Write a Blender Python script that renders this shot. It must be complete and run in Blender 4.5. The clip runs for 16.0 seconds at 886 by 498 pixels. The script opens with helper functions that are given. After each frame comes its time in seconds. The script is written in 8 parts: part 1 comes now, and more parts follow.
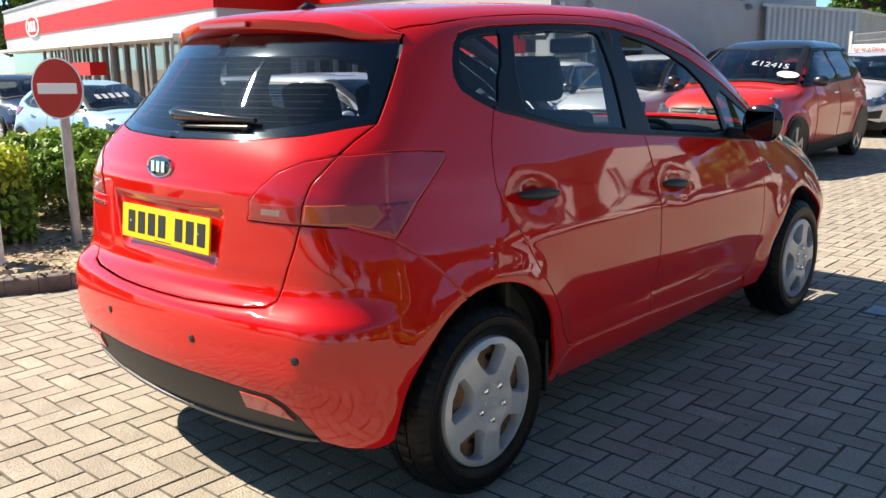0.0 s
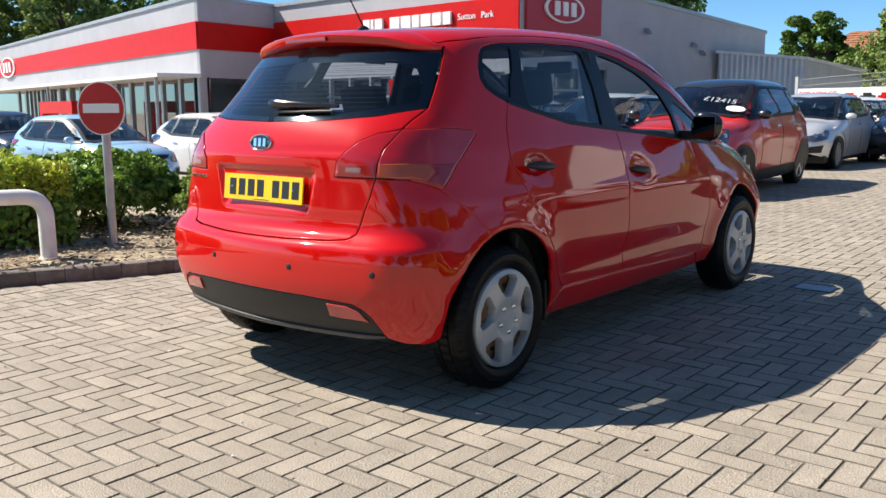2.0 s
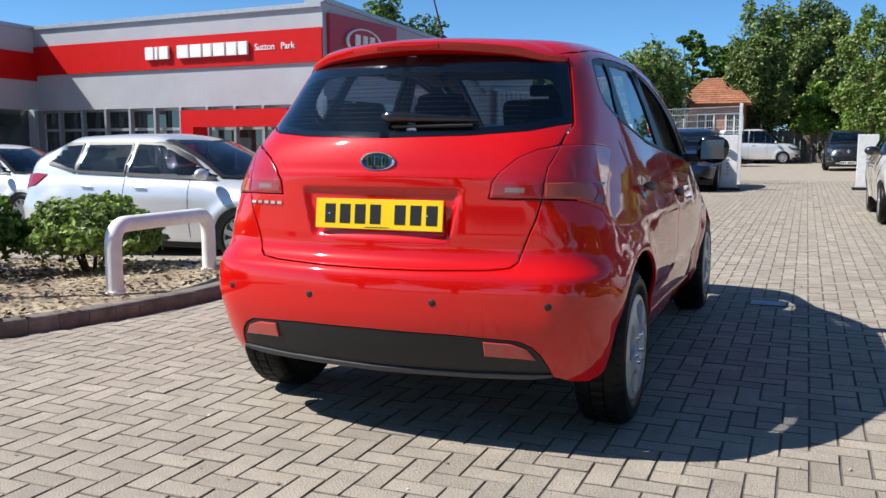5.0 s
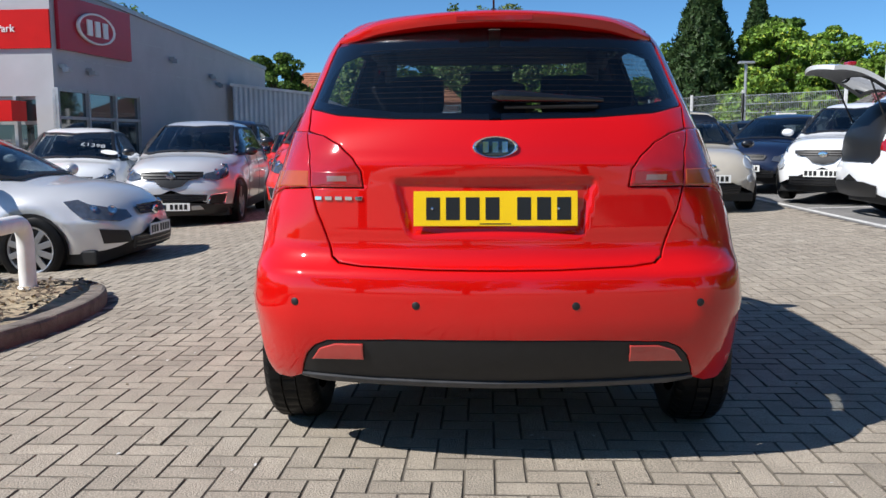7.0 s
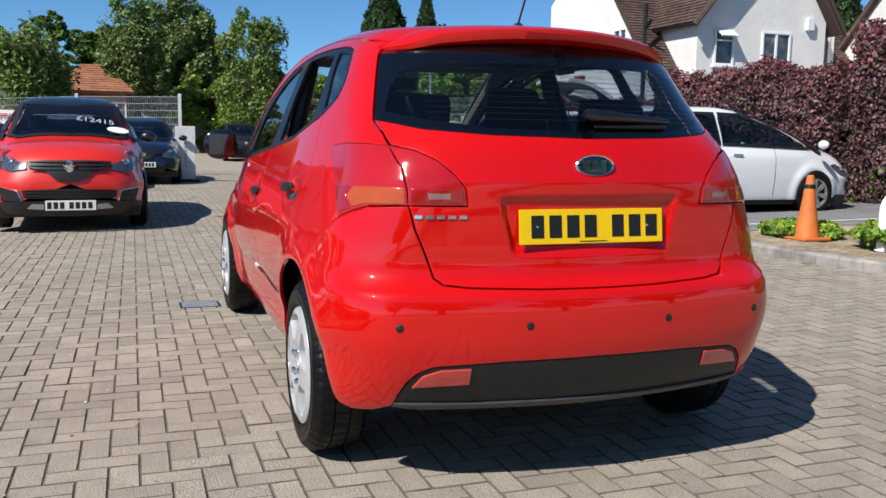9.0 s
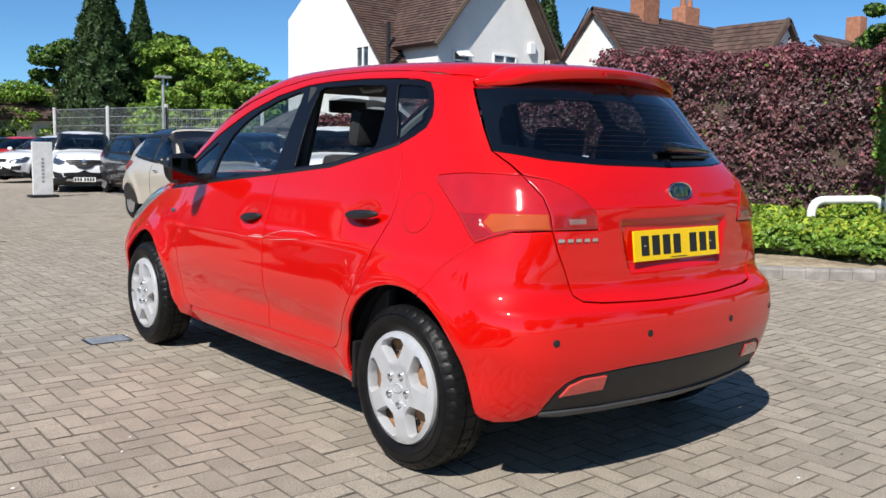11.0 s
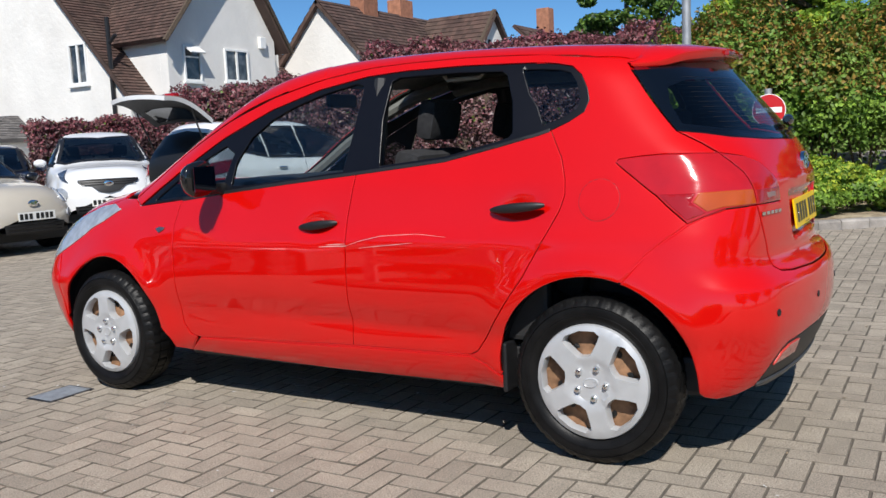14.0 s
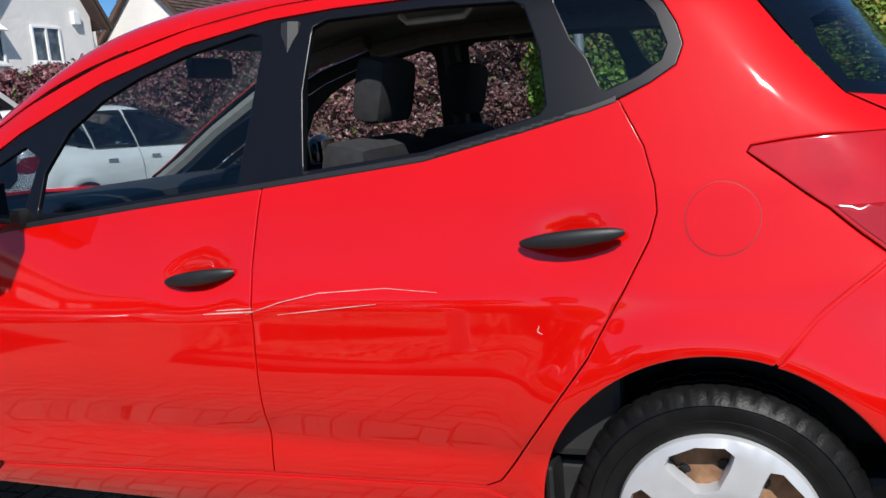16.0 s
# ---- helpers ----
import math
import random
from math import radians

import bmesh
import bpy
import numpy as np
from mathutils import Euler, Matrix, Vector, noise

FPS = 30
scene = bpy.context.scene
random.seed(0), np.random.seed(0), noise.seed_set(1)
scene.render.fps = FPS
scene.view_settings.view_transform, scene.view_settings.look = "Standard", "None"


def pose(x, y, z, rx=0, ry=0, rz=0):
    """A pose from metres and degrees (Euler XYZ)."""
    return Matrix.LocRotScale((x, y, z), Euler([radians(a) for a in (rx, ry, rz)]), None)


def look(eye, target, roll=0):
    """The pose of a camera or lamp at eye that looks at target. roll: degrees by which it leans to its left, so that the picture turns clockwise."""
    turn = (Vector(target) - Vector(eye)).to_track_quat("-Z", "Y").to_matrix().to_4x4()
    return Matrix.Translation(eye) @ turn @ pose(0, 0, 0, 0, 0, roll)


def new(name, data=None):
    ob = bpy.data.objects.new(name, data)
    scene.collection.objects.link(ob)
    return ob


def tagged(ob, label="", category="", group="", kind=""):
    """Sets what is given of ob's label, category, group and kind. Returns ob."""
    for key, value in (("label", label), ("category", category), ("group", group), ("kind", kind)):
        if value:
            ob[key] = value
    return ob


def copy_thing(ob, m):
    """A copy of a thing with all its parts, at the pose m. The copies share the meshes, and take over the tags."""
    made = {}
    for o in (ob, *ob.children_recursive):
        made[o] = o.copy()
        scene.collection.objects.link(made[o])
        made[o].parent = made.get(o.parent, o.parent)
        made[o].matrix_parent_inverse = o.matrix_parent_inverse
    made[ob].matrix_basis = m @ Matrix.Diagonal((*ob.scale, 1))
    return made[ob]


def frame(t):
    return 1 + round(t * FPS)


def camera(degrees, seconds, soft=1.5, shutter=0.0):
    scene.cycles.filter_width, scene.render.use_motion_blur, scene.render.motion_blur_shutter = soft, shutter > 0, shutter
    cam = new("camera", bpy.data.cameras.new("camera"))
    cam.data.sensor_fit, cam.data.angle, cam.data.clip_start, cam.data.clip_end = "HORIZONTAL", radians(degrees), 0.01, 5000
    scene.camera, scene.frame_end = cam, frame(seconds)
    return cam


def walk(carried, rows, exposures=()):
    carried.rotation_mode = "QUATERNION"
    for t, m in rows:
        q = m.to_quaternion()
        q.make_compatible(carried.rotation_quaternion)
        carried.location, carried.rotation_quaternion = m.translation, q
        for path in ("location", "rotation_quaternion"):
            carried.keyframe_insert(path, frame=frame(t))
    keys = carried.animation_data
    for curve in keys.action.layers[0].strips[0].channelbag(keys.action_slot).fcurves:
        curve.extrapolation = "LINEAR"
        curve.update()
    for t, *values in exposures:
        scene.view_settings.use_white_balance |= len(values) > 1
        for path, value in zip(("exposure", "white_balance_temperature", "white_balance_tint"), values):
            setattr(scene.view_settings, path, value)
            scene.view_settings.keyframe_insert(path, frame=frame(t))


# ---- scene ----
cam = camera(54.3, 16.0)
PATH = [
    (0, (2.481, -1.998, 1.371), (1.163, -0.555, 0.945), -0.8),
    (0.5, (2.642, -2.288, 1.337), (1.332, -0.83, 0.939), -0.2),
    (1, (2.78, -2.574, 1.279), (1.483, -1.098, 0.907), -0.3),
    (1.5, (2.908, -2.776, 1.234), (1.627, -1.279, 0.89), -0.5),
    (2, (2.942, -2.921, 1.2), (1.676, -1.407, 0.876), -0.4),
    (2.5, (2.802, -3.049, 1.177), (1.554, -1.517, 0.866), 0.0),
    (3, (2.602, -3.167, 1.167), (1.447, -1.563, 0.862), 0.5),
    (3.5, (2.331, -3.222, 1.163), (1.222, -1.58, 0.887), -1.4),
    (4, (2.016, -3.291, 1.152), (1.029, -1.572, 0.884), -1.7),
    (4.5, (1.704, -3.404, 1.133), (0.819, -1.629, 0.871), -0.9),
    (4.7, (1.606, -3.427, 1.129), (0.773, -1.627, 0.875), -0.5),
    (6.8, (0.116, -3.348, 1.089), (-0.111, -1.377, 0.839), -0.7),
    (7, (-0.03, -3.342, 1.082), (-0.129, -1.361, 0.832), -0.4),
    (7.5, (-0.388, -3.304, 1.096), (-0.349, -1.32, 0.849), -0.6),
    (8, (-0.714, -3.204, 1.115), (-0.435, -1.239, 0.866), 0.0),
    (8.5, (-1.044, -3.132, 1.126), (-0.504, -1.223, 0.87), 0.7),
    (9, (-1.394, -3.053, 1.143), (-0.724, -1.186, 0.885), 1.0),
    (9.5, (-1.729, -2.905, 1.161), (-0.838, -1.132, 0.907), 1.4),
    (10, (-2.04, -2.786, 1.193), (-1.031, -1.084, 0.902), 1.0),
    (10.2, (-2.185, -2.754, 1.18), (-1.126, -1.078, 0.914), 1.2),
    (12.3, (-3.329, -1.92, 1.202), (-1.862, -0.585, 0.946), -0.5),
    (12.5, (-3.399, -1.809, 1.203), (-1.905, -0.503, 0.95), -0.5),
    (13, (-3.585, -1.568, 1.192), (-1.96, -0.429, 0.946), -0.7),
    (13.5, (-3.729, -1.346, 1.195), (-2.06, -0.272, 0.949), -1.4),
    (14, (-3.708, -1.111, 1.191), (-2.003, -0.095, 0.948), -2.7),
    (14.5, (-3.595, -0.915, 1.21), (-1.86, 0.044, 0.944), -4.0),
    (15, (-3.369, -0.627, 1.209), (-1.592, 0.25, 0.935), -4.2),
    (15.5, (-2.992, -0.342, 1.219), (-1.177, 0.442, 0.911), -4.3),
    (16, (-2.601, -0.099, 1.231), (-0.752, 0.594, 0.911), -4.9),
]
walk(cam, [(t, look(eye, target, roll)) for t, eye, target, roll in PATH],
     [(0.0, 0.98, 7400, 10), (1.0, 0.80, 7100, 10), (2.5, 0.57, 6700, 10), (4.5, 0.44, 6300, 10), (7.0, 0.20, 6250, 10), (8.0, 0.04, 6250, 10), (9.0, 0.08, 6350, 10), (10.0, 0.22, 6350, 10), (12.5, 0.02, 6350, 10), (14.0, -0.06, 6350, 10), (16.0, 0.02, 6300, 10)])

# ---- world and sun ----
SUN = Vector((-0.86, -0.45, 1.0)).normalized()
world = bpy.data.worlds.new("sky")
scene.world = world
world.use_nodes = True
wt = world.node_tree
sky = wt.nodes.new("ShaderNodeTexSky")
sky.sky_type, sky.sun_disc = "NISHITA", False
sky.sun_elevation, sky.sun_rotation = math.asin(SUN.z), math.atan2(SUN.x, SUN.y)
sky.air_density, sky.dust_density, sky.ozone_density = 0.62, 0.3, 2.2
wt.nodes["Background"].inputs[1].default_value = 0.078
tint = wt.nodes.new("ShaderNodeMix")
tint.data_type, tint.blend_type = "RGBA", "MULTIPLY"
tint.inputs[0].default_value = 1.0
tint.inputs[7].default_value = (0.82, 1.26, 1.50, 1)
wt.links.new(sky.outputs[0], tint.inputs[6])
wt.links.new(tint.outputs[2], wt.nodes["Background"].inputs[0])
sun = new("sun", bpy.data.lights.new("sun", "SUN"))
sun.data.energy, sun.data.angle, sun.data.color = 6.0, radians(0.53), (1.0, 0.95, 0.88)
sun.matrix_world = look(SUN * 40, (0, 0, 0))

# ---- materials ----
def mat(name, color, rough=0.5, metal=0.0, coat=0.0, spread=0.0, grain=0.0, scale=8.0, bump=0.0, bump_scale=60.0, second=None, second_scale=1.5, second_amount=0.5, spec=0.5, flake=0.0, per=0.0):
    """A surface: base colour, varied at two scales, with fine relief; per: how far it varies from piece to piece."""
    m = bpy.data.materials.new(name)
    m.use_nodes = True
    t, b = m.node_tree, m.node_tree.nodes["Principled BSDF"]
    N, L = t.nodes.new, t.links.new
    b.inputs["Roughness"].default_value, b.inputs["Metallic"].default_value = rough, metal
    b.inputs["Coat Weight"].default_value, b.inputs["Coat Roughness"].default_value = coat, 0.03
    b.inputs["Specular IOR Level"].default_value = spec
    co = N("ShaderNodeTexCoord").outputs["Object"]
    rgb = N("ShaderNodeRGB")
    rgb.outputs[0].default_value = (*color, 1)
    out = rgb.outputs[0]
    def noise_at(s, detail=4.0):
        n = N("ShaderNodeTexNoise")
        n.inputs["Scale"].default_value, n.inputs["Detail"].default_value = s, detail
        L(co, n.inputs["Vector"])
        return n.outputs["Fac"]
    def mix(fac, a, c, kind="MIX"):
        x = N("ShaderNodeMix")
        x.data_type, x.blend_type = "RGBA", kind
        if isinstance(fac, float):
            x.inputs[0].default_value = fac
        else:
            L(fac, x.inputs[0])
        L(a, x.inputs[6])
        if isinstance(c, tuple):
            x.inputs[7].default_value = (*c, 1)
        else:
            L(c, x.inputs[7])
        return x.outputs[2]
    def ramp(v, lo, hi, a=0.0, c=1.0):
        r = N("ShaderNodeMapRange")
        L(v, r.inputs[0])
        for k, val in zip((1, 2, 3, 4), (lo, hi, a, c)):
            r.inputs[k].default_value = val
        return r.outputs[0]
    if second:
        out = mix(ramp(noise_at(second_scale), 0.42, 0.62, 0.0, second_amount), out, second)
    if spread or per:
        hs = N("ShaderNodeHueSaturation")
        v = ramp(noise_at(scale), 0.3, 0.7, 1 - spread, 1 + spread)
        if per:
            info = N("ShaderNodeObjectInfo")
            geo = N("ShaderNodeNewGeometry")
            add = N("ShaderNodeMath")
            L(info.outputs["Random"], add.inputs[0]); L(geo.outputs["Random Per Island"], add.inputs[1])
            fr = N("ShaderNodeMath"); fr.operation = "FRACT"
            L(add.outputs[0], fr.inputs[0])
            mul = N("ShaderNodeMath"); mul.operation = "MULTIPLY"
            L(v, mul.inputs[0]); L(ramp(fr.outputs[0], 0, 1, 1 - per, 1 + per), mul.inputs[1])
            v = mul.outputs[0]
        L(v, hs.inputs["Value"])
        L(out, hs.inputs["Color"])
        out = hs.outputs[0]
    if grain:
        g = N("ShaderNodeHueSaturation")
        L(ramp(noise_at(180.0, 2.0), 0.3, 0.7, 1 - grain, 1 + grain), g.inputs["Value"])
        L(out, g.inputs["Color"])
        out = g.outputs[0]
    L(out, b.inputs["Base Color"])
    if bump:
        bp = N("ShaderNodeBump")
        bp.inputs["Strength"].default_value, bp.inputs["Distance"].default_value = bump, 0.01
        L(noise_at(bump_scale, 5.0), bp.inputs["Height"])
        L(bp.outputs[0], b.inputs["Normal"])
    return m


def glass_mat(name, tint, gloss=1.0, rough=0.0):
    m = bpy.data.materials.new(name)
    m.use_nodes = True
    t = m.node_tree
    t.nodes.remove(t.nodes["Principled BSDF"])
    tr, gl, mx, lw, pw, ad = (t.nodes.new("ShaderNode" + k) for k in ("BsdfTransparent", "BsdfGlossy", "MixShader", "LayerWeight", "Math", "Math"))
    tr.inputs[0].default_value = (*tint, 1)
    gl.inputs["Roughness"].default_value = rough
    gl.inputs[0].default_value = (gloss, gloss, gloss, 1)
    lw.inputs[0].default_value = 0.5
    pw.operation, ad.operation = "POWER", "MULTIPLY_ADD"
    pw.inputs[1].default_value = 4.0
    ad.inputs[1].default_value, ad.inputs[2].default_value = 0.85, 0.045
    t.links.new(lw.outputs["Facing"], pw.inputs[0])
    t.links.new(pw.outputs[0], ad.inputs[0])
    t.links.new(ad.outputs[0], mx.inputs[0])
    t.links.new(tr.outputs[0], mx.inputs[1])
    t.links.new(gl.outputs[0], mx.inputs[2])
    t.links.new(mx.outputs[0], t.nodes["Material Output"].inputs[0])
    return m


def ribbed(name, color, scale, rough=0.08, bump=0.10):
    """A ribbed lamp lens."""
    m = mat(name, color, rough, coat=1.0, spread=0.08, scale=16)
    t, b = m.node_tree, m.node_tree.nodes["Principled BSDF"]
    w = t.nodes.new("ShaderNodeTexWave")
    w.bands_direction = "Z"
    w.inputs["Scale"].default_value = scale
    co = t.nodes.new("ShaderNodeTexCoord")
    bp = t.nodes.new("ShaderNodeBump")
    bp.inputs["Strength"].default_value, bp.inputs["Distance"].default_value = bump, 0.003
    t.links.new(co.outputs["Object"], w.inputs["Vector"])
    t.links.new(w.outputs["Fac"], bp.inputs["Height"])
    t.links.new(bp.outputs[0], b.inputs["Normal"])
    return m


RED = mat("red_paint", (0.54, 0.0022, 0.001), 0.4, coat=1.0, spread=0.03, scale=3, spec=0.04)
RED.node_tree.nodes["Principled BSDF"].inputs["Coat IOR"].default_value = 1.6
TRIM = mat("black_trim", (0.009, 0.009, 0.010), 0.5, spread=0.2, scale=30, bump=0.05, bump_scale=300)
GLOSSY_BLACK = mat("gloss_black", (0.008, 0.008, 0.009), 0.12, coat=0.5)
RUBBER = mat("tyre_rubber", (0.006, 0.006, 0.0063), 0.42, spread=0.35, scale=18, bump=0.10, bump_scale=160, second=(0.010, 0.0097, 0.0095), second_scale=6, spec=0.16)
SILVER = mat("silver_wheel_paint", (0.47, 0.48, 0.49), 0.34, metal=0.25, spread=0.05, scale=20)
ALLOY = mat("alloy_metal", (0.42, 0.42, 0.43), 0.3, metal=0.7, spread=0.08, scale=20)
RUST = mat("rusty_steel", (0.17, 0.085, 0.04), 0.8, spread=0.35, scale=25, second=(0.30, 0.17, 0.09), second_scale=12, bump=0.2)
CHROME = mat("chrome", (0.8, 0.8, 0.8), 0.06, metal=1.0)
SASH = mat("satin_black_frame", (0.004, 0.004, 0.006), 0.32, spread=0.1, scale=20, spec=0.35)
# mirror colour darkened to stand for the dark surroundings it reflects
MIRROR = mat("dark_reflection_mirror", (0.12, 0.13, 0.15), 0.04, metal=1.0)
PLATE_Y = mat("yellow_plate", (0.80, 0.52, 0.0), 0.35, spread=0.04, scale=12)
PLATE_W = mat("white_plate", (0.75, 0.75, 0.72), 0.35, spread=0.04, scale=12)
INK = mat("black_print", (0.01, 0.01, 0.01), 0.4)
EMBLEM = mat("emblem_blue_black", (0.005, 0.012, 0.02), 0.1, coat=1.0)
FABRIC = mat("seat_fabric", (0.018, 0.018, 0.02), 0.95, spread=0.3, scale=40, bump=0.3, bump_scale=400)
CABIN = mat("cabin_plastic", (0.02, 0.02, 0.021), 0.6, spread=0.15, scale=20, bump=0.1, bump_scale=300)
LINER = mat("headliner", (0.22, 0.21, 0.19), 0.9, spread=0.1, scale=30)
LENS = ribbed("red_lens", (0.42, 0.006, 0.007), 72, bump=0.05)
LENS_DARK = ribbed("dark_red_lens", (0.30, 0.006, 0.006), 72, bump=0.05)
AMBER = ribbed("amber_lens", (0.40, 0.065, 0.005), 72, bump=0.05)
CLEAR = ribbed("clear_lens", (0.24, 0.14, 0.13), 40)
REFLECTOR = ribbed("red_reflector", (0.50, 0.05, 0.04), 70)
LAMP = mat("headlamp_glass", (0.16, 0.17, 0.19), 0.12, metal=0.7, coat=1.0, spread=0.35, scale=24)
HEADLAMP = mat("clear_headlamp", (0.42, 0.45, 0.49), 0.10, metal=0.3, coat=1.0, spread=0.2, scale=20)
GLASS = glass_mat("tinted_glass", (0.74, 0.80, 0.82))
GLASS_REAR = glass_mat("dark_rear_glass", (0.52, 0.58, 0.63))
GLASS_DARK = glass_mat("deep_tinted_glass", (0.18, 0.21, 0.24))
GLASS_CLEAR = glass_mat("clear_glass", (0.85, 0.90, 0.89))
CAR_GLASS = mat("car_window_glass", (0.016, 0.020, 0.026), 0.03, spec=0.8)

# ---- mesh helpers ----
import functools

from mathutils.geometry import delaunay_2d_cdt


def link(name, mesh, material, parent=None, label="", category="", kind="", group=""):
    ob = new(name, mesh)
    for m in material if isinstance(material, (list, tuple)) else [material]:
        if m:
            mesh.materials.append(m)
    if parent:
        ob.parent = parent
    return tagged(ob, label, category, group, kind)


def part(name, bm, material, parent=None, label="", smooth=False, **tags):
    me = bpy.data.meshes.new(name)
    bm.to_mesh(me)
    bm.free()
    if smooth:
        me.shade_smooth()
        me.set_sharp_from_angle(angle=radians(38))
    return link(name, me, material, parent, label, **tags)


def thing(name, label, category, m=None, group=""):
    ob = new(name)
    ob.empty_display_size = 0.2
    if m is not None:
        ob.matrix_world = m
    return tagged(ob, label, category, group)


def raw(name, verts, faces, material, parent=None, label="", smooth=False, normals=None, mats=None, **tags):
    me = bpy.data.meshes.new(name)
    me.from_pydata([tuple(v) for v in verts], [], [tuple(f) for f in faces])
    if smooth or normals is not None:
        me.shade_smooth()
    if mats is not None:
        me.polygons.foreach_set("material_index", mats)
    me.update()
    if normals is not None:
        me.normals_split_custom_set_from_vertices([tuple(n) for n in normals])
    elif smooth:
        me.set_sharp_from_angle(angle=radians(38))
    return link(name, me, material, parent, label, **tags)


def add_box(bm, lo, hi, bevel=0.0, m=None):
    got = bmesh.ops.create_cube(bm, size=1.0)["verts"]
    c, s = (Vector(lo) + Vector(hi)) / 2, Vector(hi) - Vector(lo)
    for v in got:
        v.co = Vector((v.co.x * s.x, v.co.y * s.y, v.co.z * s.z)) + c
    if bevel:
        edges = list({e for v in got for e in v.link_edges})
        got = bmesh.ops.bevel(bm, geom=edges, offset=bevel, segments=2, affect="EDGES", profile=0.6)["verts"]
    if m is not None:
        bmesh.ops.transform(bm, matrix=m, verts=list({v for v in got}))
    return got


def box(name, lo, hi, material, parent=None, label="", bevel=0.004, m=None, **tags):
    bm = bmesh.new()
    add_box(bm, lo, hi, bevel, m)
    return part(name, bm, material, parent, label, **tags)


def tube_data(points, radius, sides=10, caps=True):
    """A round bar along points; radius may be a list."""
    pts = [Vector(p) for p in points]
    verts, faces = [], []
    ref = None
    for i, p in enumerate(pts):
        d = (pts[min(i + 1, len(pts) - 1)] - pts[max(i - 1, 0)]).normalized()
        if ref is None:
            ref = d.orthogonal().normalized()
        ref = (ref - d * ref.dot(d)).normalized()
        o = d.cross(ref)
        r = radius[i] if isinstance(radius, (list, tuple)) else radius
        for k in range(sides):
            a = 2 * math.pi * k / sides
            verts.append(p + r * (math.cos(a) * ref + math.sin(a) * o))
    for i in range(len(pts) - 1):
        for k in range(sides):
            a, b = i * sides + k, i * sides + (k + 1) % sides
            faces.append((a, b, b + sides, a + sides))
    if caps:
        faces.append(tuple(range(sides))[::-1])
        faces.append(tuple(range(len(verts) - sides, len(verts))))
    return verts, faces


def tube(name, points, radius, material, parent=None, label="", sides=10, **tags):
    v, f = tube_data(points, radius, sides)
    return raw(name, v, f, material, parent, label, smooth=True, **tags)


def arc_path(points, r, n=6):
    """A polyline with its inner corners rounded."""
    pts = [Vector(p) for p in points]
    out = [pts[0]]
    for a, b, c in zip(pts, pts[1:], pts[2:]):
        u, v = (a - b).normalized(), (c - b).normalized()
        p, q = b + u * r, b + v * r
        for i in range(n + 1):
            t = i / n
            out.append((1 - t) ** 2 * p + 2 * t * (1 - t) * b + t * t * q)
    return out + [pts[-1]]


def lathe(name, profile, material, parent=None, label="", seg=48, axis="x", m=None, mats=None, close=False, wobble=None):
    """profile: (along the axis, radius)."""
    verts, faces, ids = [], [], []
    n = len(profile)
    for k in range(seg):
        a = 2 * math.pi * k / seg
        for j, (h, r) in enumerate(profile):
            if wobble:
                r = r + wobble(j, k)
            c, s = r * math.cos(a), r * math.sin(a)
            verts.append(Vector((h, c, s)) if axis == "x" else Vector((c, s, h)))
    for k in range(seg):
        for j in range(n - 1 + (1 if close else 0)):
            a, b = k * n + j, k * n + (j + 1) % n
            c, d = ((k + 1) % seg) * n + (j + 1) % n, ((k + 1) % seg) * n + j
            faces.append((a, d, c, b) if axis == "x" else (a, b, c, d))
            ids.append(mats[j] if mats else 0)
    if m is not None:
        verts = [m @ v for v in verts]
    return raw(name, verts, faces, material, parent, label, smooth=True, mats=ids)


def text(name, body_text, size, material, m, parent=None, depth=0.002, label="", align="CENTER", squeeze=1.0, **tags):
    cu = bpy.data.curves.new(name, "FONT")
    cu.body, cu.size, cu.extrude, cu.align_x, cu.align_y = body_text, size, depth, align, "CENTER"
    ob = bpy.data.objects.new(name, cu)
    scene.collection.objects.link(ob)
    me = bpy.data.meshes.new_from_object(ob)
    bpy.data.objects.remove(ob)
    me.transform(m @ Matrix.Diagonal((squeeze, 1, 1, 1)))
    return link(name, me, material, parent, label, **tags)


# ---- flat shapes laid on curved bodies ----
def inside(p, poly):
    """Which of the points p lie within the polygon."""
    x, y = p[:, 0], p[:, 1]
    a, b = poly, np.roll(poly, -1, 0)
    hit = np.zeros(len(p), bool)
    for (x0, y0), (x1, y1) in zip(a, b):
        if y0 == y1:
            continue
        c = ((y0 > y) != (y1 > y)) & (x < (x1 - x0) * (y - y0) / (y1 - y0) + x0)
        hit ^= c
    return hit


def resample(poly, step, soft=0):
    """Even steps along a closed outline, its corners rounded soft times."""
    p = np.array(poly, float)
    for _ in range(soft):
        q = np.roll(p, -1, 0)
        p = np.stack([0.75 * p + 0.25 * q, 0.25 * p + 0.75 * q], 1).reshape(-1, 2)
    out = []
    for a, b in zip(p, np.roll(p, -1, 0)):
        n = max(1, int(np.ceil(np.linalg.norm(b - a) / step)))
        out += [a + (b - a) * i / n for i in range(n)]
    return np.array(out)


def area(poly):
    x, y = poly.T
    return 0.5 * np.sum(x * np.roll(y, -1) - np.roll(x, -1) * y)


def offset(poly, d):
    """The outline moved inwards by d."""
    e = np.roll(poly, -1, 0) - np.roll(poly, 1, 0)
    n = np.stack([-e[:, 1], e[:, 0]], 1) / np.maximum(np.linalg.norm(e, axis=1), 1e-9)[:, None]
    return poly + n * d * np.sign(area(poly))


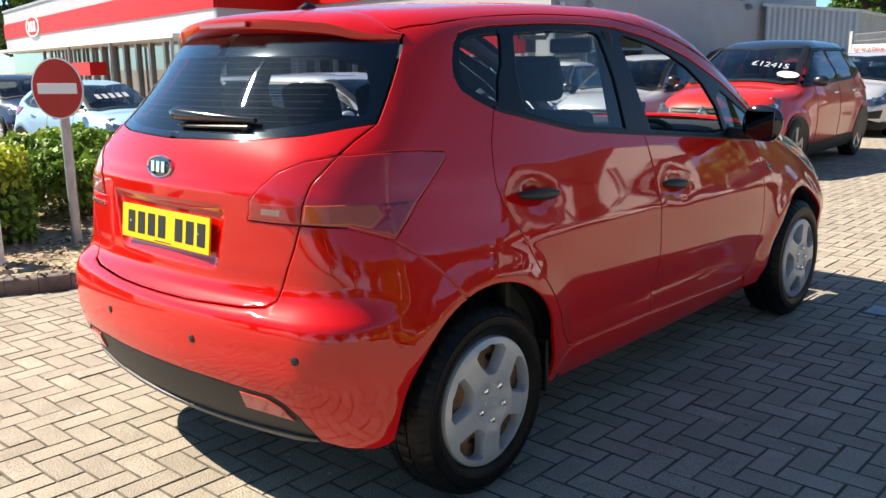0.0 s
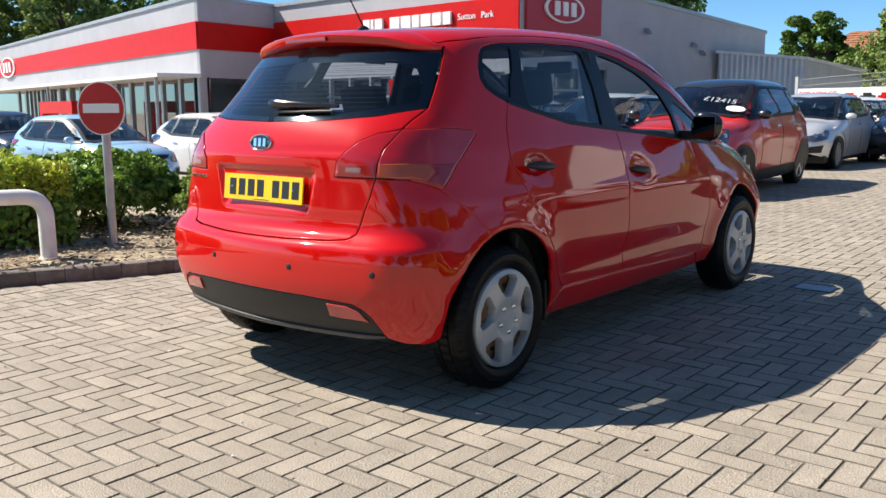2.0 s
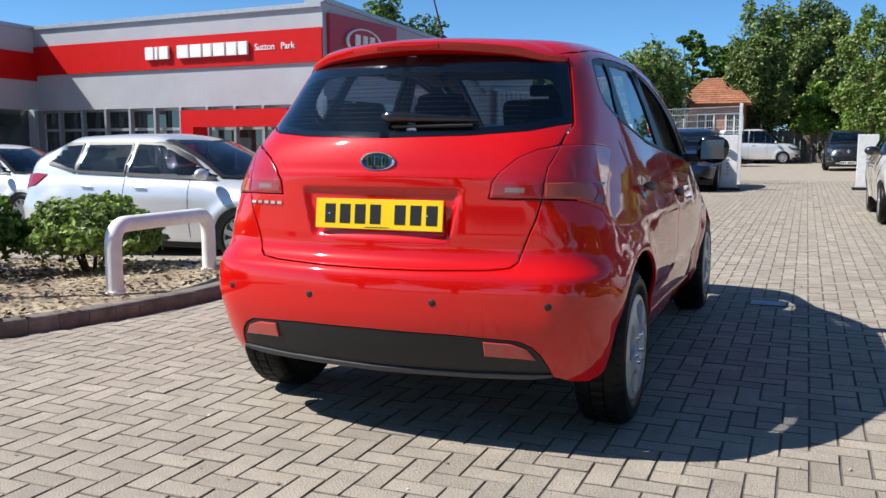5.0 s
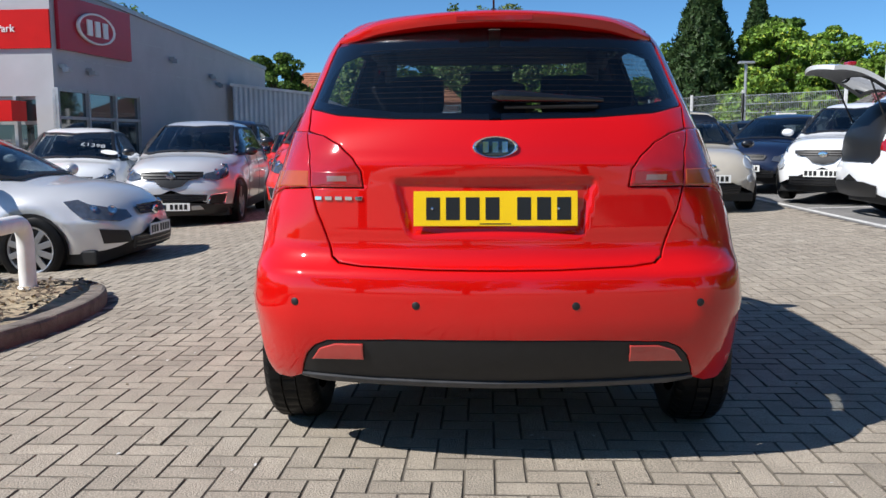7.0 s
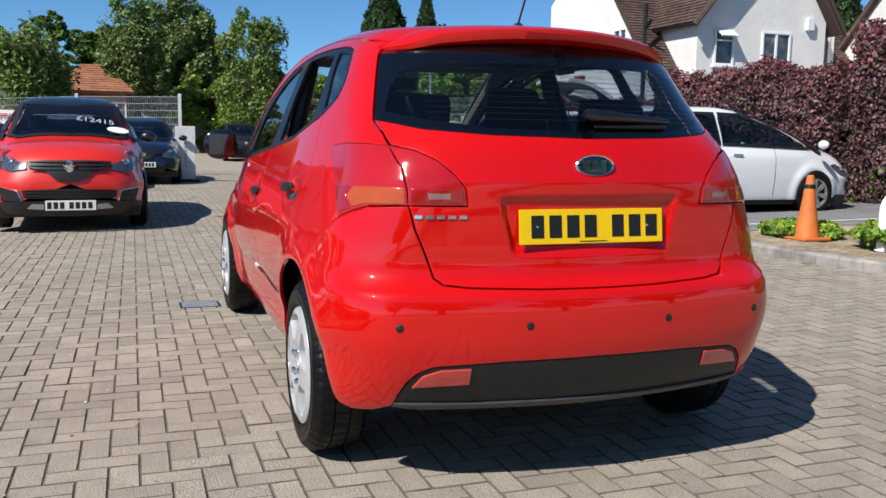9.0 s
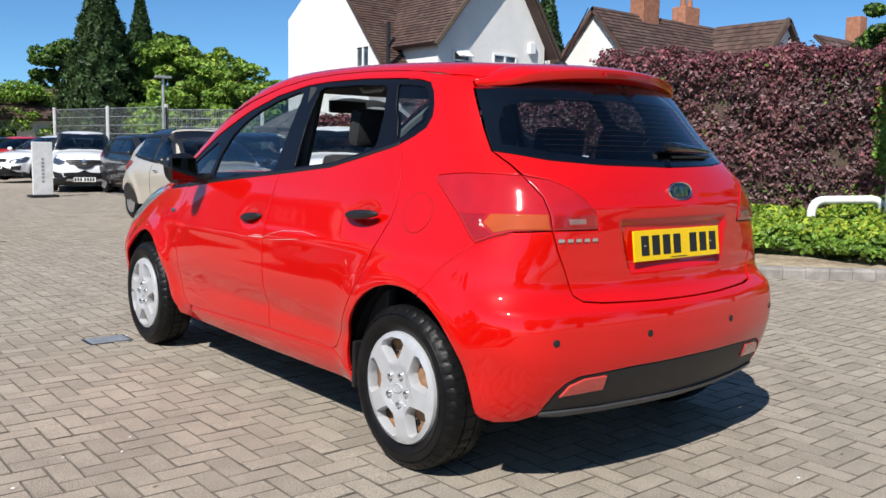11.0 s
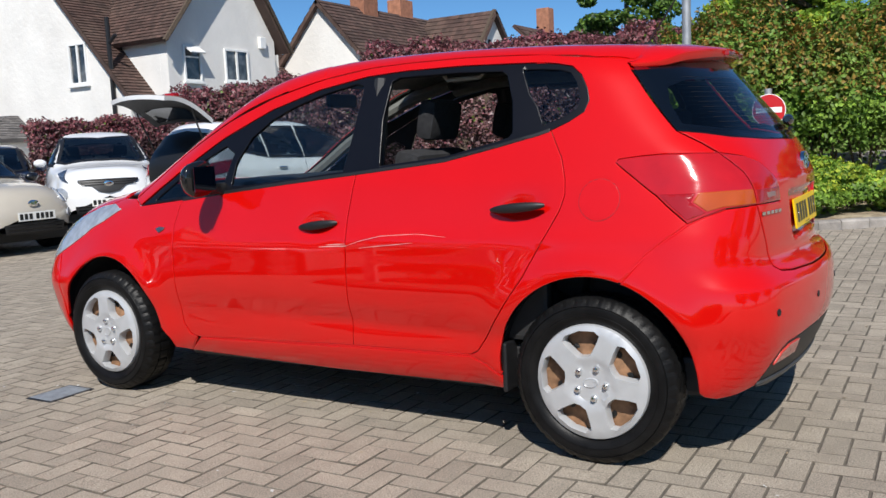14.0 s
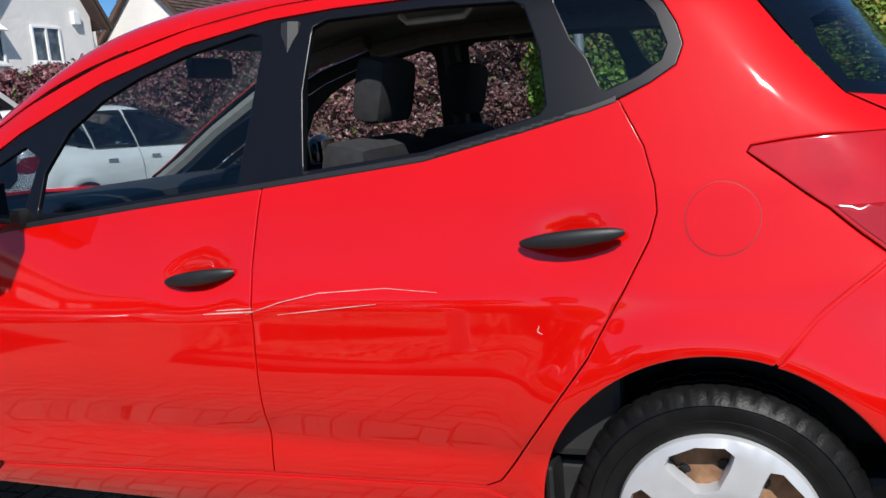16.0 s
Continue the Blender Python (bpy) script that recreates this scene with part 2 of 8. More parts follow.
def fill(outline, holes=(), step=0.04, edge=0.03, soft=0, gap=0.0, rim=0.004):
    """Triangles over a flat outline: points, triangles, and which points lie on an edge."""
    loops = [resample(outline, edge, soft)] + [resample(h, edge, soft) for h in holes]
    if gap:
        loops = [offset(loops[0], gap)] + [offset(h, -gap) for h in loops[1:]]
    pts, edges, n = [], [], 0
    for lp in loops:
        pts.append(lp)
        edges += [(n + i, n + (i + 1) % len(lp)) for i in range(len(lp))]
        n += len(lp)
    border = n
    if rim:
        for k, lp in enumerate(loops):
            pts.append(offset(lp, rim if k == 0 else -rim))
    lo, hi = loops[0].min(0), loops[0].max(0)
    gx, gy = np.meshgrid(np.arange(lo[0] + step / 2, hi[0], step), np.arange(lo[1] + step / 2, hi[1], step))
    g = np.stack([gx.ravel(), gy.ravel()], 1)
    g = g[inside(g, loops[0])]
    for h in loops[1:]:
        g = g[~inside(g, h)]
    ring = np.concatenate(loops)
    if len(g):
        near = ((g[:, None] - ring[None]) ** 2).sum(2).min(1)
        g = g[near > (0.5 * step) ** 2]
    pts.append(g)
    allp = np.concatenate(pts)
    v, _, f, ov, _, _ = delaunay_2d_cdt([Vector(p) for p in allp], edges, [], 0, 1e-6)
    v = np.array([tuple(p) for p in v])
    on = np.array([any(i < border for i in o) for o in ov])
    f = np.array([t for t in f if len(t) == 3])
    c = v[f].mean(1)
    keep = inside(c, loops[0])
    for h in loops[1:]:
        keep &= ~inside(c, h)
    f = f[keep]
    a, b, c = v[f[:, 0]], v[f[:, 1]], v[f[:, 2]]
    turn = (b[:, 0] - a[:, 0]) * (c[:, 1] - a[:, 1]) - (c[:, 0] - a[:, 0]) * (b[:, 1] - a[:, 1])
    f = f[np.abs(turn) > 1e-10]
    turn = turn[np.abs(turn) > 1e-10]
    f[turn < 0] = f[turn < 0][:, ::-1]
    used = np.unique(f)
    back_to = -np.ones(len(v), int)
    back_to[used] = np.arange(len(used))
    return v[used], back_to[f], on[used]


def edges_of(f):
    seen = {}
    for t in f:
        for i in range(3):
            a, b = t[i], t[(i + 1) % 3]
            if (b, a) in seen:
                del seen[(b, a)]
            else:
                seen[(a, b)] = 1
    return list(seen)


def curve(xs, ys):
    """A smooth curve through knots."""
    xs, ys = np.array(xs, float), np.array(ys, float)
    d = np.diff(ys) / np.diff(xs)
    m = np.r_[d[0], (d[1:] + d[:-1]) / 2, d[-1]]
    m[np.r_[False, d[1:] * d[:-1] <= 0, False]] = 0

    def f(x):
        x = np.clip(np.asarray(x, float), xs[0], xs[-1])
        i = np.clip(np.searchsorted(xs, x) - 1, 0, len(xs) - 2)
        h = xs[i + 1] - xs[i]
        t = (x - xs[i]) / h
        return (2 * t**3 - 3 * t**2 + 1) * ys[i] + (t**3 - 2 * t**2 + t) * h * m[i] + (3 * t**2 - 2 * t**3) * ys[i + 1] + (t**3 - t**2) * h * m[i + 1]

    return f


def smax(a, b, k):
    return np.maximum(a, b) + np.maximum(k - np.abs(a - b), 0) ** 2 / (4 * k)


class Body:
    """The skin of a car, as a solid given by its half width, tail, nose and crown; y runs forward from the rear axle."""

    def __init__(self, half, back, bow, nose, crown, base, hubs=(0, 2.615), hub_z=0.315, dents=(), recess=None, rear_taper=0.09, front_taper=0.2, pivot=0.30, flare=0.022, roof_k=0.1, corner=0.2, wind_bow=0.3, front_bow=0.22, front_corner=0.3, front_low=0.05):
        self.half, self.back, self.bow, self.nose, self.crown = (curve(*c) for c in (half, back, bow, nose, crown))
        self.base, self.hubs, self.hub_z, self.dents, self.recess = base, hubs, hub_z, dents, recess
        self.rt, self.ft, self.px, self.flare, self.rk, self.ck, self.wb = rear_taper, front_taper, pivot, flare, roof_k, corner, wind_bow
        self.fb, self.fk, self.fl = front_bow, front_corner, front_low
        self.py, self.pf = 0.25, hubs[1] + 0.2
        self.turn = 0.75

    def value(self, x, y, z):
        x = np.abs(x)
        w = self.half(z)
        up = np.clip((z - 0.55) / 0.45, 0, 1)
        w = w - (0.02 + self.rt * up) * np.maximum(0, 0.45 - y) ** 2 - (self.fl + self.ft * up) * np.maximum(0, y - self.hubs[1] + 0.965) ** 2
        for hub in self.hubs:
            r = np.hypot(y - hub, z - self.hub_z)
            w = w + self.flare * np.exp(-(((r - 0.39) / 0.075) ** 2)) * (z < 0.9)
        for y0, z0, sy, sz, d, lean in self.dents:
            w = w - d * np.exp(-(((y - y0) / sy) ** 2) - ((z - z0 - lean * (y - y0)) / sz) ** 2)
        side = x - w
        rear = self.back(z) + self.bow(z) * x**2 - y
        if self.recess:
            x0, x1, z0, z1, d = self.recess
            wide = x1 + (x0 - x1) * np.clip((z - z0) / (z1 - z0), 0, 1)
            soft = lambda q: np.clip(q / 0.032, 0, 1) ** 2 * (3 - 2 * np.clip(q / 0.032, 0, 1))
            rear = rear + d * soft(wide - x) * soft(z - z0) * soft(z1 - z)
        front = y - self.nose(z) + self.fb * x**2
        bend = np.clip((y - self.hubs[1] + 1.2) / 0.5, 0, 1)
        top = z - self.crown(y + self.wb * bend * x**2) + 0.11 * x**2
        f = smax(smax(side, rear, self.ck), front, self.fk)
        return smax(f, top * 0.85, self.rk)

    def cast(self, o, d, hi=1.6):
        o, d = np.broadcast_arrays(np.atleast_2d(o).astype(float), np.atleast_2d(d).astype(float))
        a, b = np.zeros(len(o)), np.full(len(o), hi)
        for _ in range(34):
            m = (a + b) / 2
            out = self.value(*(o + m[:, None] * d).T) > 0
            a, b = np.where(out, a, m), np.where(out, m, b)
        return o + ((a + b) / 2)[:, None] * d

    def normal(self, p):
        e = 2e-3
        g = np.stack([self.value(*(p + e * k).T) - self.value(*(p - e * k).T) for k in np.eye(3)], 1)
        return g / np.maximum(np.linalg.norm(g, axis=1), 1e-9)[:, None]

    # unrolled round the car: s is y along the flank, then runs round the corner to the middle of the tail or nose
    def middle(self, sign):
        return (self.py if sign < 0 else self.pf) + sign * (self.turn * math.pi / 2 + self.px)

    def ring(self, q):
        s, z = q.T
        lo, hi = self.middle(-1), self.middle(1)
        over_mid = (s < lo) | (s > hi)
        if over_mid.any():
            t = np.where(s < lo, 2 * lo - s, np.where(s > hi, 2 * hi - s, s))
            p = self.ring(np.stack([t, z], 1))
            p[over_mid, 0] *= -1
            return p
        lim = self.turn * math.pi / 2
        o, d = np.zeros((len(q), 3)), np.zeros((len(q), 3))
        o[:, 2] = z
        flank = (s >= self.py) & (s <= self.pf)
        o[flank, 1], d[flank, 0] = s[flank], 1
        for sign, pv in ((-1, self.py), (1, self.pf)):
            u = sign * (s - pv)
            c = (u > 0) & (u <= lim)
            a = u[c] / self.turn
            o[c, 0], o[c, 1], d[c, 0], d[c, 1] = self.px, pv, np.cos(a), sign * np.sin(a)
            e = u > lim
            o[e, 0], o[e, 1], d[e, 1] = self.px - (u[e] - lim), pv, sign
            # rays for the flank start at the middle, and those of the corner at the pivot
        return self.cast(o, d)

    def to_ring(self, p):
        x, y, z = p
        lim = self.turn * math.pi / 2
        for sign, pv in ((-1, self.py), (1, self.pf)):
            if sign * (y - pv) > 0:
                if x <= self.px:
                    return pv + sign * (lim + self.px - x), z
                return pv + sign * self.turn * math.atan2(sign * (y - pv), x - self.px), z
        return y, z

    @functools.lru_cache(None)
    def side(self, y, z):
        """A place on the flank, unrolled."""
        return self.to_ring(self.cast((0, y, z), (1, 0, 0))[0])

    @functools.lru_cache(None)
    def tail(self, x, z):
        return self.to_ring(self.cast((x, self.py, z), (0, -1, 0))[0])

    @functools.lru_cache(None)
    def face(self, x, z):
        return self.to_ring(self.cast((x, self.pf - 0.3, z), (0, 1, 0))[0])

    def over(self, q):
        o = np.stack([q[:, 0], q[:, 1], np.full(len(q), 0.55)], 1)
        return self.cast(o, (0, 0, 1.0))


LAID = {}


def skin(name, body, outline, material, parent, label="", holes=(), view="ring", mirror=False, both=False, gap=0.0, lift=0.0, thick=0.014, step=0.045, edge=0.03, soft=0, rim=0.004, inner=None, rest=False):
    """A panel of a body: an outline laid on its skin, with thickness and rounded edges. both: mirrored halves in one."""
    if both:
        o = [tuple(a) for a in outline]
        c = 0.0 if view == "over" else body.middle(-1 if abs(o[0][0] - body.middle(-1)) < abs(o[0][0] - body.middle(1)) else 1)
        o += [(2 * c - a, b) for a, b in o[::-1]]
        outline = [a for k, a in enumerate(o) if k == 0 or math.dist(a, o[k - 1]) > 1e-5]
        if math.dist(outline[0], outline[-1]) < 1e-5:
            outline.pop()
    key = (id(body), view, repr(outline), repr(holes), step, edge, soft, gap, rim)
    if key not in LAID:
        q, f, on = fill(outline, holes, step, edge, soft, gap, rim)
        p = body.ring(q) if view == "ring" else body.over(q)
        LAID[key] = p, f, on, body.normal(p)
    p, f, on, n = LAID[key]
    if view == "ring":
        f = f[:, ::-1] if np.einsum("ij,ij->i", np.cross(p[f[:, 1]] - p[f[:, 0]], p[f[:, 2]] - p[f[:, 0]]), n[f[:, 0]]).mean() < 0 else f
    p = p + n * lift
    rim_edges = edges_of(f)
    down = np.where(on, 0.0018 if rim else 0.0, 0.0)[:, None]
    outer = p - n * down
    away = np.zeros_like(p)
    for a, b in rim_edges:
        w = np.cross(p[b] - p[a], n[a])
        w = w / max(np.linalg.norm(w), 1e-9)
        away[a] += w
        away[b] += w
    ln = np.linalg.norm(away, axis=1)
    away[ln > 0] /= ln[ln > 0][:, None]
    nn = n + away * (0.9 if rim else 0.0)
    nn /= np.linalg.norm(nn, axis=1)[:, None]
    V, Nn, F, M = [outer], [nn], [f], [0] * len(f)
    k = len(p)
    if thick:
        V.append(p - n * thick)
        Nn.append(-n)
        F.append(f[:, ::-1] + k)
        M += [1 if inner else 0] * len(f)
        e = np.array(rim_edges)
        m = 2 * k
        wall = [outer[e[:, 0]], outer[e[:, 1]], (p - n * thick)[e[:, 0]], (p - n * thick)[e[:, 1]]]
        for w in wall:
            V.append(w)
        for col in (0, 1, 0, 1):
            Nn.append(away[e[:, col]] + n[e[:, col]] * 1e-3)
        c = len(e)
        i = np.arange(c) + m
        quads = np.stack([i, i + 2 * c, i + 3 * c, i + c], 1)
        tri = np.concatenate([quads[:, [0, 1, 2]], quads[:, [0, 2, 3]]])
        F.append(tri)
        M += [0] * len(tri)
    V, Nn, F = np.concatenate(V), np.concatenate(Nn), np.concatenate(F)
    if mirror:
        V, Nn, F = V * (-1, 1, 1), Nn * (-1, 1, 1), F[:, ::-1]
    return raw(name, V, F.tolist(), [material, inner] if inner else material, parent, label, normals=Nn, mats=M)

# ---- ground ----
def gz(x, y):
    """The lie of the land: it falls away to one side and rises to the other."""
    x, y = np.asarray(x, float), np.asarray(y, float)
    return 0.02 * np.clip(x - 2.5, 0, 12) - 0.4 * (1 - np.exp(-np.maximum(0, -x - 2.2) * 0.17)) * np.clip((y + 1) / 4, 0.2, 1)


G = lambda x, y: float(gz(x, y))
PAVER = mat("concrete_paver", (0.325, 0.281, 0.224), 0.88, spread=0.12, scale=5, grain=0.42, bump=0.75, bump_scale=130, per=0.12, second=(0.285, 0.243, 0.193), second_scale=0.9, second_amount=0.55)
JOINT = mat("joint_sand", (0.11, 0.094, 0.075), 0.95, spread=0.3, scale=25, bump=0.3, bump_scale=200)
ASPHALT = mat("worn_asphalt", (0.17, 0.165, 0.16), 0.9, spread=0.15, scale=2.5, grain=0.3, bump=0.4, bump_scale=160, second=(0.22, 0.21, 0.20), second_scale=0.7)
FAR = mat("far_paving", (0.31, 0.265, 0.21), 0.9, spread=0.12, scale=2, grain=0.25, bump=0.2, bump_scale=60)
KERB = mat("concrete_kerb", (0.29, 0.265, 0.24), 0.85, spread=0.2, scale=9, grain=0.2, bump=0.4, bump_scale=70, second=(0.15, 0.135, 0.12), second_scale=3, per=0.12)
SOIL = mat("dry_soil", (0.25, 0.19, 0.125), 0.95, spread=0.35, scale=14, grain=0.3, bump=0.8, bump_scale=40, second=(0.40, 0.33, 0.22), second_scale=2.2, second_amount=0.8)
BARK = mat("bark_chips", (0.07, 0.05, 0.035), 0.95, spread=0.4, scale=30, per=0.4)
PAINT_LINE = mat("worn_white_line", (0.55, 0.54, 0.52), 0.8, spread=0.25, scale=12, grain=0.25)
STEEL = mat("galvanised_steel", (0.42, 0.43, 0.44), 0.45, metal=0.6, spread=0.12, scale=14)
WHITE_METAL = mat("white_painted_metal", (0.70, 0.70, 0.68), 0.4, spread=0.08, scale=9, second=(0.55, 0.53, 0.50), second_scale=5, second_amount=0.4)

PX0, PX1, PY0, PY1 = -9.0, 9.0, -6.0, 24.0
xs = np.r_[np.linspace(-260, -16, 12), np.linspace(-14, 16, 61), np.linspace(18, 260, 12)]
ys = np.r_[np.linspace(-260, -8, 10), np.linspace(-6, 30, 73), np.linspace(34, 300, 12)]
gx, gy = np.meshgrid(xs, ys)
flat = (gx > PX0) & (gx < PX1) & (gy > PY0) & (gy < PY1)
gv = np.stack([gx.ravel(), gy.ravel(), (gz(gx, gy) - 0.0048).ravel()], 1)
nx = len(xs)
gf, gm = [], []
for j in range(len(ys) - 1):
    for i in range(nx - 1):
        gf.append((j * nx + i, j * nx + i + 1, (j + 1) * nx + i + 1, (j + 1) * nx + i))
        cx, cy = (xs[i] + xs[i + 1]) / 2, (ys[j] + ys[j + 1]) / 2
        gm.append(1 if PX0 < cx < PX1 and PY0 < cy < PY1 else 0)
ground = raw("ground", gv, gf, [FAR, JOINT], None, "grey block-paved car park ground", smooth=True, mats=gm, kind="structure")

# asphalt of the parking bays, laid over the ground
av, af = [], []
ax, ay = np.linspace(4.5, 30, 28), np.linspace(5.6, 26, 25)
for b in ay:
    for a in ax:
        av.append((a, b, G(a, b) + 0.004))
for j in range(len(ay) - 1):
    for i in range(len(ax) - 1):
        k = j * len(ax) + i
        af.append((k, k + 1, k + 1 + len(ax), k + len(ax)))
raw("road", av, af, ASPHALT, None, "worn grey asphalt of the parking bays", smooth=True, kind="structure")


def strip(name, pts, width, material, lift, label, **tags):
    """A flat painted strip along points on the ground."""
    v, f = [], []
    P = [Vector((a, b, 0)) for a, b in pts]
    for i, p in enumerate(P):
        d = (P[min(i + 1, len(P) - 1)] - P[max(i - 1, 0)]).normalized()
        o = Vector((-d.y, d.x, 0)) * width / 2
        for q in (p - o, p + o):
            v.append((q.x, q.y, G(q.x, q.y) + lift))
    f = [(2 * i, 2 * i + 1, 2 * i + 3, 2 * i + 2) for i in range(len(P) - 1)]
    return raw(name, v, f, material, None, label, **tags)


line = lambda a, b, n=10: [(a[0] + (b[0] - a[0]) * i / n, a[1] + (b[1] - a[1]) * i / n) for i in range(n + 1)]
strip("bay_line", line((4.62, 5.7), (4.62, 12.0)), 0.1, PAINT_LINE, 0.008, "worn white painted bay line", kind="structure")
for y in (6.2, 9.6):
    strip("bay_line", line((4.7, y), (10.0, y - 0.1)), 0.1, PAINT_LINE, 0.008, "worn white painted bay line", kind="structure")


def kerb(name, pts, label, height=0.12, width=0.13, stone=0.9, material=None):
    """Kerb stones one after another along a line; the bed lies on its left."""
    top = new(name)
    tagged(top, label, "kerb", kind="structure")
    P = [Vector((a, b)) for a, b in pts]
    run = []
    for a, b in zip(P, P[1:]):
        n = max(1, round((b - a).length / stone))
        run += [a + (b - a) * i / n for i in range(n)]
    run.append(P[-1])
    for a, b in zip(run, run[1:]):
        d = (b - a).normalized()
        a, b = a + d * 0.002, b - d * 0.002
        o = Vector((-d.y, d.x)) * width
        prof = [(0, -0.05), (0, height - 0.025), (0.1, height - 0.007), (0.25, height), (1, height), (1, -0.05)]
        v = [(*(q + o * u), G(*q) + h + 0.003 * random.uniform(-1, 1)) for q in (a, b) for u, h in prof]
        n = len(prof)
        f = [(i, (i + 1) % n, n + (i + 1) % n, n + i)[::-1] for i in range(n)] + [tuple(range(n)), tuple(range(n, 2 * n))[::-1]]
        raw("kerb_stone", v, f, material or KERB, top)
    return top


def rounded(pts, soft=2):
    p = np.array(pts, float)
    for _ in range(soft):
        q, r = p[:-1], p[1:]
        p = np.concatenate([p[:1], np.stack([0.75 * q + 0.25 * r, 0.25 * q + 0.75 * r], 1).reshape(-1, 2), p[-1:]])
    return [tuple(a) for a in p]


def bed(name, outline, label, lift=0.085, rough=0.025, material=None):
    q, f, on = fill(outline, step=0.16, edge=0.2, rim=0)
    v = [(x, y, G(x, y) + lift + (0 if o else rough * noise.noise(Vector((x * 1.7, y * 1.7, 0))) + 0.4 * rough * noise.noise(Vector((x * 7, y * 7, 3))))) for (x, y), o in zip(q, on)]
    return raw(name, v, f.tolist(), material or SOIL, None, label, smooth=True, kind="structure")


edge_left = rounded([(-5.0, -4.6), (-3.85, -2.2), (-3.2, -.45), (-2.88, .25), (-2.62, .95), (-2.52, 1.6), (-2.58, 2.3), (-2.9, 2.95), (-3.6, 3.35), (-5, 3.45), (-16, 3.7)])
# dirt and the shade on the face away from the sun share this darker colour
kerb("kerb_left", edge_left, "weathered kerb round a planted island, coloured darker for dirt and its shaded face", height=.10, width=.11, material=mat("dirty_shaded_kerb", (0.15, 0.125, 0.105), 0.85, spread=0.3, scale=9, grain=0.25, bump=0.5, bump_scale=60, second=(0.22, 0.185, 0.155), second_scale=3, per=0.15))
bed("planting_bed_left", [(x - .09, y) for x, y in edge_left] + [(-16, -4.6)], "dry soil bed with bark chips on a kerbed island")
edge_right = rounded([(8.6, -4.2), (7.4, -2.0), (6.55, -.4), (6.05, .45), (5.6, 1.05), (5.0, 1.65), (4.66, 2.4), (4.45, 3.3), (4.42, 4.3), (4.75, 4.95), (5.6, 5.2), (9.5, 5.2)])[::-1]
kerb("kerb_right", edge_right, "pale concrete kerb round a planted island", height=.10)
bed("planting_bed_right", [(x + .09, y) for x, y in edge_right] + [(17, -4.2), (17, 5.1)], "dry soil bed on a kerbed island")

# ---- dealership building ----
CLAD = mat("pale_grey_cladding", (0.40, 0.40, 0.42), 0.5, spread=0.05, scale=2, second=(0.34, 0.345, 0.365), second_scale=0.6, second_amount=0.4)
RED_SIGN = mat("red_fascia", (0.52, 0.006, 0.005), 0.45, spread=0.06, scale=3, spec=0.2)
DARK_RED_SIGN = mat("dark_red_sign", (0.40, 0.012, 0.03), 0.35, spread=0.05, scale=3)
SIGN_WHITE = mat("white_sign_letters", (0.80, 0.80, 0.78), 0.4, spread=0.03, scale=5)
SHOP_GLASS = mat("showroom_glass", (0.035, 0.042, 0.045), 0.03, spec=0.8, coat=0.8, spread=0.6, scale=0.5)
CORR = mat("corrugated_sheet", (0.52, 0.54, 0.56), 0.4, metal=0.3, spread=0.08, scale=2)

A, B, E = Vector((-17.5, 13.9)), Vector((-8.5, 13.5)), Vector((-7.45, 25.9))
LOW = -0.5
building = thing("dealership_building", "white showroom building with a red fascia band and dark glazing", "building")


def wall_between(name, p, q, z0, z1, material, thick=.25, parent=building, out=0.0, label="", **tags):
    """A wall along a line, its outer face moved out by out to the right of the way from p to q."""
    d = (q - p).normalized()
    o = Vector((d.y, -d.x))
    a, b = p + o * out, q + o * out
    c, e = a - o * thick, b - o * thick
    v = [(*w, z) for z in (z0, z1) for w in (a, b, e, c)]
    f = [(0, 1, 5, 4), (1, 2, 6, 5), (2, 3, 7, 6), (3, 0, 4, 7), (3, 2, 1, 0), (4, 5, 6, 7)]
    return raw(name, v, f, material, parent, label, **tags)


def along(p, q, t):
    return p + (q - p) * t


RB, RT, TOP = 2.92, 3.66, 4.12
main_wall = wall_between("wall", A, B, 2.0, TOP, CLAD, .4)
wall_between("fascia", A, B, RB, RT, RED_SIGN, .05, out=.05, label="red fascia band")
wall_between("coping", A, B, TOP - .02, TOP + .08, STEEL, .5, out=.06, label="metal roof edge")
# the long side wall, its top falling towards the far end
SIDE = lambda t: 4.24 - .74 * t
sv = [(*q, z) for z in (0, 1) for q in (B, E, E + Vector((-.4, .02)), B + Vector((-.4, .02)))]
sv = [(x, y, LOW if not z else SIDE(0 if (Vector((x, y)) - B).length < 1 else 1)) for x, y, z in sv]
side_wall = raw("wall", sv, [(0, 1, 5, 4), (1, 2, 6, 5), (2, 3, 7, 6), (3, 0, 4, 7), (4, 5, 6, 7)], CLAD, building)
cv = [(x + dx, y, z + dz) for x, y, z in (sv[4], sv[5]) for dx, dz in ((-.45, -.03), (.05, -.03), (.05, .07), (-.45, .07))]
raw("coping", cv, [(0, 1, 5, 4), (1, 2, 6, 5), (2, 3, 7, 6), (3, 0, 4, 7), (0, 3, 2, 1), (4, 5, 6, 7)], STEEL, building, "metal roof edge")
for z, t0 in ((1.0, .28), (1.95, .28), (2.75, .03), (3.4, .25)):
    wall_between("cladding_joint", along(B, E, t0), along(B, E, .99), z, z + .025, STEEL, .02, out=.006, parent=side_wall)
wall_between("side_sign", along(B, E, .012), along(B, E, .245), 2.92, 3.98, DARK_RED_SIGN, .08, out=.09, label="dark red sign board")
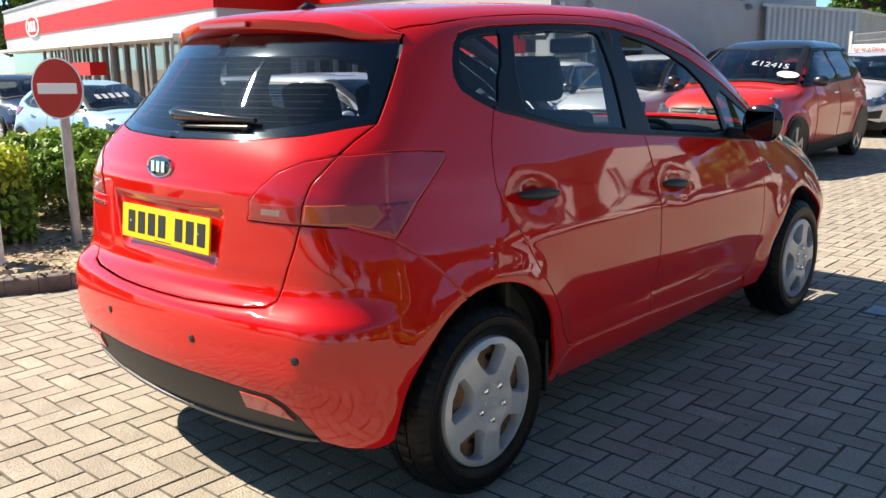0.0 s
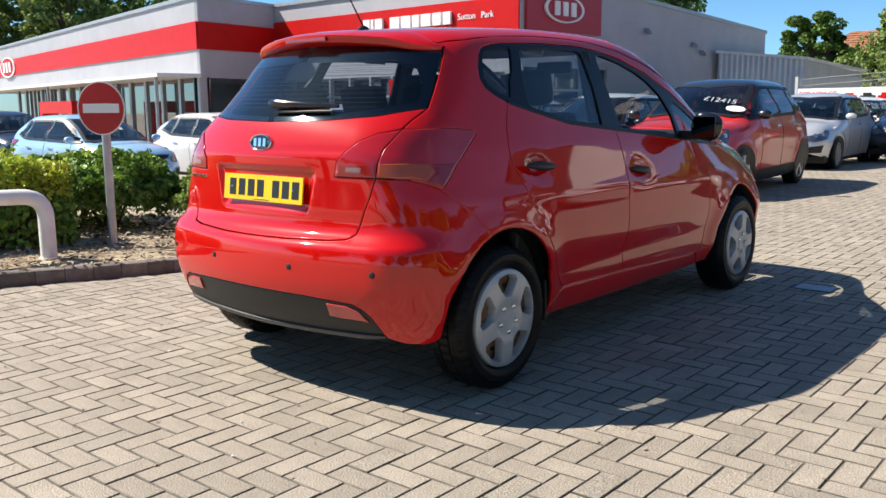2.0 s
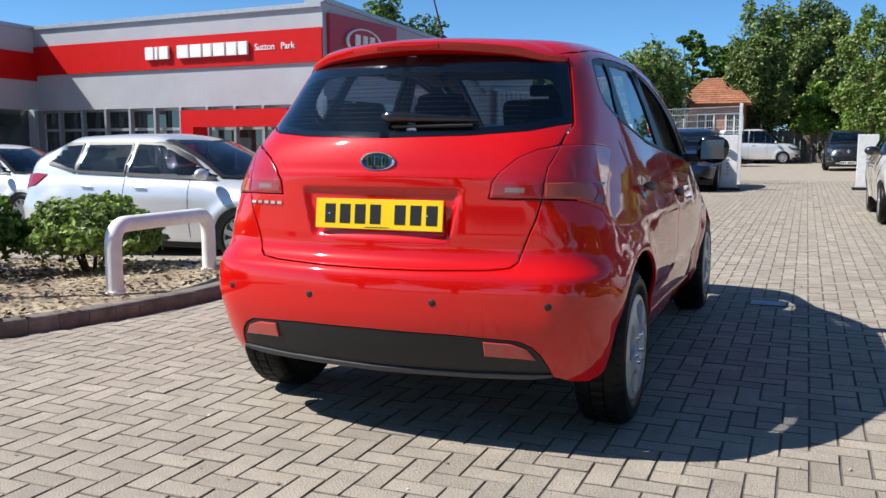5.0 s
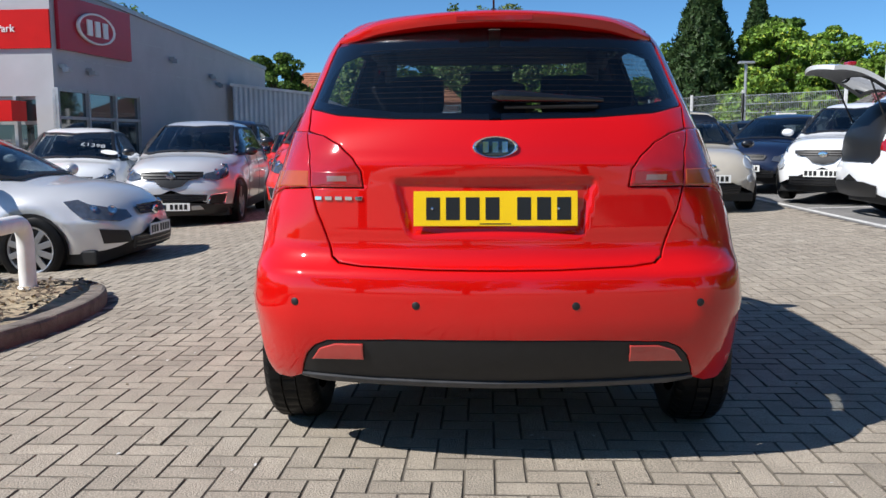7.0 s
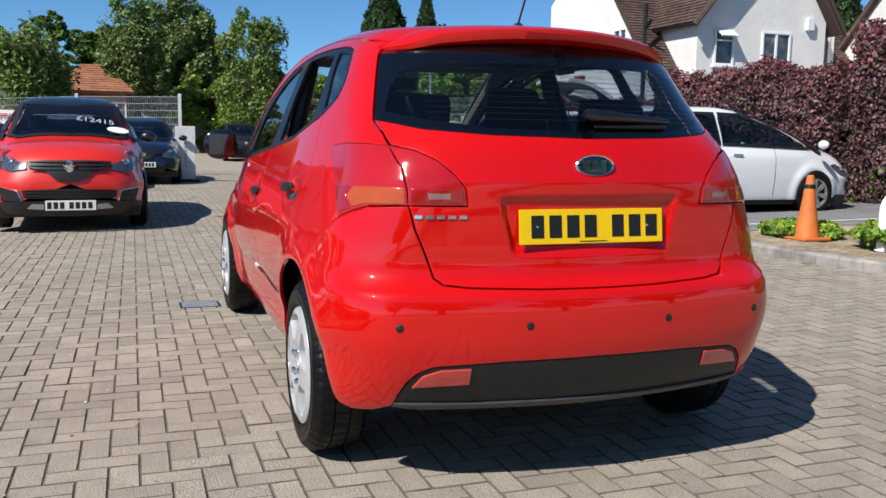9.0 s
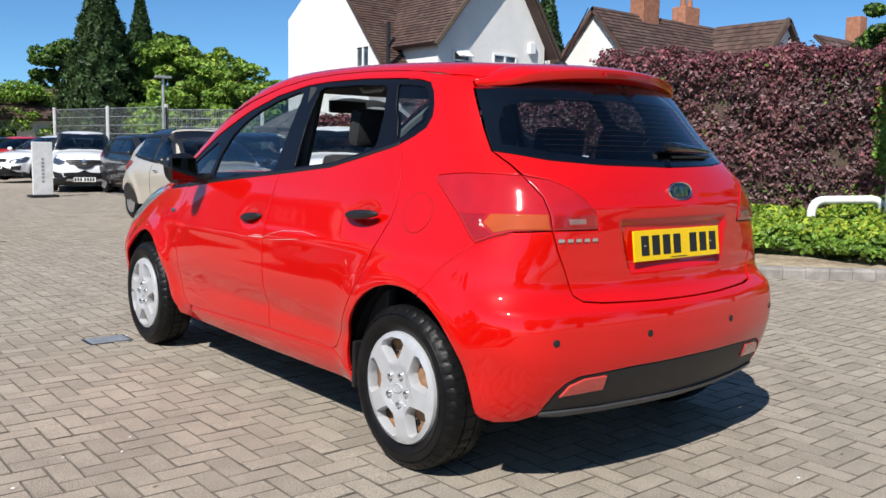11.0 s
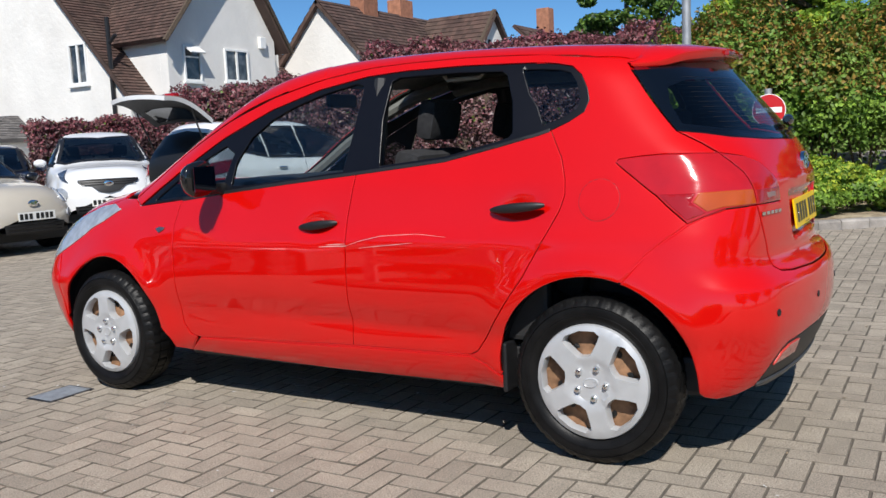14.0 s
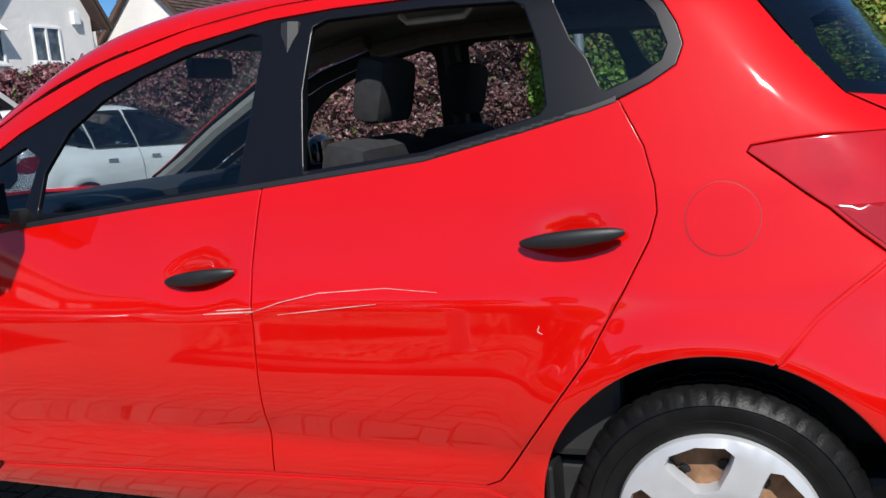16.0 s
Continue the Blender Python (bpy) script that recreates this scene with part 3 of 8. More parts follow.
# glazing
wall_between("showroom_window", A, B, LOW, 2.01, SHOP_GLASS, .03, out=-.25, label="dark showroom glazing")
wall_between("showroom_window", B, along(B, E, .27), LOW + .3, 2.16, SHOP_GLASS, .03, out=.02, label="dark showroom glazing")
for i in range(12):
    p = along(A, B, i / 11.0)
    box("mullion", (p.x - .035, p.y - .04, LOW), (p.x + .035, p.y + .1, 2.0), STEEL, building)
for z in (1.45, 1.94):
    wall_between("transom", A, B, z, z + .07, STEEL, .08, out=-.16)
for i in range(4):
    p = along(B, E, .27 * i / 3)
    box("mullion", (p.x - .03, p.y - .035, LOW), (p.x + .09, p.y + .035, 2.16), STEEL, building)
for z in (1.55, 2.1):
    wall_between("transom", B, along(B, E, .27), z, z + .06, STEEL, .06, out=.07)
for t, z in ((.42, 3.2), (.62, 2.95), (.66, 2.75), (.10, 2.6), (.02, 2.6)):
    p = along(B, E, t)
    bm = bmesh.new()
    add_box(bm, (p.x, p.y - .05, z - .05), (p.x + .14, p.y + .05, z + .03), .01)
    add_box(bm, (p.x + .08, p.y - .09, z - .13), (p.x + .22, p.y + .09, z - .03), .015)
    part("wall_light", bm, STEEL, building, "small wall floodlight")
# red entrance portal
wall_between("entrance_frame", along(A, B, .632), along(A, B, .96), 1.5, 1.88, RED_SIGN, .5, out=.9, label="red entrance portal")
wall_between("entrance_frame", along(A, B, .632), along(A, B, .672), LOW, 1.5, RED_SIGN, .5, out=.9, label="red entrance portal")
# sign letters as plain shapes, and the place name
d = (B - A).normalized()
face = Matrix((( d.x, 0, d.y, 0), (d.y, 0, -d.x, 0), (0, 1, 0, 0), (0, 0, 0, 1)))


def on_front(t, z, out=.06):
    p = along(A, B, t) + Vector((d.y, -d.x)) * out
    m = face.copy()
    m.translation = (p.x, p.y, z)
    return m


cursor = .44
for w in (.25, .08, .27, 0, .34, .33, .24, .33, .28, .25):
    if w:
        bm = bmesh.new()
        add_box(bm, (0, -.15, 0), (w, .15, .07), .01, on_front(cursor, 3.30))
        part("sign_letter", bm, SIGN_WHITE, building, "white raised letter as a plain block")
    cursor += ((w or .16) + .06) / (B - A).length
text("place_name", "Sutton", .21, SIGN_WHITE, on_front(cursor + .012, 3.3, .055), building, .01, "small white place name lettering", align="LEFT")
text("place_name", "Park", .21, SIGN_WHITE, on_front(cursor + .092, 3.3, .055), building, .01, "small white place name lettering", align="LEFT")


def oval(parent, m, rx, rz, material, border=SIGN_WHITE):
    lathe("emblem", [(0, 1.0), (.05, 1.0), (.06, .94), (.04, .88), (.03, .86), (.03, 0)], [border, material], parent, "oval maker emblem", 40, "z", m @ Matrix.Diagonal((rx, rz, 1, 1)), mats=[0, 0, 0, 1, 1])
    for k in (-.42, 0, .42):
        bm = bmesh.new()
        add_box(bm, (k * rx - .12 * rx, -.5 * rz, .03), (k * rx + .12 * rx, .5 * rz, .07), .005, m)
        part("emblem_bar", bm, border, parent, "white bar on the emblem")


e = (E - B).normalized()
sm = Matrix(((e.x, 0, e.y, 0), (e.y, 0, -e.x, 0), (0, 1, 0, 0), (0, 0, 0, 1)))
p = along(B, E, .12)
sm.translation = (p.x + .10, p.y, 3.45)
oval(building, sm, .75, .32, DARK_RED_SIGN)

# left block with its canopy
C, D = Vector((-17.2, 11.05)), Vector((-46, 17.2))
block = thing("showroom_wing", "white showroom wing with red band, glazing and a flat canopy", "building")
wall_between("wall", D, C - (C - D).normalized() * .14, 2.03, 4.14, CLAD, .4, block)
wall_between("fascia", D, C, 2.78, 3.50, RED_SIGN, .05, block, .05, label="red fascia band")
wall_between("coping", D, C - (C - D).normalized() * .10, 4.10, 4.20, STEEL, .5, block, .06, label="metal roof edge")
CA = C + (A - C).normalized() * .02
box("corner_post", (C.x - .16, C.y + .03, LOW), (C.x + .02, C.y + .20, 4.12), CLAD, block)
box("corner_post", (A.x - .5, A.y - .1, LOW), (A.x - .02, A.y + .42, 2.02), CLAD, block)
wall_between("wall", CA, A + Vector((0, .2)), 2.03, 4.14, CLAD, .1, block)
wall_between("fascia", C, A, 2.78, 3.50, RED_SIGN, .05, block, .05, label="red fascia band")
wall_between("coping", CA, A, 4.10, 4.195, STEEL, .12, block, .06, label="metal roof edge")
wall_between("showroom_window", D, C, LOW, 2.04, SHOP_GLASS, .03, block, -.25, label="showroom glazing")
wall_between("showroom_window", C, A, LOW, 2.06, SHOP_GLASS, .03, block, -.25, label="showroom glazing")
dd = (C - D).normalized()
oo = Vector((dd.y, -dd.x))
a, b = along(D, C, .1) + oo * 1.7, C + oo * 1.7 + dd * .3
wall_between("canopy", along(D, C, .1), C + dd * .1, 2.03, 2.13, WHITE_METAL, 1.2, block, 1.2, label="flat white canopy with a thin edge")
for i in range(16):
    p = along(D, C, .30 + .70 * i / 15)
    box("mullion", (p.x - .06, p.y - .06, LOW), (p.x + .06, p.y + .06, 2.03), STEEL, block)
for t in (.62, .80, .99):
    p = along(D, C, t) + oo * 1.1
    tube("canopy_post", [(p.x, p.y, LOW), (p.x, p.y, 2.05)], .05, STEEL, block, "round steel post")
pa, pb = Vector((-27.0, 11.3)), Vector((-23.2, 10.5))
wall_between("entrance_frame", pa, pb, 1.08, 1.47, RED_SIGN, .5, block, label="red entrance portal")
wall_between("entrance_frame", pa, along(pa, pb, .1), LOW, 1.08, RED_SIGN, .5, block, label="red entrance portal")
sm2 = Matrix(((dd.x, 0, dd.y, 0), (dd.y, 0, -dd.x, 0), (0, 1, 0, 0), (0, 0, 0, 1)))
p = along(D, C, .25) + oo * .06
sm2.translation = (p.x, p.y, 3.15)
oval(block, sm2, 1.4, .46, RED_SIGN)

# corrugated lean-to beside the long wall
shed = thing("corrugated_lean_to", "grey corrugated metal lean-to with a white roof edge", "shed")
P0, P1 = Vector((-7.55, 22.4)), Vector((-5.45, 23.6))
n = 64
v = []
for i in range(n + 1):
    p = along(P0, P1, i / n)
    o = Vector((P1.y - P0.y, -(P1.x - P0.x))).normalized() * (.025 if i % 4 in (1, 2) else 0)
    zt = 2.75 - .22 * i / n
    v += [(p.x + o.x, p.y + o.y, -.6), (p.x + o.x, p.y + o.y, zt)]
raw("corrugated_front", v, [(2 * i, 2 * i + 2, 2 * i + 3, 2 * i + 1) for i in range(n)], CORR, shed)
raw("end_panel", [(P1.x, P1.y, -.6), (P1.x - .2, P1.y + 7, -.6), (P1.x - .2, P1.y + 7, 2.3), (P1.x, P1.y, 2.53)], [(0, 1, 2, 3)], CORR, shed)
raw("roof_sheet", [(-7.6, 22.3, 2.80), (-5.35, 23.5, 2.57), (-5.5, 30.7, 2.4), (-7.6, 30, 2.7), (-7.6, 22.3, 2.72), (-5.35, 23.5, 2.49), (-5.5, 30.7, 2.32), (-7.6, 30, 2.62)], [(0, 1, 2, 3), (0, 4, 5, 1), (1, 5, 6, 2), (7, 6, 5, 4)], WHITE_METAL, shed, "white roof edge")

# ---- fences ----
def mesh_fence(name, pts, height, label, post=2.5, bars=.055, rails=9):
    """Welded mesh panels between square posts."""
    fence = thing(name, label, "fence")
    P = [Vector(p) for p in pts]
    for a, b in zip(P, P[1:]):
        n = max(1, round((b - a).length / post))
        for i in range(n):
            p, q = a + (b - a) * i / n, a + (b - a) * (i + 1) / n
            g0, g1 = G(*p), G(*q)
            bm = bmesh.new()
            add_box(bm, (p.x - .04, p.y - .04, g0 - .1), (p.x + .04, p.y + .04, g0 + height + .06), .005)
            part("post", bm, WHITE_METAL, fence)
            v, f = [], []
            m = int((q - p).length / bars)
            dirn = (q - p).normalized() * .004
            for k in range(1, m):
                w = p + (q - p) * k / m
                j = len(v)
                v += [(w.x - dirn.x, w.y - dirn.y, g0 + .08), (w.x + dirn.x, w.y + dirn.y, g0 + .08), (w.x + dirn.x, w.y + dirn.y, g0 + height), (w.x - dirn.x, w.y - dirn.y, g0 + height)]
                f.append((j, j + 1, j + 2, j + 3))
            for k in range(rails):
                z = .1 + (height - .12) * k / (rails - 1)
                j = len(v)
                v += [(p.x, p.y, g0 + z - .008), (q.x, q.y, g1 + z - .008), (q.x, q.y, g1 + z + .008), (p.x, p.y, g0 + z + .008)]
                f.append((j, j + 1, j + 2, j + 3))
            raw("mesh_panel", v, f, STEEL, fence, "", kind="stuff")
    p = P[-1]
    box("post", (p.x - .04, p.y - .04, G(*p) - .1), (p.x + .04, p.y + .04, G(*p) + height + .06), WHITE_METAL, fence)
    return fence


mesh_fence("mesh_fence", [(-5.3, 22.6), (-.2, 21.0)], 2.08, "tall pale welded mesh fence panels on white posts", rails=12)
mesh_fence("mesh_fence", [(-9.5, 21.2), (-5.3, 22.0)], 1.45, "pale welded mesh fence by the lean-to", rails=7)
mesh_fence("mesh_fence", [(8.3, 25.5), (10.8, 23.6)], 2.35, "pale welded mesh fence by the parking bays")
mesh_fence("mesh_fence", [(6.3, 31.0), (8.3, 25.5)], 2.45, "pale welded mesh fence by the parking bays")
banner = raw("banner", [(-5.2, 22.40, 1.08), (-2.3, 21.504, 1.08), (-2.3, 21.504, 1.64), (-5.2, 22.40, 1.64), (-5.2, 22.41, 1.08), (-2.3, 21.514, 1.08), (-2.3, 21.514, 1.64), (-5.2, 22.41, 1.64)], [(0, 1, 2, 3), (7, 6, 5, 4), (0, 4, 5, 1), (2, 6, 7, 3)], SIGN_WHITE, None, "white vinyl scrappage banner tied to the fence", category="banner")
bd = Vector((3.3, -1.02)).normalized()
bmx = Matrix(((bd.x, 0, bd.y, 0), (bd.y, 0, -bd.x, 0), (0, 1, 0, 0), (0, 0, 0, 1)))
bmx.translation = (-4.6, 22.185, 1.47)
text("banner_word", "SCRAPPAGE", .215, DARK_RED_SIGN, bmx, banner, .004, "red capital lettering")
for k, mtl in ((.95, RED_SIGN), (1.45, TRIM), (1.95, RED_SIGN)):
    bm = bmesh.new()
    m2 = bmx.copy()
    q = Vector((-4.6, 22.185)) + bd * k
    m2.translation = (q.x, q.y, 1.40)
    add_box(bm, (-.22, -.08, 0), (.22, .03, .006), .003, m2)
    add_box(bm, (-.13, .025, 0), (.11, .10, .006), .003, m2)
    part("printed_car", bm, mtl, banner, "small printed car shape")
for x, y in ((-.25, 17.9), (2.75, 18.9)):
    sgn = thing("display_totem", "white upright display board on a small base", "sign", pose(x, y, G(x, y)))
    box("board", (-.22, -.04, .06), (.22, .04, 1.28), WHITE_METAL, sgn, "white board", .01)
    for i in range(7):
        box("print_bar", (-.03, -.044, .35 + .085 * i), (.03, -.040, .40 + .085 * i), STEEL, sgn, "grey vertical print as bars", 0)
    box("base", (-.3, -.2, 0), (.3, .2, .06), TRIM, sgn, "dark base", .01)

# ---- houses ----
RENDER = mat("white_render", (0.74, 0.72, 0.68), 0.85, spread=0.06, scale=1.2, grain=0.06, bump=0.9, bump_scale=9, second=(0.64, 0.61, 0.57), second_scale=0.5, second_amount=0.3)
TILE = mat("brown_roof_tile", (0.075, 0.042, 0.033), 0.85, spread=0.25, scale=3, per=0.3, second=(0.10, 0.068, 0.052), second_scale=0.8)
TILE_RED = mat("orange_roof_tile", (0.30, 0.12, 0.06), 0.85, spread=0.2, scale=2, per=0.2)
BRICK = mat("red_brick", (0.30, 0.13, 0.075), 0.85, spread=0.25, scale=6, per=0.25, bump=0.3)
FRAME = mat("white_window_frame", (0.78, 0.78, 0.76), 0.4, spread=0.03)
PANE = mat("house_window_glass", (0.03, 0.035, 0.04), 0.04, spec=0.8, spread=0.7, scale=3, second=(0.25, 0.25, 0.24), second_scale=1.6, second_amount=0.5)
GREY_TILE = mat("grey_roof_tile", (0.16, 0.15, 0.145), 0.85, spread=0.2, scale=3, per=0.2)


def poly_wall(name, pts, thick, material, parent, label=""):
    """A flat wall from its outline, thickened away from its front."""
    P = [Vector(p) for p in pts]
    nrm = (P[1] - P[0]).cross(P[2] - P[0]).normalized()
    n = len(P)
    v = P + [p - nrm * thick for p in P]
    f = [tuple(range(n)), tuple(range(n, 2 * n))[::-1]] + [(i, n + i, n + (i + 1) % n, (i + 1) % n) for i in range(n)]
    return raw(name, v, f, material, parent, label)


def tiled_roof(name, corners, material, parent, rows=26, label="", per_row=0):
    """A roof slope from eave left, eave right, ridge right, ridge left: courses of tiles that overlap."""
    a, b, c, d = (Vector(p) for p in corners)
    nrm = (b - a).cross(d - a).normalized()
    v, f = [], []
    for r in range(rows):
        t0, t1 = r / rows, min(1.0, (r + 1.12) / rows)
        p, q = a.lerp(d, t0), b.lerp(c, t0)
        s, u = a.lerp(d, t1), b.lerp(c, t1)
        n = per_row or max(2, int((q - p).length / .17))
        for k in range(n):
            w0, w1 = k / n, (k + .97) / n
            h = .035 + .008 * random.random()
            j = len(v)
            v += [p.lerp(q, w0) + nrm * h, p.lerp(q, w1) + nrm * h, s.lerp(u, w1) + nrm * .012, s.lerp(u, w0) + nrm * .012, p.lerp(q, w0), p.lerp(q, w1)]
            f += [(j, j + 1, j + 2, j + 3), (j + 4, j + 5, j + 1, j)]
    rf = raw(name, v, f, material, parent, label, kind="stuff")
    poly_wall("roof_deck", (a, b, c, d), .12, material, parent)
    return rf


def house_window(parent, o, right, w, h, panes=2, open_top=False, name="window"):
    """A white window on a wall: o is its lower left corner, right the way along the wall."""
    right = Vector(right).normalized()
    out = right.cross(Vector((0, 0, 1)))
    m = Matrix(((right.x, 0, out.x, 0), (right.y, 0, out.y, 0), (0, 1, 0, 0), (0, 0, 0, 1)))
    m.translation = Vector(o)
    bm = bmesh.new()
    t = .06
    for lo, hi in (((0, 0, -.02), (w, t, .05)), ((0, h - t, -.02), (w, h, .05)), ((0, t, -.02), (t, h - t, .05)), ((w - t, t, -.02), (w, h - t, .05))):
        add_box(bm, lo, hi, .006, m)
    for k in range(1, panes):
        add_box(bm, (w * k / panes - .035, t, -.02), (w * k / panes + .035, h - t, .045), .006, m)
    if open_top:
        add_box(bm, (t, h * .66, -.02), (w - t, h * .70, .045), .004, m)
    win = part(name, bm, FRAME, parent, "white window frame")
    for k in range(panes):
        bm = bmesh.new()
        add_box(bm, (w * k / panes + .03, t * .8, -.01), (w * (k + 1) / panes - .03, h - t * .8, .004), 0, m)
        part("pane", bm, PANE, win, "window pane")
    bm = bmesh.new()
    add_box(bm, (-.06, -.07, -.02), (w + .06, 0, .10), .01, m)
    part("sill", bm, FRAME, win, "window sill")
    if open_top:
        bm = bmesh.new()
        add_box(bm, (t, -.02, 0), (w - t, .02, .30), .004, m @ Matrix.Translation((0, h * .95, .05)) @ pose(0, 0, 0, 35, 0, 0))
        part("open_light", bm, FRAME, win, "small top light standing open")
    return win


h1 = thing("white_house", "white rendered house with steep brown tiled roofs", "house")
xg, yf, zf, ya, za, yb, zb = 12.5, 18.1, 2.75, 22.2, 7.4, 24.9, 5.7
poly_wall("wall", [(xg, yb, -.3), (xg, yf + .1, -.3), (xg, yf + .1, zf), (xg, ya, za), (xg, yb, zb)], .3, RENDER, h1, "white rendered gable wall")
poly_wall("wall", [(xg + .302, yf + .2, -.3), (20, yf + .2, -.3), (20, yf + .2, zf), (xg + .302, yf + .2, zf)], .3, RENDER, h1)
tiled_roof("roof", [(xg - .15, yf - .25, zf - .15), (20.5, yf - .25, zf - .15), (20.5, ya, za + .1), (xg - .15, ya, za + .1)], TILE, h1, 56, "brown tiled roof slope")
tiled_roof("roof", [(20.5, yb + .1, zb - .1), (xg + .15, yb + .1, zb - .1), (xg + .15, ya, za + .06), (20.5, ya, za + .06)], TILE, h1, 12, "brown tiled roof slope", 30)
wx0, wx1, wxa, wy, wz0, wz1, wza = 13.3, 17.7, 15.75, 17.5, 4.55, 4.75, 7.6
poly_wall("wall", [(wx0, wy, -.3), (wx1, wy, -.3), (wx1, wy, wz1), (wxa, wy, wza), (wx0, wy, wz0)], .3, RENDER, h1, "white rendered front gable")
poly_wall("wall", [(wx0, wy + 5, -.3), (wx0, wy + .302, -.3), (wx0, wy + .302, wz0), (wx0, wy + 5, wz0)], .3, RENDER, h1)
poly_wall("wall", [(wx1, wy + .302, -.3), (wx1, wy + 5, -.3), (wx1, wy + 5, wz1), (wx1, wy + .302, wz1)], .3, RENDER, h1)
tiled_roof("roof", [(wx0 - .3, wy + 5, wz0 - .2), (wx0 - .3, wy - .3, wz0 - .2), (wxa, wy - .35, wza + .08), (wxa, wy + 5, wza + .08)], TILE, h1, 34, "brown tiled roof slope")
tiled_roof("roof", [(wx1 + .35, wy - .35, wz1 - .45), (wx1 + .35, wy + 5, wz1 - .45), (wxa, wy + 5, wza + .08), (wxa, wy - .35, wza + .08)], TILE, h1, 34, "brown tiled roof slope")
for p, q in (((wx0 - .35, wy - .33, wz0 - .28), (wxa, wy - .38, wza + .05)), ((wx1 + .4, wy - .38, wz1 - .52), (wxa, wy - .38, wza + .05))):
    tube("barge_board", [p, q], .07, BARK, h1, "dark barge board", sides=4)
house_window(h1, (13.85, wy, 3.25), (1, 0, 0), .66, 1.0, 1, True)
house_window(h1, (15.45, wy, 3.30), (1, 0, 0), 1.0, .95, 2)
house_window(h1, (xg, 20.55, 3.30), (0, -1, 0), .75, 1.15, 2)
poly_wall("wall", [(wx1 + .004, wy + .9, -.3), (wx1 + 1.2, wy + .9, -.3), (wx1 + 1.2, wy + .9, 4.6), (wx1 + .004, wy + .9, 4.6)], .3, RENDER, h1)
house_window(h1, (wx1 + .25, wy + .9, 3.4), (1, 0, 0), .75, 1.05, 2)
tube("drain_pipe", [(xg - .08, 18.75, 2.2), (xg - .08, 18.75, 5.0)], .06, TRIM, h1, "black drain pipe", sides=8)
tube("drain_pipe", [(xg - .08, 18.75, 4.3), (xg - .08, 18.45, 4.5)], .05, TRIM, h1, "black drain pipe", sides=8)
box("alarm_box", (wx1 - .75, wy - .12, 4.35), (wx1 - .5, wy, 4.7), FRAME, h1, "white alarm box", .02)

h2 = thing("white_house", "white gabled house with a long brown tiled roof", "house")
poly_wall("wall", [(20, 19.8, -.3), (20, 14.9, -.3), (20, 14.9, 3.3), (20, 17.4, 6.0), (20, 19.8, 3.3)], .3, RENDER, h2, "white gable wall")
tiled_roof("roof", [(19.8, 14.6, 3.1), (31, 14.6, 3.1), (31, 17.4, 6.15), (19.8, 17.4, 6.15)], TILE, h2, 24, "brown tiled roof slope", 44)
tiled_roof("roof", [(31, 20.2, 3.1), (19.8, 20.2, 3.1), (19.8, 17.4, 6.15), (31, 17.4, 6.15)], TILE, h2, 10, "brown tiled roof slope", 20)
poly_wall("wall", [(20, 14.95, -.3), (31, 14.95, -.3), (31, 14.95, 3.2), (20, 14.95, 3.2)], .3, RENDER, h2)
poly_wall("wall", [(24.9, 14.2, 2.0), (28.0, 14.2, 2.0), (28.0, 14.2, 4.4), (26.45, 14.2, 6.0), (24.9, 14.2, 4.4)], .3, RENDER, h2, "half-timbered gable")
for x in (25.4, 26.1, 26.8, 27.5):
    box("timber", (x - .06, 14.14, 3.6), (x + .06, 14.20, 5.0 if 25.6 < x < 27.2 else 4.6), BARK, h2, "dark timber", .005)
for p, q in (((24.6, 14.1, 4.1), (26.45, 14.1, 6.1)), ((28.3, 14.1, 4.1), (26.45, 14.1, 6.1))):
    tube("barge_board", [p, q], .09, BARK, h2, "dark barge board", sides=4)
tiled_roof("roof", [(24.5, 17, 4.0), (24.5, 14.0, 4.0), (26.45, 14.0, 6.1), (26.45, 17, 6.1)], TILE, h2, 12, "brown tiled roof slope")
tiled_roof("roof", [(28.4, 14.0, 4.0), (28.4, 17, 4.0), (26.45, 17, 6.1), (26.45, 14.0, 6.1)], TILE, h2, 12, "brown tiled roof slope")
for x, y in ((22.6, 17.4), (25.3, 17.6)):
    ch = box("chimney", (x - .45, y - .3, 5.5), (x + .45, y + .3, 6.75), BRICK, h2, "brick chimney", .02)
    for k in (-.2, .2):
        lathe("chimney_pot", [(6.75, .12), (7.05, .10), (7.05, .07)], TILE_RED, ch, "clay pot", 12, "z", pose(x + k, y, 0))
h3 = thing("brown_roofed_house", "distant house with a brown tiled roof", "house")
tiled_roof("roof", [(29, 11, 2.5), (40, 11, 2.5), (39, 15, 6.0), (30, 15, 6.0)], TILE, h3, 14, "brown tiled roof slope", 40)
poly_wall("wall", [(29.3, 11.4, -.3), (39.6, 11.4, -.3), (39.6, 11.4, 2.6), (29.3, 11.4, 2.6)], .3, RENDER, h3)
box("chimney", (33.0, 14.7, 5.5), (33.6, 15.3, 7.0), BRICK, h3, "brick chimney", .02)
bung = thing("low_outbuilding", "low white outbuilding with a grey tiled roof", "building")
poly_wall("wall", [(10.9, 23.7, -.2), (10.9, 22.802, -.2), (10.9, 22.802, 1.95), (10.9, 23.7, 1.95)], .2, RENDER, bung)
poly_wall("wall", [(10.9, 22.6, -.2), (12.45, 22.6, -.2), (12.45, 22.6, 1.95), (10.9, 22.6, 1.95)], .2, RENDER, bung)
tiled_roof("roof", [(10.6, 22.3, 1.88), (12.48, 22.3, 1.88), (12.48, 23.2, 2.6), (12.2, 23.2, 2.6)], GREY_TILE, bung, 14, "grey tiled roof slope")
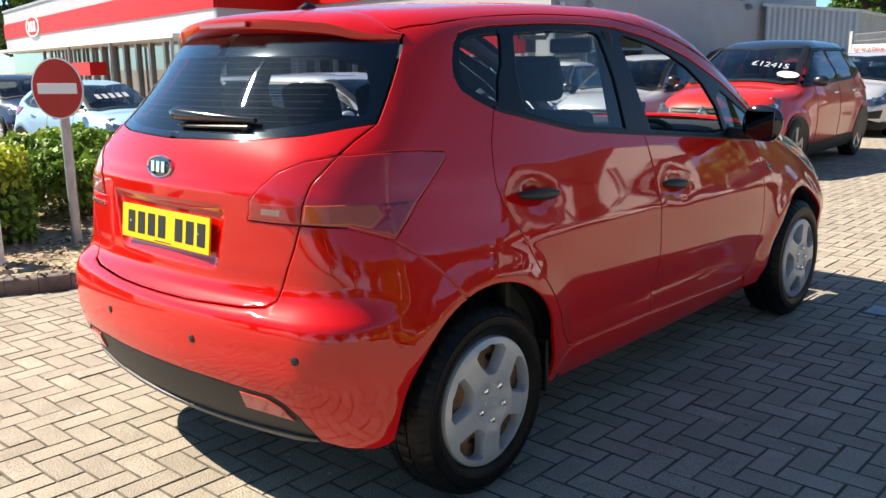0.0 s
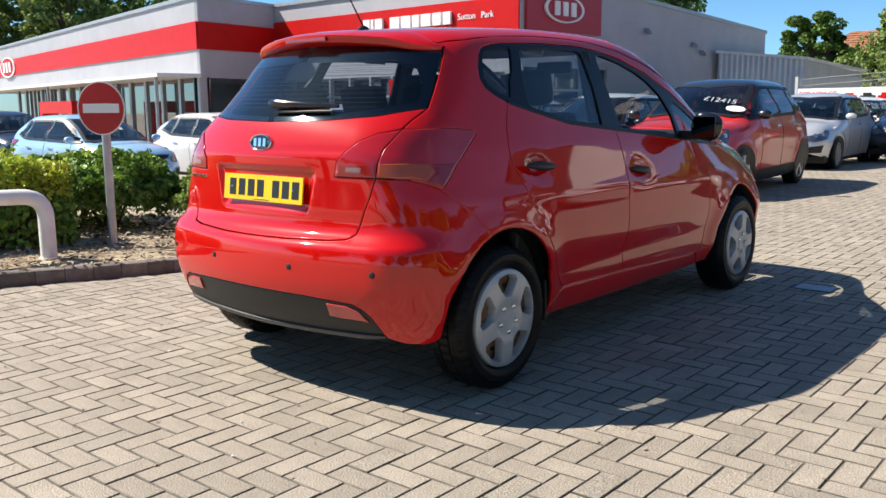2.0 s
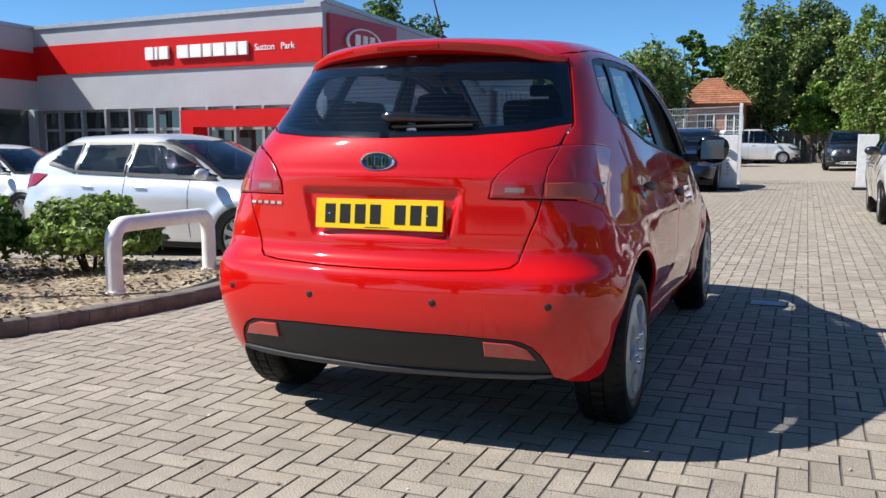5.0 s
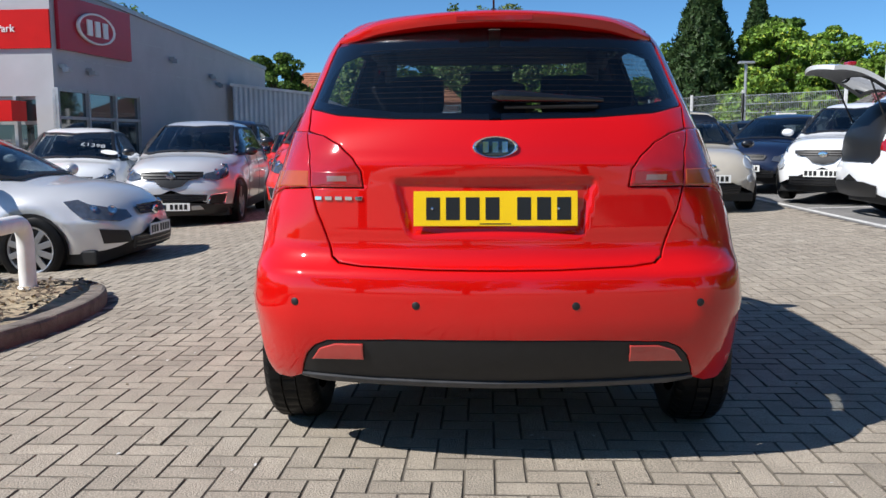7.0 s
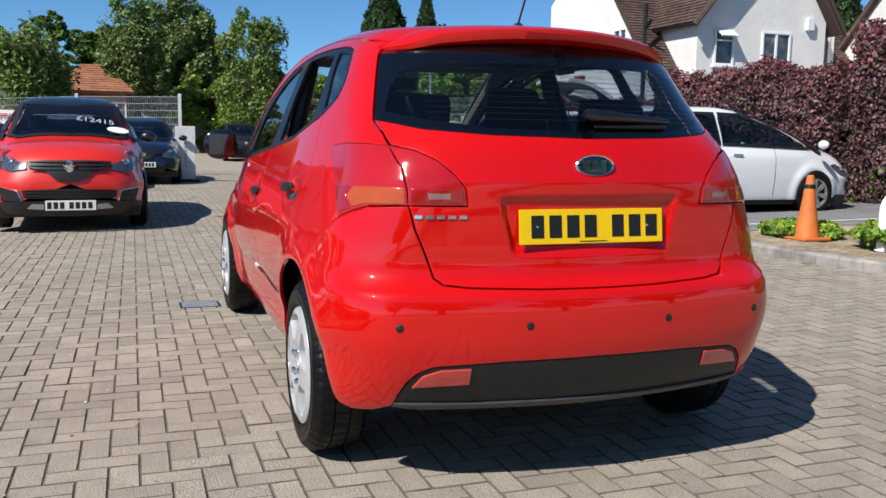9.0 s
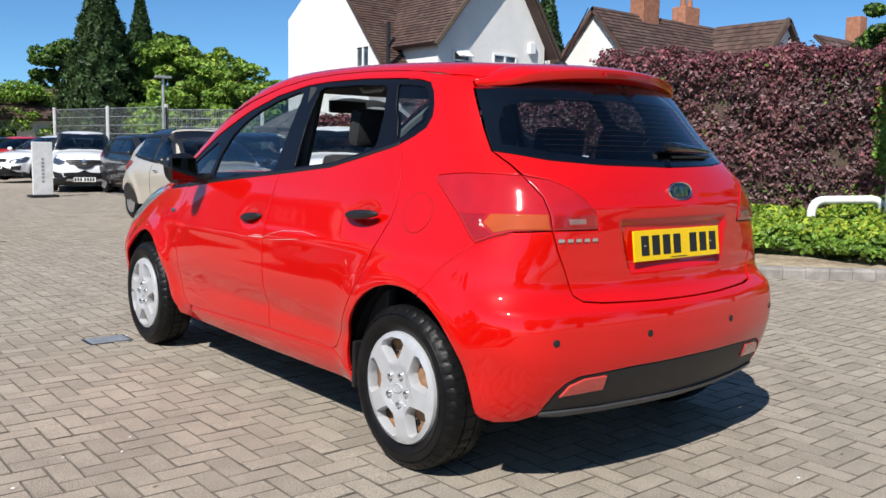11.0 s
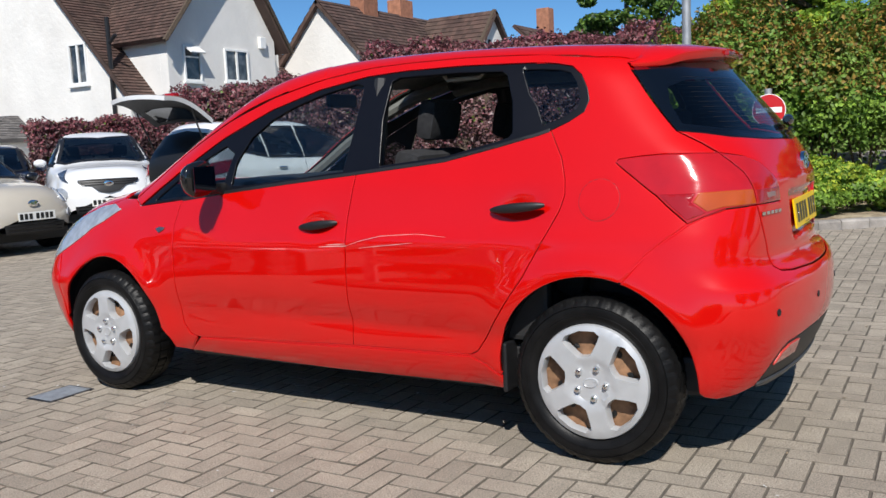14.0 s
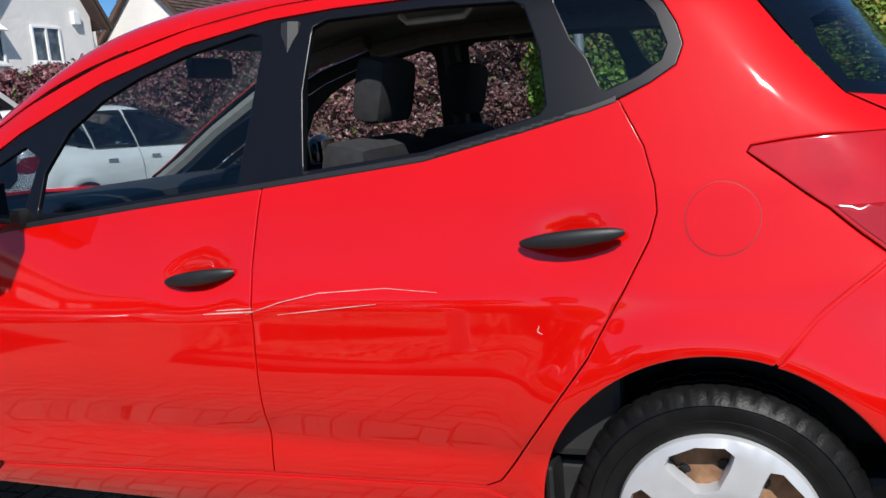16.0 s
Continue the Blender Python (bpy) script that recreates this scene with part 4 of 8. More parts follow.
tiled_roof("roof", [(10.6, 23.8, 1.88), (10.6, 22.3, 1.88), (12.2, 23.2, 2.6), (12.2, 23.8, 2.6)], GREY_TILE, bung, 14, "grey tiled roof slope")
house_window(bung, (10.9, 23.55, 1.0), (0, -1, 0), .6, .65, 2)
gw = thing("garden_wall", "white stepped garden wall", "wall")
for i in range(5):
    x, y = 6.6 + .55 * i, 25.2 - .38 * i
    box("wall_step", (x, y - .1, -.2), (x + .56, y + .1, 1.15 + .17 * i), RENDER, gw, "", .02)

for name, x, y, w, dpt, eave, ridge, mt, wallm, lab in (("orange_roofed_house", -3.2, 47, 3.2, 5, 3.1, 4.6, TILE_RED, BRICK, "orange brick house with a tiled roof"), ("hipped_house", -9.4, 46.5, 4.6, 5, 3.35, 4.95, TILE_RED, RENDER, "distant house with a red hipped roof"), ("brown_roofed_house", 10.0, 50, 9, 7, 2.6, 4.4, TILE, RENDER, "pale house with a brown roof behind trees"), ("hipped_house", -5.7, 43.5, 2.4, 3, 3.2, 3.9, TILE, RENDER, "distant white house with a hipped roof")):
    hs = thing(name, lab, "house")
    box("wall", (x - w / 2, y - dpt / 2, -.3), (x + w / 2, y + dpt / 2, eave), wallm, hs, "", .02)
    o = .35
    a, b, c, d4 = (x - w / 2 - o, y - dpt / 2 - o, eave), (x + w / 2 + o, y - dpt / 2 - o, eave), (x + w / 2 + o, y + dpt / 2 + o, eave), (x - w / 2 - o, y + dpt / 2 + o, eave)
    k = w * .2
    r0, r1 = (x - k, y, ridge), (x + k, y, ridge)
    tiled_roof("roof", [a, b, r1, r0], mt, hs, 12, "tiled roof slope", 24)
    tiled_roof("roof", [c, d4, r0, r1], mt, hs, 6, "tiled roof slope", 8)
    tiled_roof("roof", [d4, a, r0, r0], mt, hs, 8, "tiled roof slope", 10)
    tiled_roof("roof", [b, c, r1, r1], mt, hs, 8, "tiled roof slope", 10)
    for k in (-.25, .2):
        house_window(hs, (x + k * w, y - dpt / 2 - .01, eave - 1.5), (1, 0, 0), .9, 1.0, 2)

# ---- the red hatchback ----
HERO = Body(
    half=([.15, .24, .3, .36, .45, .52, .65, .8, .9, .96, 1.03, 1.08, 1.2, 1.3, 1.4, 1.48, 1.56, 1.7], [.70, .775, .803, .815, .826, .843, .858, .852, .83, .815, .796, .778, .735, .697, .657, .622, .583, .50]),
    back=([.15, .26, .30, .36, .43, .5, .57, .63, .665, .70, .73, .8, .95, 1.003, 1.033, 1.06, 1.13, 1.2, 1.3, 1.4, 1.48, 1.6], [-.50, -.585, -.615, -.648, -.675, -.69, -.692, -.688, -.676, -.632, -.616, -.612, -.609, -.610, -.600, -.592, -.560, -.512, -.432, -.352, -.288, -.19]),
    bow=([.2, .9, 1.0, 1.1, 1.2, 1.43, 1.6], [.2, .2, .22, .28, .42, .5, .5]),
    nose=([.15, .25, .4, .6, .75, .88, 1.0], [3.15, 3.27, 3.355, 3.37, 3.345, 3.27, 3.12]),
    crown=([-.7, -.3, 0, .5, 1.0, 1.4, 1.7, 2.0, 2.3, 2.6, 2.78, 2.95, 3.15, 3.3, 3.45], [1.44, 1.516, 1.555, 1.59, 1.601, 1.583, 1.526, 1.412, 1.25, 1.092, 1.04, 1.008, .955, .87, .66]),
    base=.24,
    dents=((.28, .935, .075, .04, .016, -.08), (1.215, .868, .075, .04, .016, -.09), (1.1, .47, .75, .045, .010, .03), (1.05, .80, 1.4, .03, -.005, -.03)),
    recess=(.335, .285, .768, .968, .017), front_low=.02, front_corner=.22, front_taper=.10,
)
car = thing("hatchback_car", "glossy red five-door hatchback car parked on block paving", "car")
H = HERO
S, T = H.side, H.tail

belt_line = [(2.40, .950), (2.05, .982), (1.76, 1.014), (1.41, 1.049), (1.04, 1.082), (.62, 1.122), (.39, 1.170), (.27, 1.198), (.18, 1.220)]
dlo_back = [(.115, 1.249), (.062, 1.282), (.047, 1.325), (.060, 1.37), (.088, 1.42), (.13, 1.456), (.19, 1.470)]
dlo_top = [(.326, 1.484), (.6, 1.497), (.886, 1.499), (1.068, 1.490), (1.316, 1.450), (1.573, 1.376), (1.84, 1.262), (2.112, 1.118)]
seam = [(-.06, 1.470), (.05, 1.485), (.2, 1.505), (.4, 1.522), (.6, 1.532), (.886, 1.534), (1.068, 1.528), (1.316, 1.496), (1.573, 1.434), (1.84, 1.336), (2.112, 1.205), (2.3, 1.088), (2.47, .985)]
split_line = [(1.04, 1.082), (1.061, .893), (1.062, .748), (1.072, .469), (1.079, .355)]
door_front = [(2.068, .980), (2.098, .866), (2.099, .698), (2.097, .526), (2.093, .385), (2.06, .335), (2.02, .322)]
door_back = [(.18, 1.220), (.128, 1.12), (.106, 1.04), (.102, .985), (.118, .93), (.155, .86), (.225, .735), (.330, .58), (.44, .425), (.475, .38), (.515, .362)]
belt = lambda a, b: [p for p in belt_line if a <= p[0] <= b]


def arch(hub, a0, a1, r=.372, n=22):
    """The edge of a wheel arch, from one angle to another in degrees from the front."""
    return [(hub + r * math.cos(radians(a0 + (a1 - a0) * i / n)), .322 + r * 1.01 * math.sin(radians(a0 + (a1 - a0) * i / n))) for i in range(n + 1)]


ring = lambda pts: [S(*p) for p in pts]
# tail lamp outlines, unrolled
lamp_low = [T(.604, .931), S(-.448, .925), S(-.388, .903), S(-.335, .880)]
lamp_front = [S(-.28, .925), S(-.225, .975), S(-.135, 1.045), S(-.075, 1.093), S(-.083, 1.105)]
lamp_top = [S(-.16, 1.113), S(-.227, 1.117), S(-.328, 1.116), S(-.405, 1.113)]
lamp_in_top = [T(.566, 1.098), T(.51, 1.070), T(.46, 1.025), T(.432, .985)]
lamp_in_low = [T(.424, .932)]
lamp_split = [S(-.405, 1.113), T(.610, 1.04), T(.604, .98), T(.604, .931)]
tail_edge = [S(-.405, 1.113), S(-.35, 1.15), S(-.265, 1.197), S(-.17, 1.31), S(-.085, 1.425), S(-.06, 1.470)]

for flip in (False, True):
    def skin_side(name, outline, material=RED, label="", parent=car, **k):
        k.setdefault("gap", .0018)
        k.setdefault("inner", CABIN)
        return skin(name, H, outline, material, parent, label, mirror=flip, **k)

    fdoor = skin_side("front_door", ring(split_line[::-1] + belt(1.05, 2.06)[::-1] + door_front))
    rdoor = skin_side("rear_door", ring(door_back[::-1] + belt(.19, 1.03)[::-1] + split_line))
    wing = ring(door_front[::-1] + [(2.40, .950), (2.47, .985)]) + [H.to_ring(H.over(np.array([p]))[0]) for p in ((.66, 2.62), (.655, 2.8), (.63, 2.95), (.60, 3.08))] + [S(3.03, .62), S(3.0, .45)] + ring([(2.985, .35)] + arch(2.615, 4, 176) + [(2.2, .30), (2.19, .25), (2.1, .24)])
    skin_side("front_wing", wing)
    quarter = ring(door_back) + ring([(.44, .335)]) + ring([(.372, .30)] + arch(0, 0, 108)) + ring([(-.198, .771), (-.27, .83)]) + lamp_low[:2:-1] + lamp_front + lamp_top + tail_edge + ring(seam[1:]) + ring([(2.40, .955)] + dlo_top[::-1] + dlo_back[::-1])
    qp = skin_side("rear_quarter", quarter, step=.04, edge=.02)
    skin_side("sill", ring([(2.10, .24), (2.0, .318), (1.079, .349), (.515, .357), (.44, .332), (.372, .29), (.37, .235), (1.2, .225)]), gap=.0015)
    # windows
    sash = ring([(2.39, .954)] + [(y, z + .002) for y, z in belt_line[1:]] + dlo_back + dlo_top[:-1] + [(2.112, 1.113)])
    fglass = ring([(1.64, 1.044), (1.41, 1.066), (1.115, 1.094), (1.098, 1.20), (1.075, 1.42), (1.082, 1.455), (1.12, 1.464), (1.30, 1.428), (1.45, 1.382), (1.56, 1.333), (1.665, 1.258), (1.735, 1.15), (1.745, 1.045)])
    rglass = ring([(.93, 1.112), (.62, 1.140), (.39, 1.192), (.352, 1.203), (.338, 1.222), (.355, 1.34), (.395, 1.447), (.42, 1.461), (.62, 1.473), (.90, 1.475), (.935, 1.46), (.948, 1.30)])
    qglass = ring([(.215, 1.240), (.14, 1.268), (.092, 1.298), (.080, 1.33), (.104, 1.395), (.132, 1.432), (.172, 1.446), (.330, 1.460), (.285, 1.36)])
    tglass = ring([(2.28, .978), (1.86, 1.016), (1.80, 1.035), (1.76, 1.19), (1.82, 1.225), (2.07, 1.108)])
    skin_side("window_frame", sash, SASH, "black window surround", holes=[fglass, rglass, qglass, tglass], gap=0, lift=-.004, edge=.02)
    skin_side("front_quarter_window", tglass, GLASS_DARK, "small tinted window", gap=-.002, lift=-.010, thick=0, rim=0, inner=None)
    skin_side("quarter_window", qglass, GLASS_REAR, "small tinted window", gap=-.002, lift=-.010, thick=0, rim=0, inner=None)
    if flip:
        skin_side("front_window", fglass, GLASS, "tinted side window", gap=-.002, lift=-.012, thick=0, rim=0, inner=None)
    else:
        skin_side("rear_side_window", rglass, GLASS, "tinted side window", gap=-.002, lift=-.012, thick=0, rim=0, inner=None)
    skin_side("belt_strip", ring([(2.06, .974), (1.76, 1.007), (1.41, 1.042), (1.04, 1.075), (.62, 1.115), (.39, 1.163), (.27, 1.191), (.185, 1.213), (.187, 1.228), (.27, 1.206), (.39, 1.178), (.62, 1.130), (1.04, 1.090), (1.41, 1.057), (1.76, 1.022), (2.06, .990)]), TRIM, "black window sealing strip", gap=0, lift=.002, thick=.012)
    # tail lamp
    lamp = skin_side("tail_light", lamp_low + lamp_front + lamp_top + lamp_split[1:], LENS, "red and amber wrap-around tail lamp", lift=.004, thick=.03, step=.03)
    skin_side("amber_lens", [T(.610, .934), S(-.44, .930), S(-.392, .917), S(-.345, .950), S(-.36, .982), S(-.44, .985), T(.610, .985)], AMBER, "amber indicator lens", lamp, lift=.0065, thick=.006, step=.03, gap=.001)
    skin_side("lower_lens", [S(-.388, .913), S(-.333, .890), S(-.282, .932), S(-.232, .979), S(-.352, .981), S(-.340, .950)], LENS_DARK, "dark red lower lens", lamp, lift=.0065, thick=.006, step=.03, gap=.001)
    inner_lamp = skin_side("tail_light", lamp_in_low + [T(.5, .931)] + lamp_split[:0:-1] + [S(-.405, 1.113)] + lamp_in_top, LENS, "red tail lamp on the tailgate", lift=.004, thick=.03, step=.03)
    skin_side("reversing_lens", [T(.475, .950), T(.545, .949), T(.547, .970), T(.478, .971)], CLEAR, "clear reversing lens", inner_lamp, lift=.0065, thick=.005, step=.02, edge=.01, gap=0)
    skin_side("lower_lens", [T(.432, .936), T(.598, .935), T(.599, .983), T(.44, .984)], LENS_DARK, "dark red lower lens", inner_lamp, lift=.0055, thick=.004, step=.02, gap=.001)
    # fuel flap ring, only on the near side of the driver's opposite door
    if flip:
        c = [(-.026 + .073 * math.cos(a), .965 + .073 * math.sin(a)) for a in np.linspace(0, 2 * math.pi, 40, endpoint=False)]
        skin_side("fuel_flap", ring(c), RED, "", lift=.0025, thick=.003, gap=0, rim=.003, parent=qp, edge=.012)
        skin_side("flap_gap", ring([(-.026 + (p[0] + .026) * 1.014, .965 + (p[1] - .965) * 1.014) for p in c]), TRIM, "dark gap round the fuel flap", holes=[ring(c)], lift=.0008, thick=.001, gap=0, rim=0, parent=qp, edge=.012, step=.05)
    # side repeater
    skin_side("side_repeater", ring([(2.235, .842), (2.205, .853), (2.165, .850), (2.172, .838), (2.205, .824)]), LAMP, "clear side repeater lamp", lift=.006, thick=.008, edge=.01, step=.02, gap=0)
    # bumper reflector
    skin_side("rear_reflector", [T(.424, .376), T(.424, .434), T(.52, .431), T(.575, .412), T(.606, .368), T(.52, .372)], REFLECTOR, "red bumper reflector", lift=.004, thick=.01, edge=.015, step=.03, gap=.002)
    for x in (.65, .25):
        o = H.ring(np.array([T(x, .566)]))[0]
        n = Vector(H.normal(o[None])[0])
        o = Vector(o) + n * .001
        mt = Matrix.Translation(o) @ n.to_track_quat("Z", "Y").to_matrix().to_4x4()
        if flip:
            mt = Matrix.Diagonal((-1, 1, 1, 1)) @ mt
        lathe("parking_sensor", [(-.004, .0), (-.004, .013), (.001, .0125), (.0025, .010), (.003, 0)], TRIM, car, "small black parking sensor", 20, "z", mt)
    # headlight
    skin_side("headlight", [S(2.58, .930), S(2.72, .865), S(2.86, .800), S(3.02, .72), S(3.13, .67), H.face(.52, .64), H.face(.50, .74), H.face(.56, .80), S(3.0, .88), S(2.85, .93), S(2.68, .955)], HEADLAMP, "clear headlight", lift=.005, thick=.02, gap=.001)
    # door handles
    for y0, y1, z0, z1, door in ((.165, .385, .951, .933, rdoor), (1.11, 1.315, .882, .859, fdoor)):
        pts, rad = [], []
        for i in range(15):
            t = i / 14
            y, z = y0 + (y1 - y0) * t, z0 + (z1 - z0) * t
            x = .835 + .017 * math.sin(math.pi * t) ** .6
            pts.append((x * (-1 if flip else 1), y, z))
            rad.append(.006 + .0135 * math.sin(math.pi * min(1, t * 1.02 + .0)) ** .55)
        v, f = tube_data(pts, rad, 12)
        c = {True: -1, False: 1}[flip]
        v = [Vector((c * (.838 + (abs(p.x) - .838) * .75), p.y, p.z)) for p in v]
        raw("door_handle", v, f, TRIM, door, "black plastic door handle", smooth=True)
    # mirror
    k = -1 if flip else 1
    bm = bmesh.new()
    bmesh.ops.create_uvsphere(bm, u_segments=28, v_segments=18, radius=1)
    for v in bm.verts:
        x, y, z = v.co
        p = 2.6
        r = (abs(x) ** p + abs(z) ** p) ** (1 / p) if abs(x) + abs(z) > 1e-6 else 1
        h = math.hypot(x, z)
        if h > 1e-6:
            x, z = x / r * h, z / r * h
        y = y * (.075 if y > 0 else .028)
        v.co = Vector((k * (.945 + x * .088 + (.012 * z)), 1.775 + y, 1.083 + z * .078 - .012 * x))
    if flip:
        bmesh.ops.reverse_faces(bm, faces=bm.faces[:])
    mirror_ob = part("door_mirror", bm, GLOSSY_BLACK, car, "black door mirror", smooth=True)
    bm = bmesh.new()
    add_box(bm, (-.064, -.002, -.056), (.064, .002, .056), .002)
    for v in bm.verts:
        v.co = Vector((k * (.945 + v.co.x), 1.744 + v.co.y, 1.083 + v.co.z))
    part("mirror_glass", bm, MIRROR, mirror_ob, "mirror glass")
    bm = bmesh.new()
    add_box(bm, (min(k * .76, k * .90), 1.775, 1.008), (max(k * .76, k * .90), 1.835, 1.058), .012)
    part("mirror_arm", bm, TRIM, mirror_ob, smooth=True)

# panels across the car
tailgate = skin("tailgate", H, [T(0, .676), T(.2, .677), T(.43, .684), T(.505, .692), T(.53, .71), T(.560, .80), T(.585, .86), T(.602, .931), T(.424, .931), T(.432, .985), T(.46, 1.025), T(.51, 1.070), T(.566, 1.099), S(-.407, 1.115), S(-.35, 1.152), S(-.268, 1.197), T(.60, 1.186), T(.523, 1.168), T(.324, 1.153), T(0, 1.146)], RED, car, both=True, gap=.0018, inner=CABIN, step=.0125, edge=.014)
bumper = skin("rear_bumper", H, [T(0, .674), T(.2, .675), T(.43, .682), T(.508, .690), T(.533, .708), T(.563, .80), T(.588, .86), T(.604, .929), S(-.448, .923), S(-.388, .901), S(-.337, .878), S(-.27, .828), S(-.198, .769)] + ring(arch(0, 109, 184)) + ring([(-.385, .28), (-.42, .268)]) + [T(.70, .275), T(.648, .300), T(.640, .34), T(.620, .388), T(.590, .42), T(.546, .440), T(.318, .452), T(0, .455)], RED, car, both=True, gap=.0006, inner=CABIN, step=.03, edge=.02)
skin("bumper_insert", H, [T(0, .453), T(.318, .450), T(.546, .438), T(.588, .418), T(.618, .386), T(.638, .34), T(.646, .312), T(.4, .306), T(0, .302)], TRIM, car, "black lower bumper insert", both=True, gap=.001, inner=CABIN, lift=-.003)
skin("bumper_lip", H, [T(0, .303), T(.4, .307), T(.646, .313), T(.648, .300), T(.56, .288), T(0, .280)], mat("grey_lip_plastic", (0.045, 0.046, 0.05), 0.4, spread=0.2, scale=20), car, "grey plastic lip under the bumper", both=True, gap=.0008, inner=CABIN, lift=.006)
rear_screen = skin("rear_window", H, [T(0, 1.149), T(.324, 1.156), T(.523, 1.171), T(.60, 1.189), S(-.27, 1.200), S(-.178, 1.31), S(-.095, 1.422), S(-.085, 1.45), T(.45, 1.462), T(0, 1.475)], GLASS_REAR, car, "dark tinted heated rear window", both=True, gap=.001, thick=0, rim=0, lift=-.002, step=.04)
for flip in (False, True):
    skin("window_border", H, [T(.02, 1.148), T(.324, 1.155), T(.523, 1.170), T(.60, 1.188), S(-.27, 1.199), S(-.178, 1.31), S(-.093, 1.425), S(-.083, 1.452), T(.45, 1.464), T(.02, 1.477), T(.02, 1.40), T(.46, 1.385), T(.545, 1.36), T(.585, 1.30), T(.615, 1.225), T(.50, 1.20), T(.324, 1.178), T(.02, 1.168)], GLOSSY_BLACK, rear_screen, "black printed border", gap=0, thick=.002, rim=0, lift=-.006, step=.03, edge=.02, mirror=flip)
for i in range(13):
    z = 1.195 + .0155 * i
    w = .57 - .0035 * i
    q = np.array([T(x, z) for x in np.linspace(0, w, 14)])
    p = H.ring(q) - H.normal(H.ring(q)) * .004
    pts = [Vector((-a[0], a[1], a[2])) for a in p[:0:-1]] + [Vector(a) for a in p]
    tube("heating_wire", pts, .0006, TRIM, rear_screen, sides=3)

edge_pts = [H.cast((0, y, z), (1, 0, 0))[0] for y, z in seam]
side_x = [(float(p[0]), float(p[1])) for p in edge_pts]
roof_front = [(.56, 1.56), (.45, 1.63), (.3, 1.685), (.15, 1.715), (0, 1.725)]
roof_side = [p for p in side_x if p[1] < 1.45]
roof = skin("roof", H, [(0, -.20), (.2, -.19), (.4, -.15), (.54, -.08)] + roof_side[1:] + [(H.cast((0, 1.5, 1.454), (1, 0, 0))[0][0], 1.5)] + roof_front, RED, car, both=True, view="over", gap=0, rim=0, inner=LINER)
ws_side = [(H.cast((0, 1.5, 1.454), (1, 0, 0))[0][0], 1.5)] + [p for p in side_x if 1.5 < p[1] < 2.45] + [(.70, 2.44), (.66, 2.56), (.5, 2.66), (.3, 2.715), (0, 2.74)]
skin("windscreen", H, roof_front[::-1] + ws_side, GLASS_CLEAR, car, "clear windscreen", both=True, view="over", gap=0, thick=0, rim=0, lift=-.004)
pillar = [p for p in side_x if 1.3 < p[1] < 2.5]
skin("screen_pillar", H, [(x - .004, y) for x, y in pillar] + [(x - .10 + .03 * max(0, y - 1.8), y + .02) for x, y in pillar[::-1]], RED, car, "red pillar beside the windscreen", view="over", gap=0, inner=CABIN, thick=.005, lift=.001)
skin("screen_pillar", H, [(x - .004, y) for x, y in pillar] + [(x - .10 + .03 * max(0, y - 1.8), y + .02) for x, y in pillar[::-1]], RED, car, "red pillar beside the windscreen", view="over", gap=0, inner=CABIN, thick=.005, lift=.001, mirror=True)
skin("bonnet", H, [(0, 2.755), (.3, 2.73), (.5, 2.675), (.66, 2.62), (.655, 2.8), (.63, 2.95), (.60, 3.08), (.45, 3.19), (.25, 3.24), (0, 3.255)], RED, car, both=True, view="over", gap=.002, inner=CABIN)
skin("front_bumper", H, [H.face(0, .80), H.face(.25, .79), H.face(.45, .76), H.to_ring(H.over(np.array([(.60, 3.09)]))[0]), S(3.035, .62), S(3.005, .45), S(2.99, .30), S(3.02, .24), H.face(.5, .2), H.face(0, .19)], RED, car, both=True, gap=.002, inner=CABIN)
skin("front_grille", H, [H.face(0, .32), H.face(.45, .33), H.face(.5, .42), H.face(.4, .48), H.face(0, .49)], TRIM, car, "black lower grille", both=True, lift=.003, gap=0)

for flip in (False, True):
    skin("roof_corner", H, [(.30, -.20), (.48, -.165), (.560, -.09), (.592, .0), (.605, .12), (.61, .28), (.30, .28)], RED, car, "", view="over", gap=0, rim=0, lift=-.0035, thick=.004, mirror=flip)
# roof spoiler over the rear window
rows_sp = []
for i in range(41):
    x = -.572 + 1.144 * i / 40
    a = abs(x)
    k = min(1, max(0, (a - .40) / .172))
    k = k * k * (3 - 2 * k)
    y0, yt = -.13 + .22 * a**2, -.33 + .55 * a**2
    z0 = float(HERO.over(np.array([(x, y0)]))[0][2])
    zt = 1.515 - .15 * a**2
    yb, zb = -.25 + .48 * a**2, 1.462 - .10 * a**2
    # the ends run down into the side of the tailgate
    q = HERO.ring(np.array([HERO.tail(a, 1.448), HERO.tail(a, 1.424)]))
    yt, zt = yt + (q[0][1] - .016 - yt) * k, zt + (q[0][2] + .004 - zt) * k
    yb, zb = yb + (q[1][1] + .006 - yb) * k, zb + (q[1][2] - zb) * k
    lip = 1 - .45 * k
    z0 -= .012 * k
    prof = [(y0 + .03, z0 + .0), (y0 - .03, z0 - .001), (y0 * .6 + yt * .4, z0 * .62 + zt * .38 + .006), (y0 * .3 + yt * .7, z0 * .3 + zt * .7 + .005), (yt + .012, zt + .002), (yt, zt - .004), (yt + .001, zt - .018 * lip), (yt + .008, zt - .034 * lip), (yt + .03 * lip, zt - .042 * lip), (yb * .6 + yt * .4, zb * .6 + (zt - .045 * lip) * .4), (yb, zb), (yb + .05, zb + .03)]
    rows_sp.append([(x, y, z) for y, z in prof])
n = len(rows_sp[0])
sv = [p for r in rows_sp for p in r]
sf = [(i * n + j, (i + 1) * n + j, (i + 1) * n + j + 1, i * n + j + 1) for i in range(40) for j in range(n - 1)]
sf += [tuple(range(n)), tuple(range(40 * n, 41 * n))[::-1]]
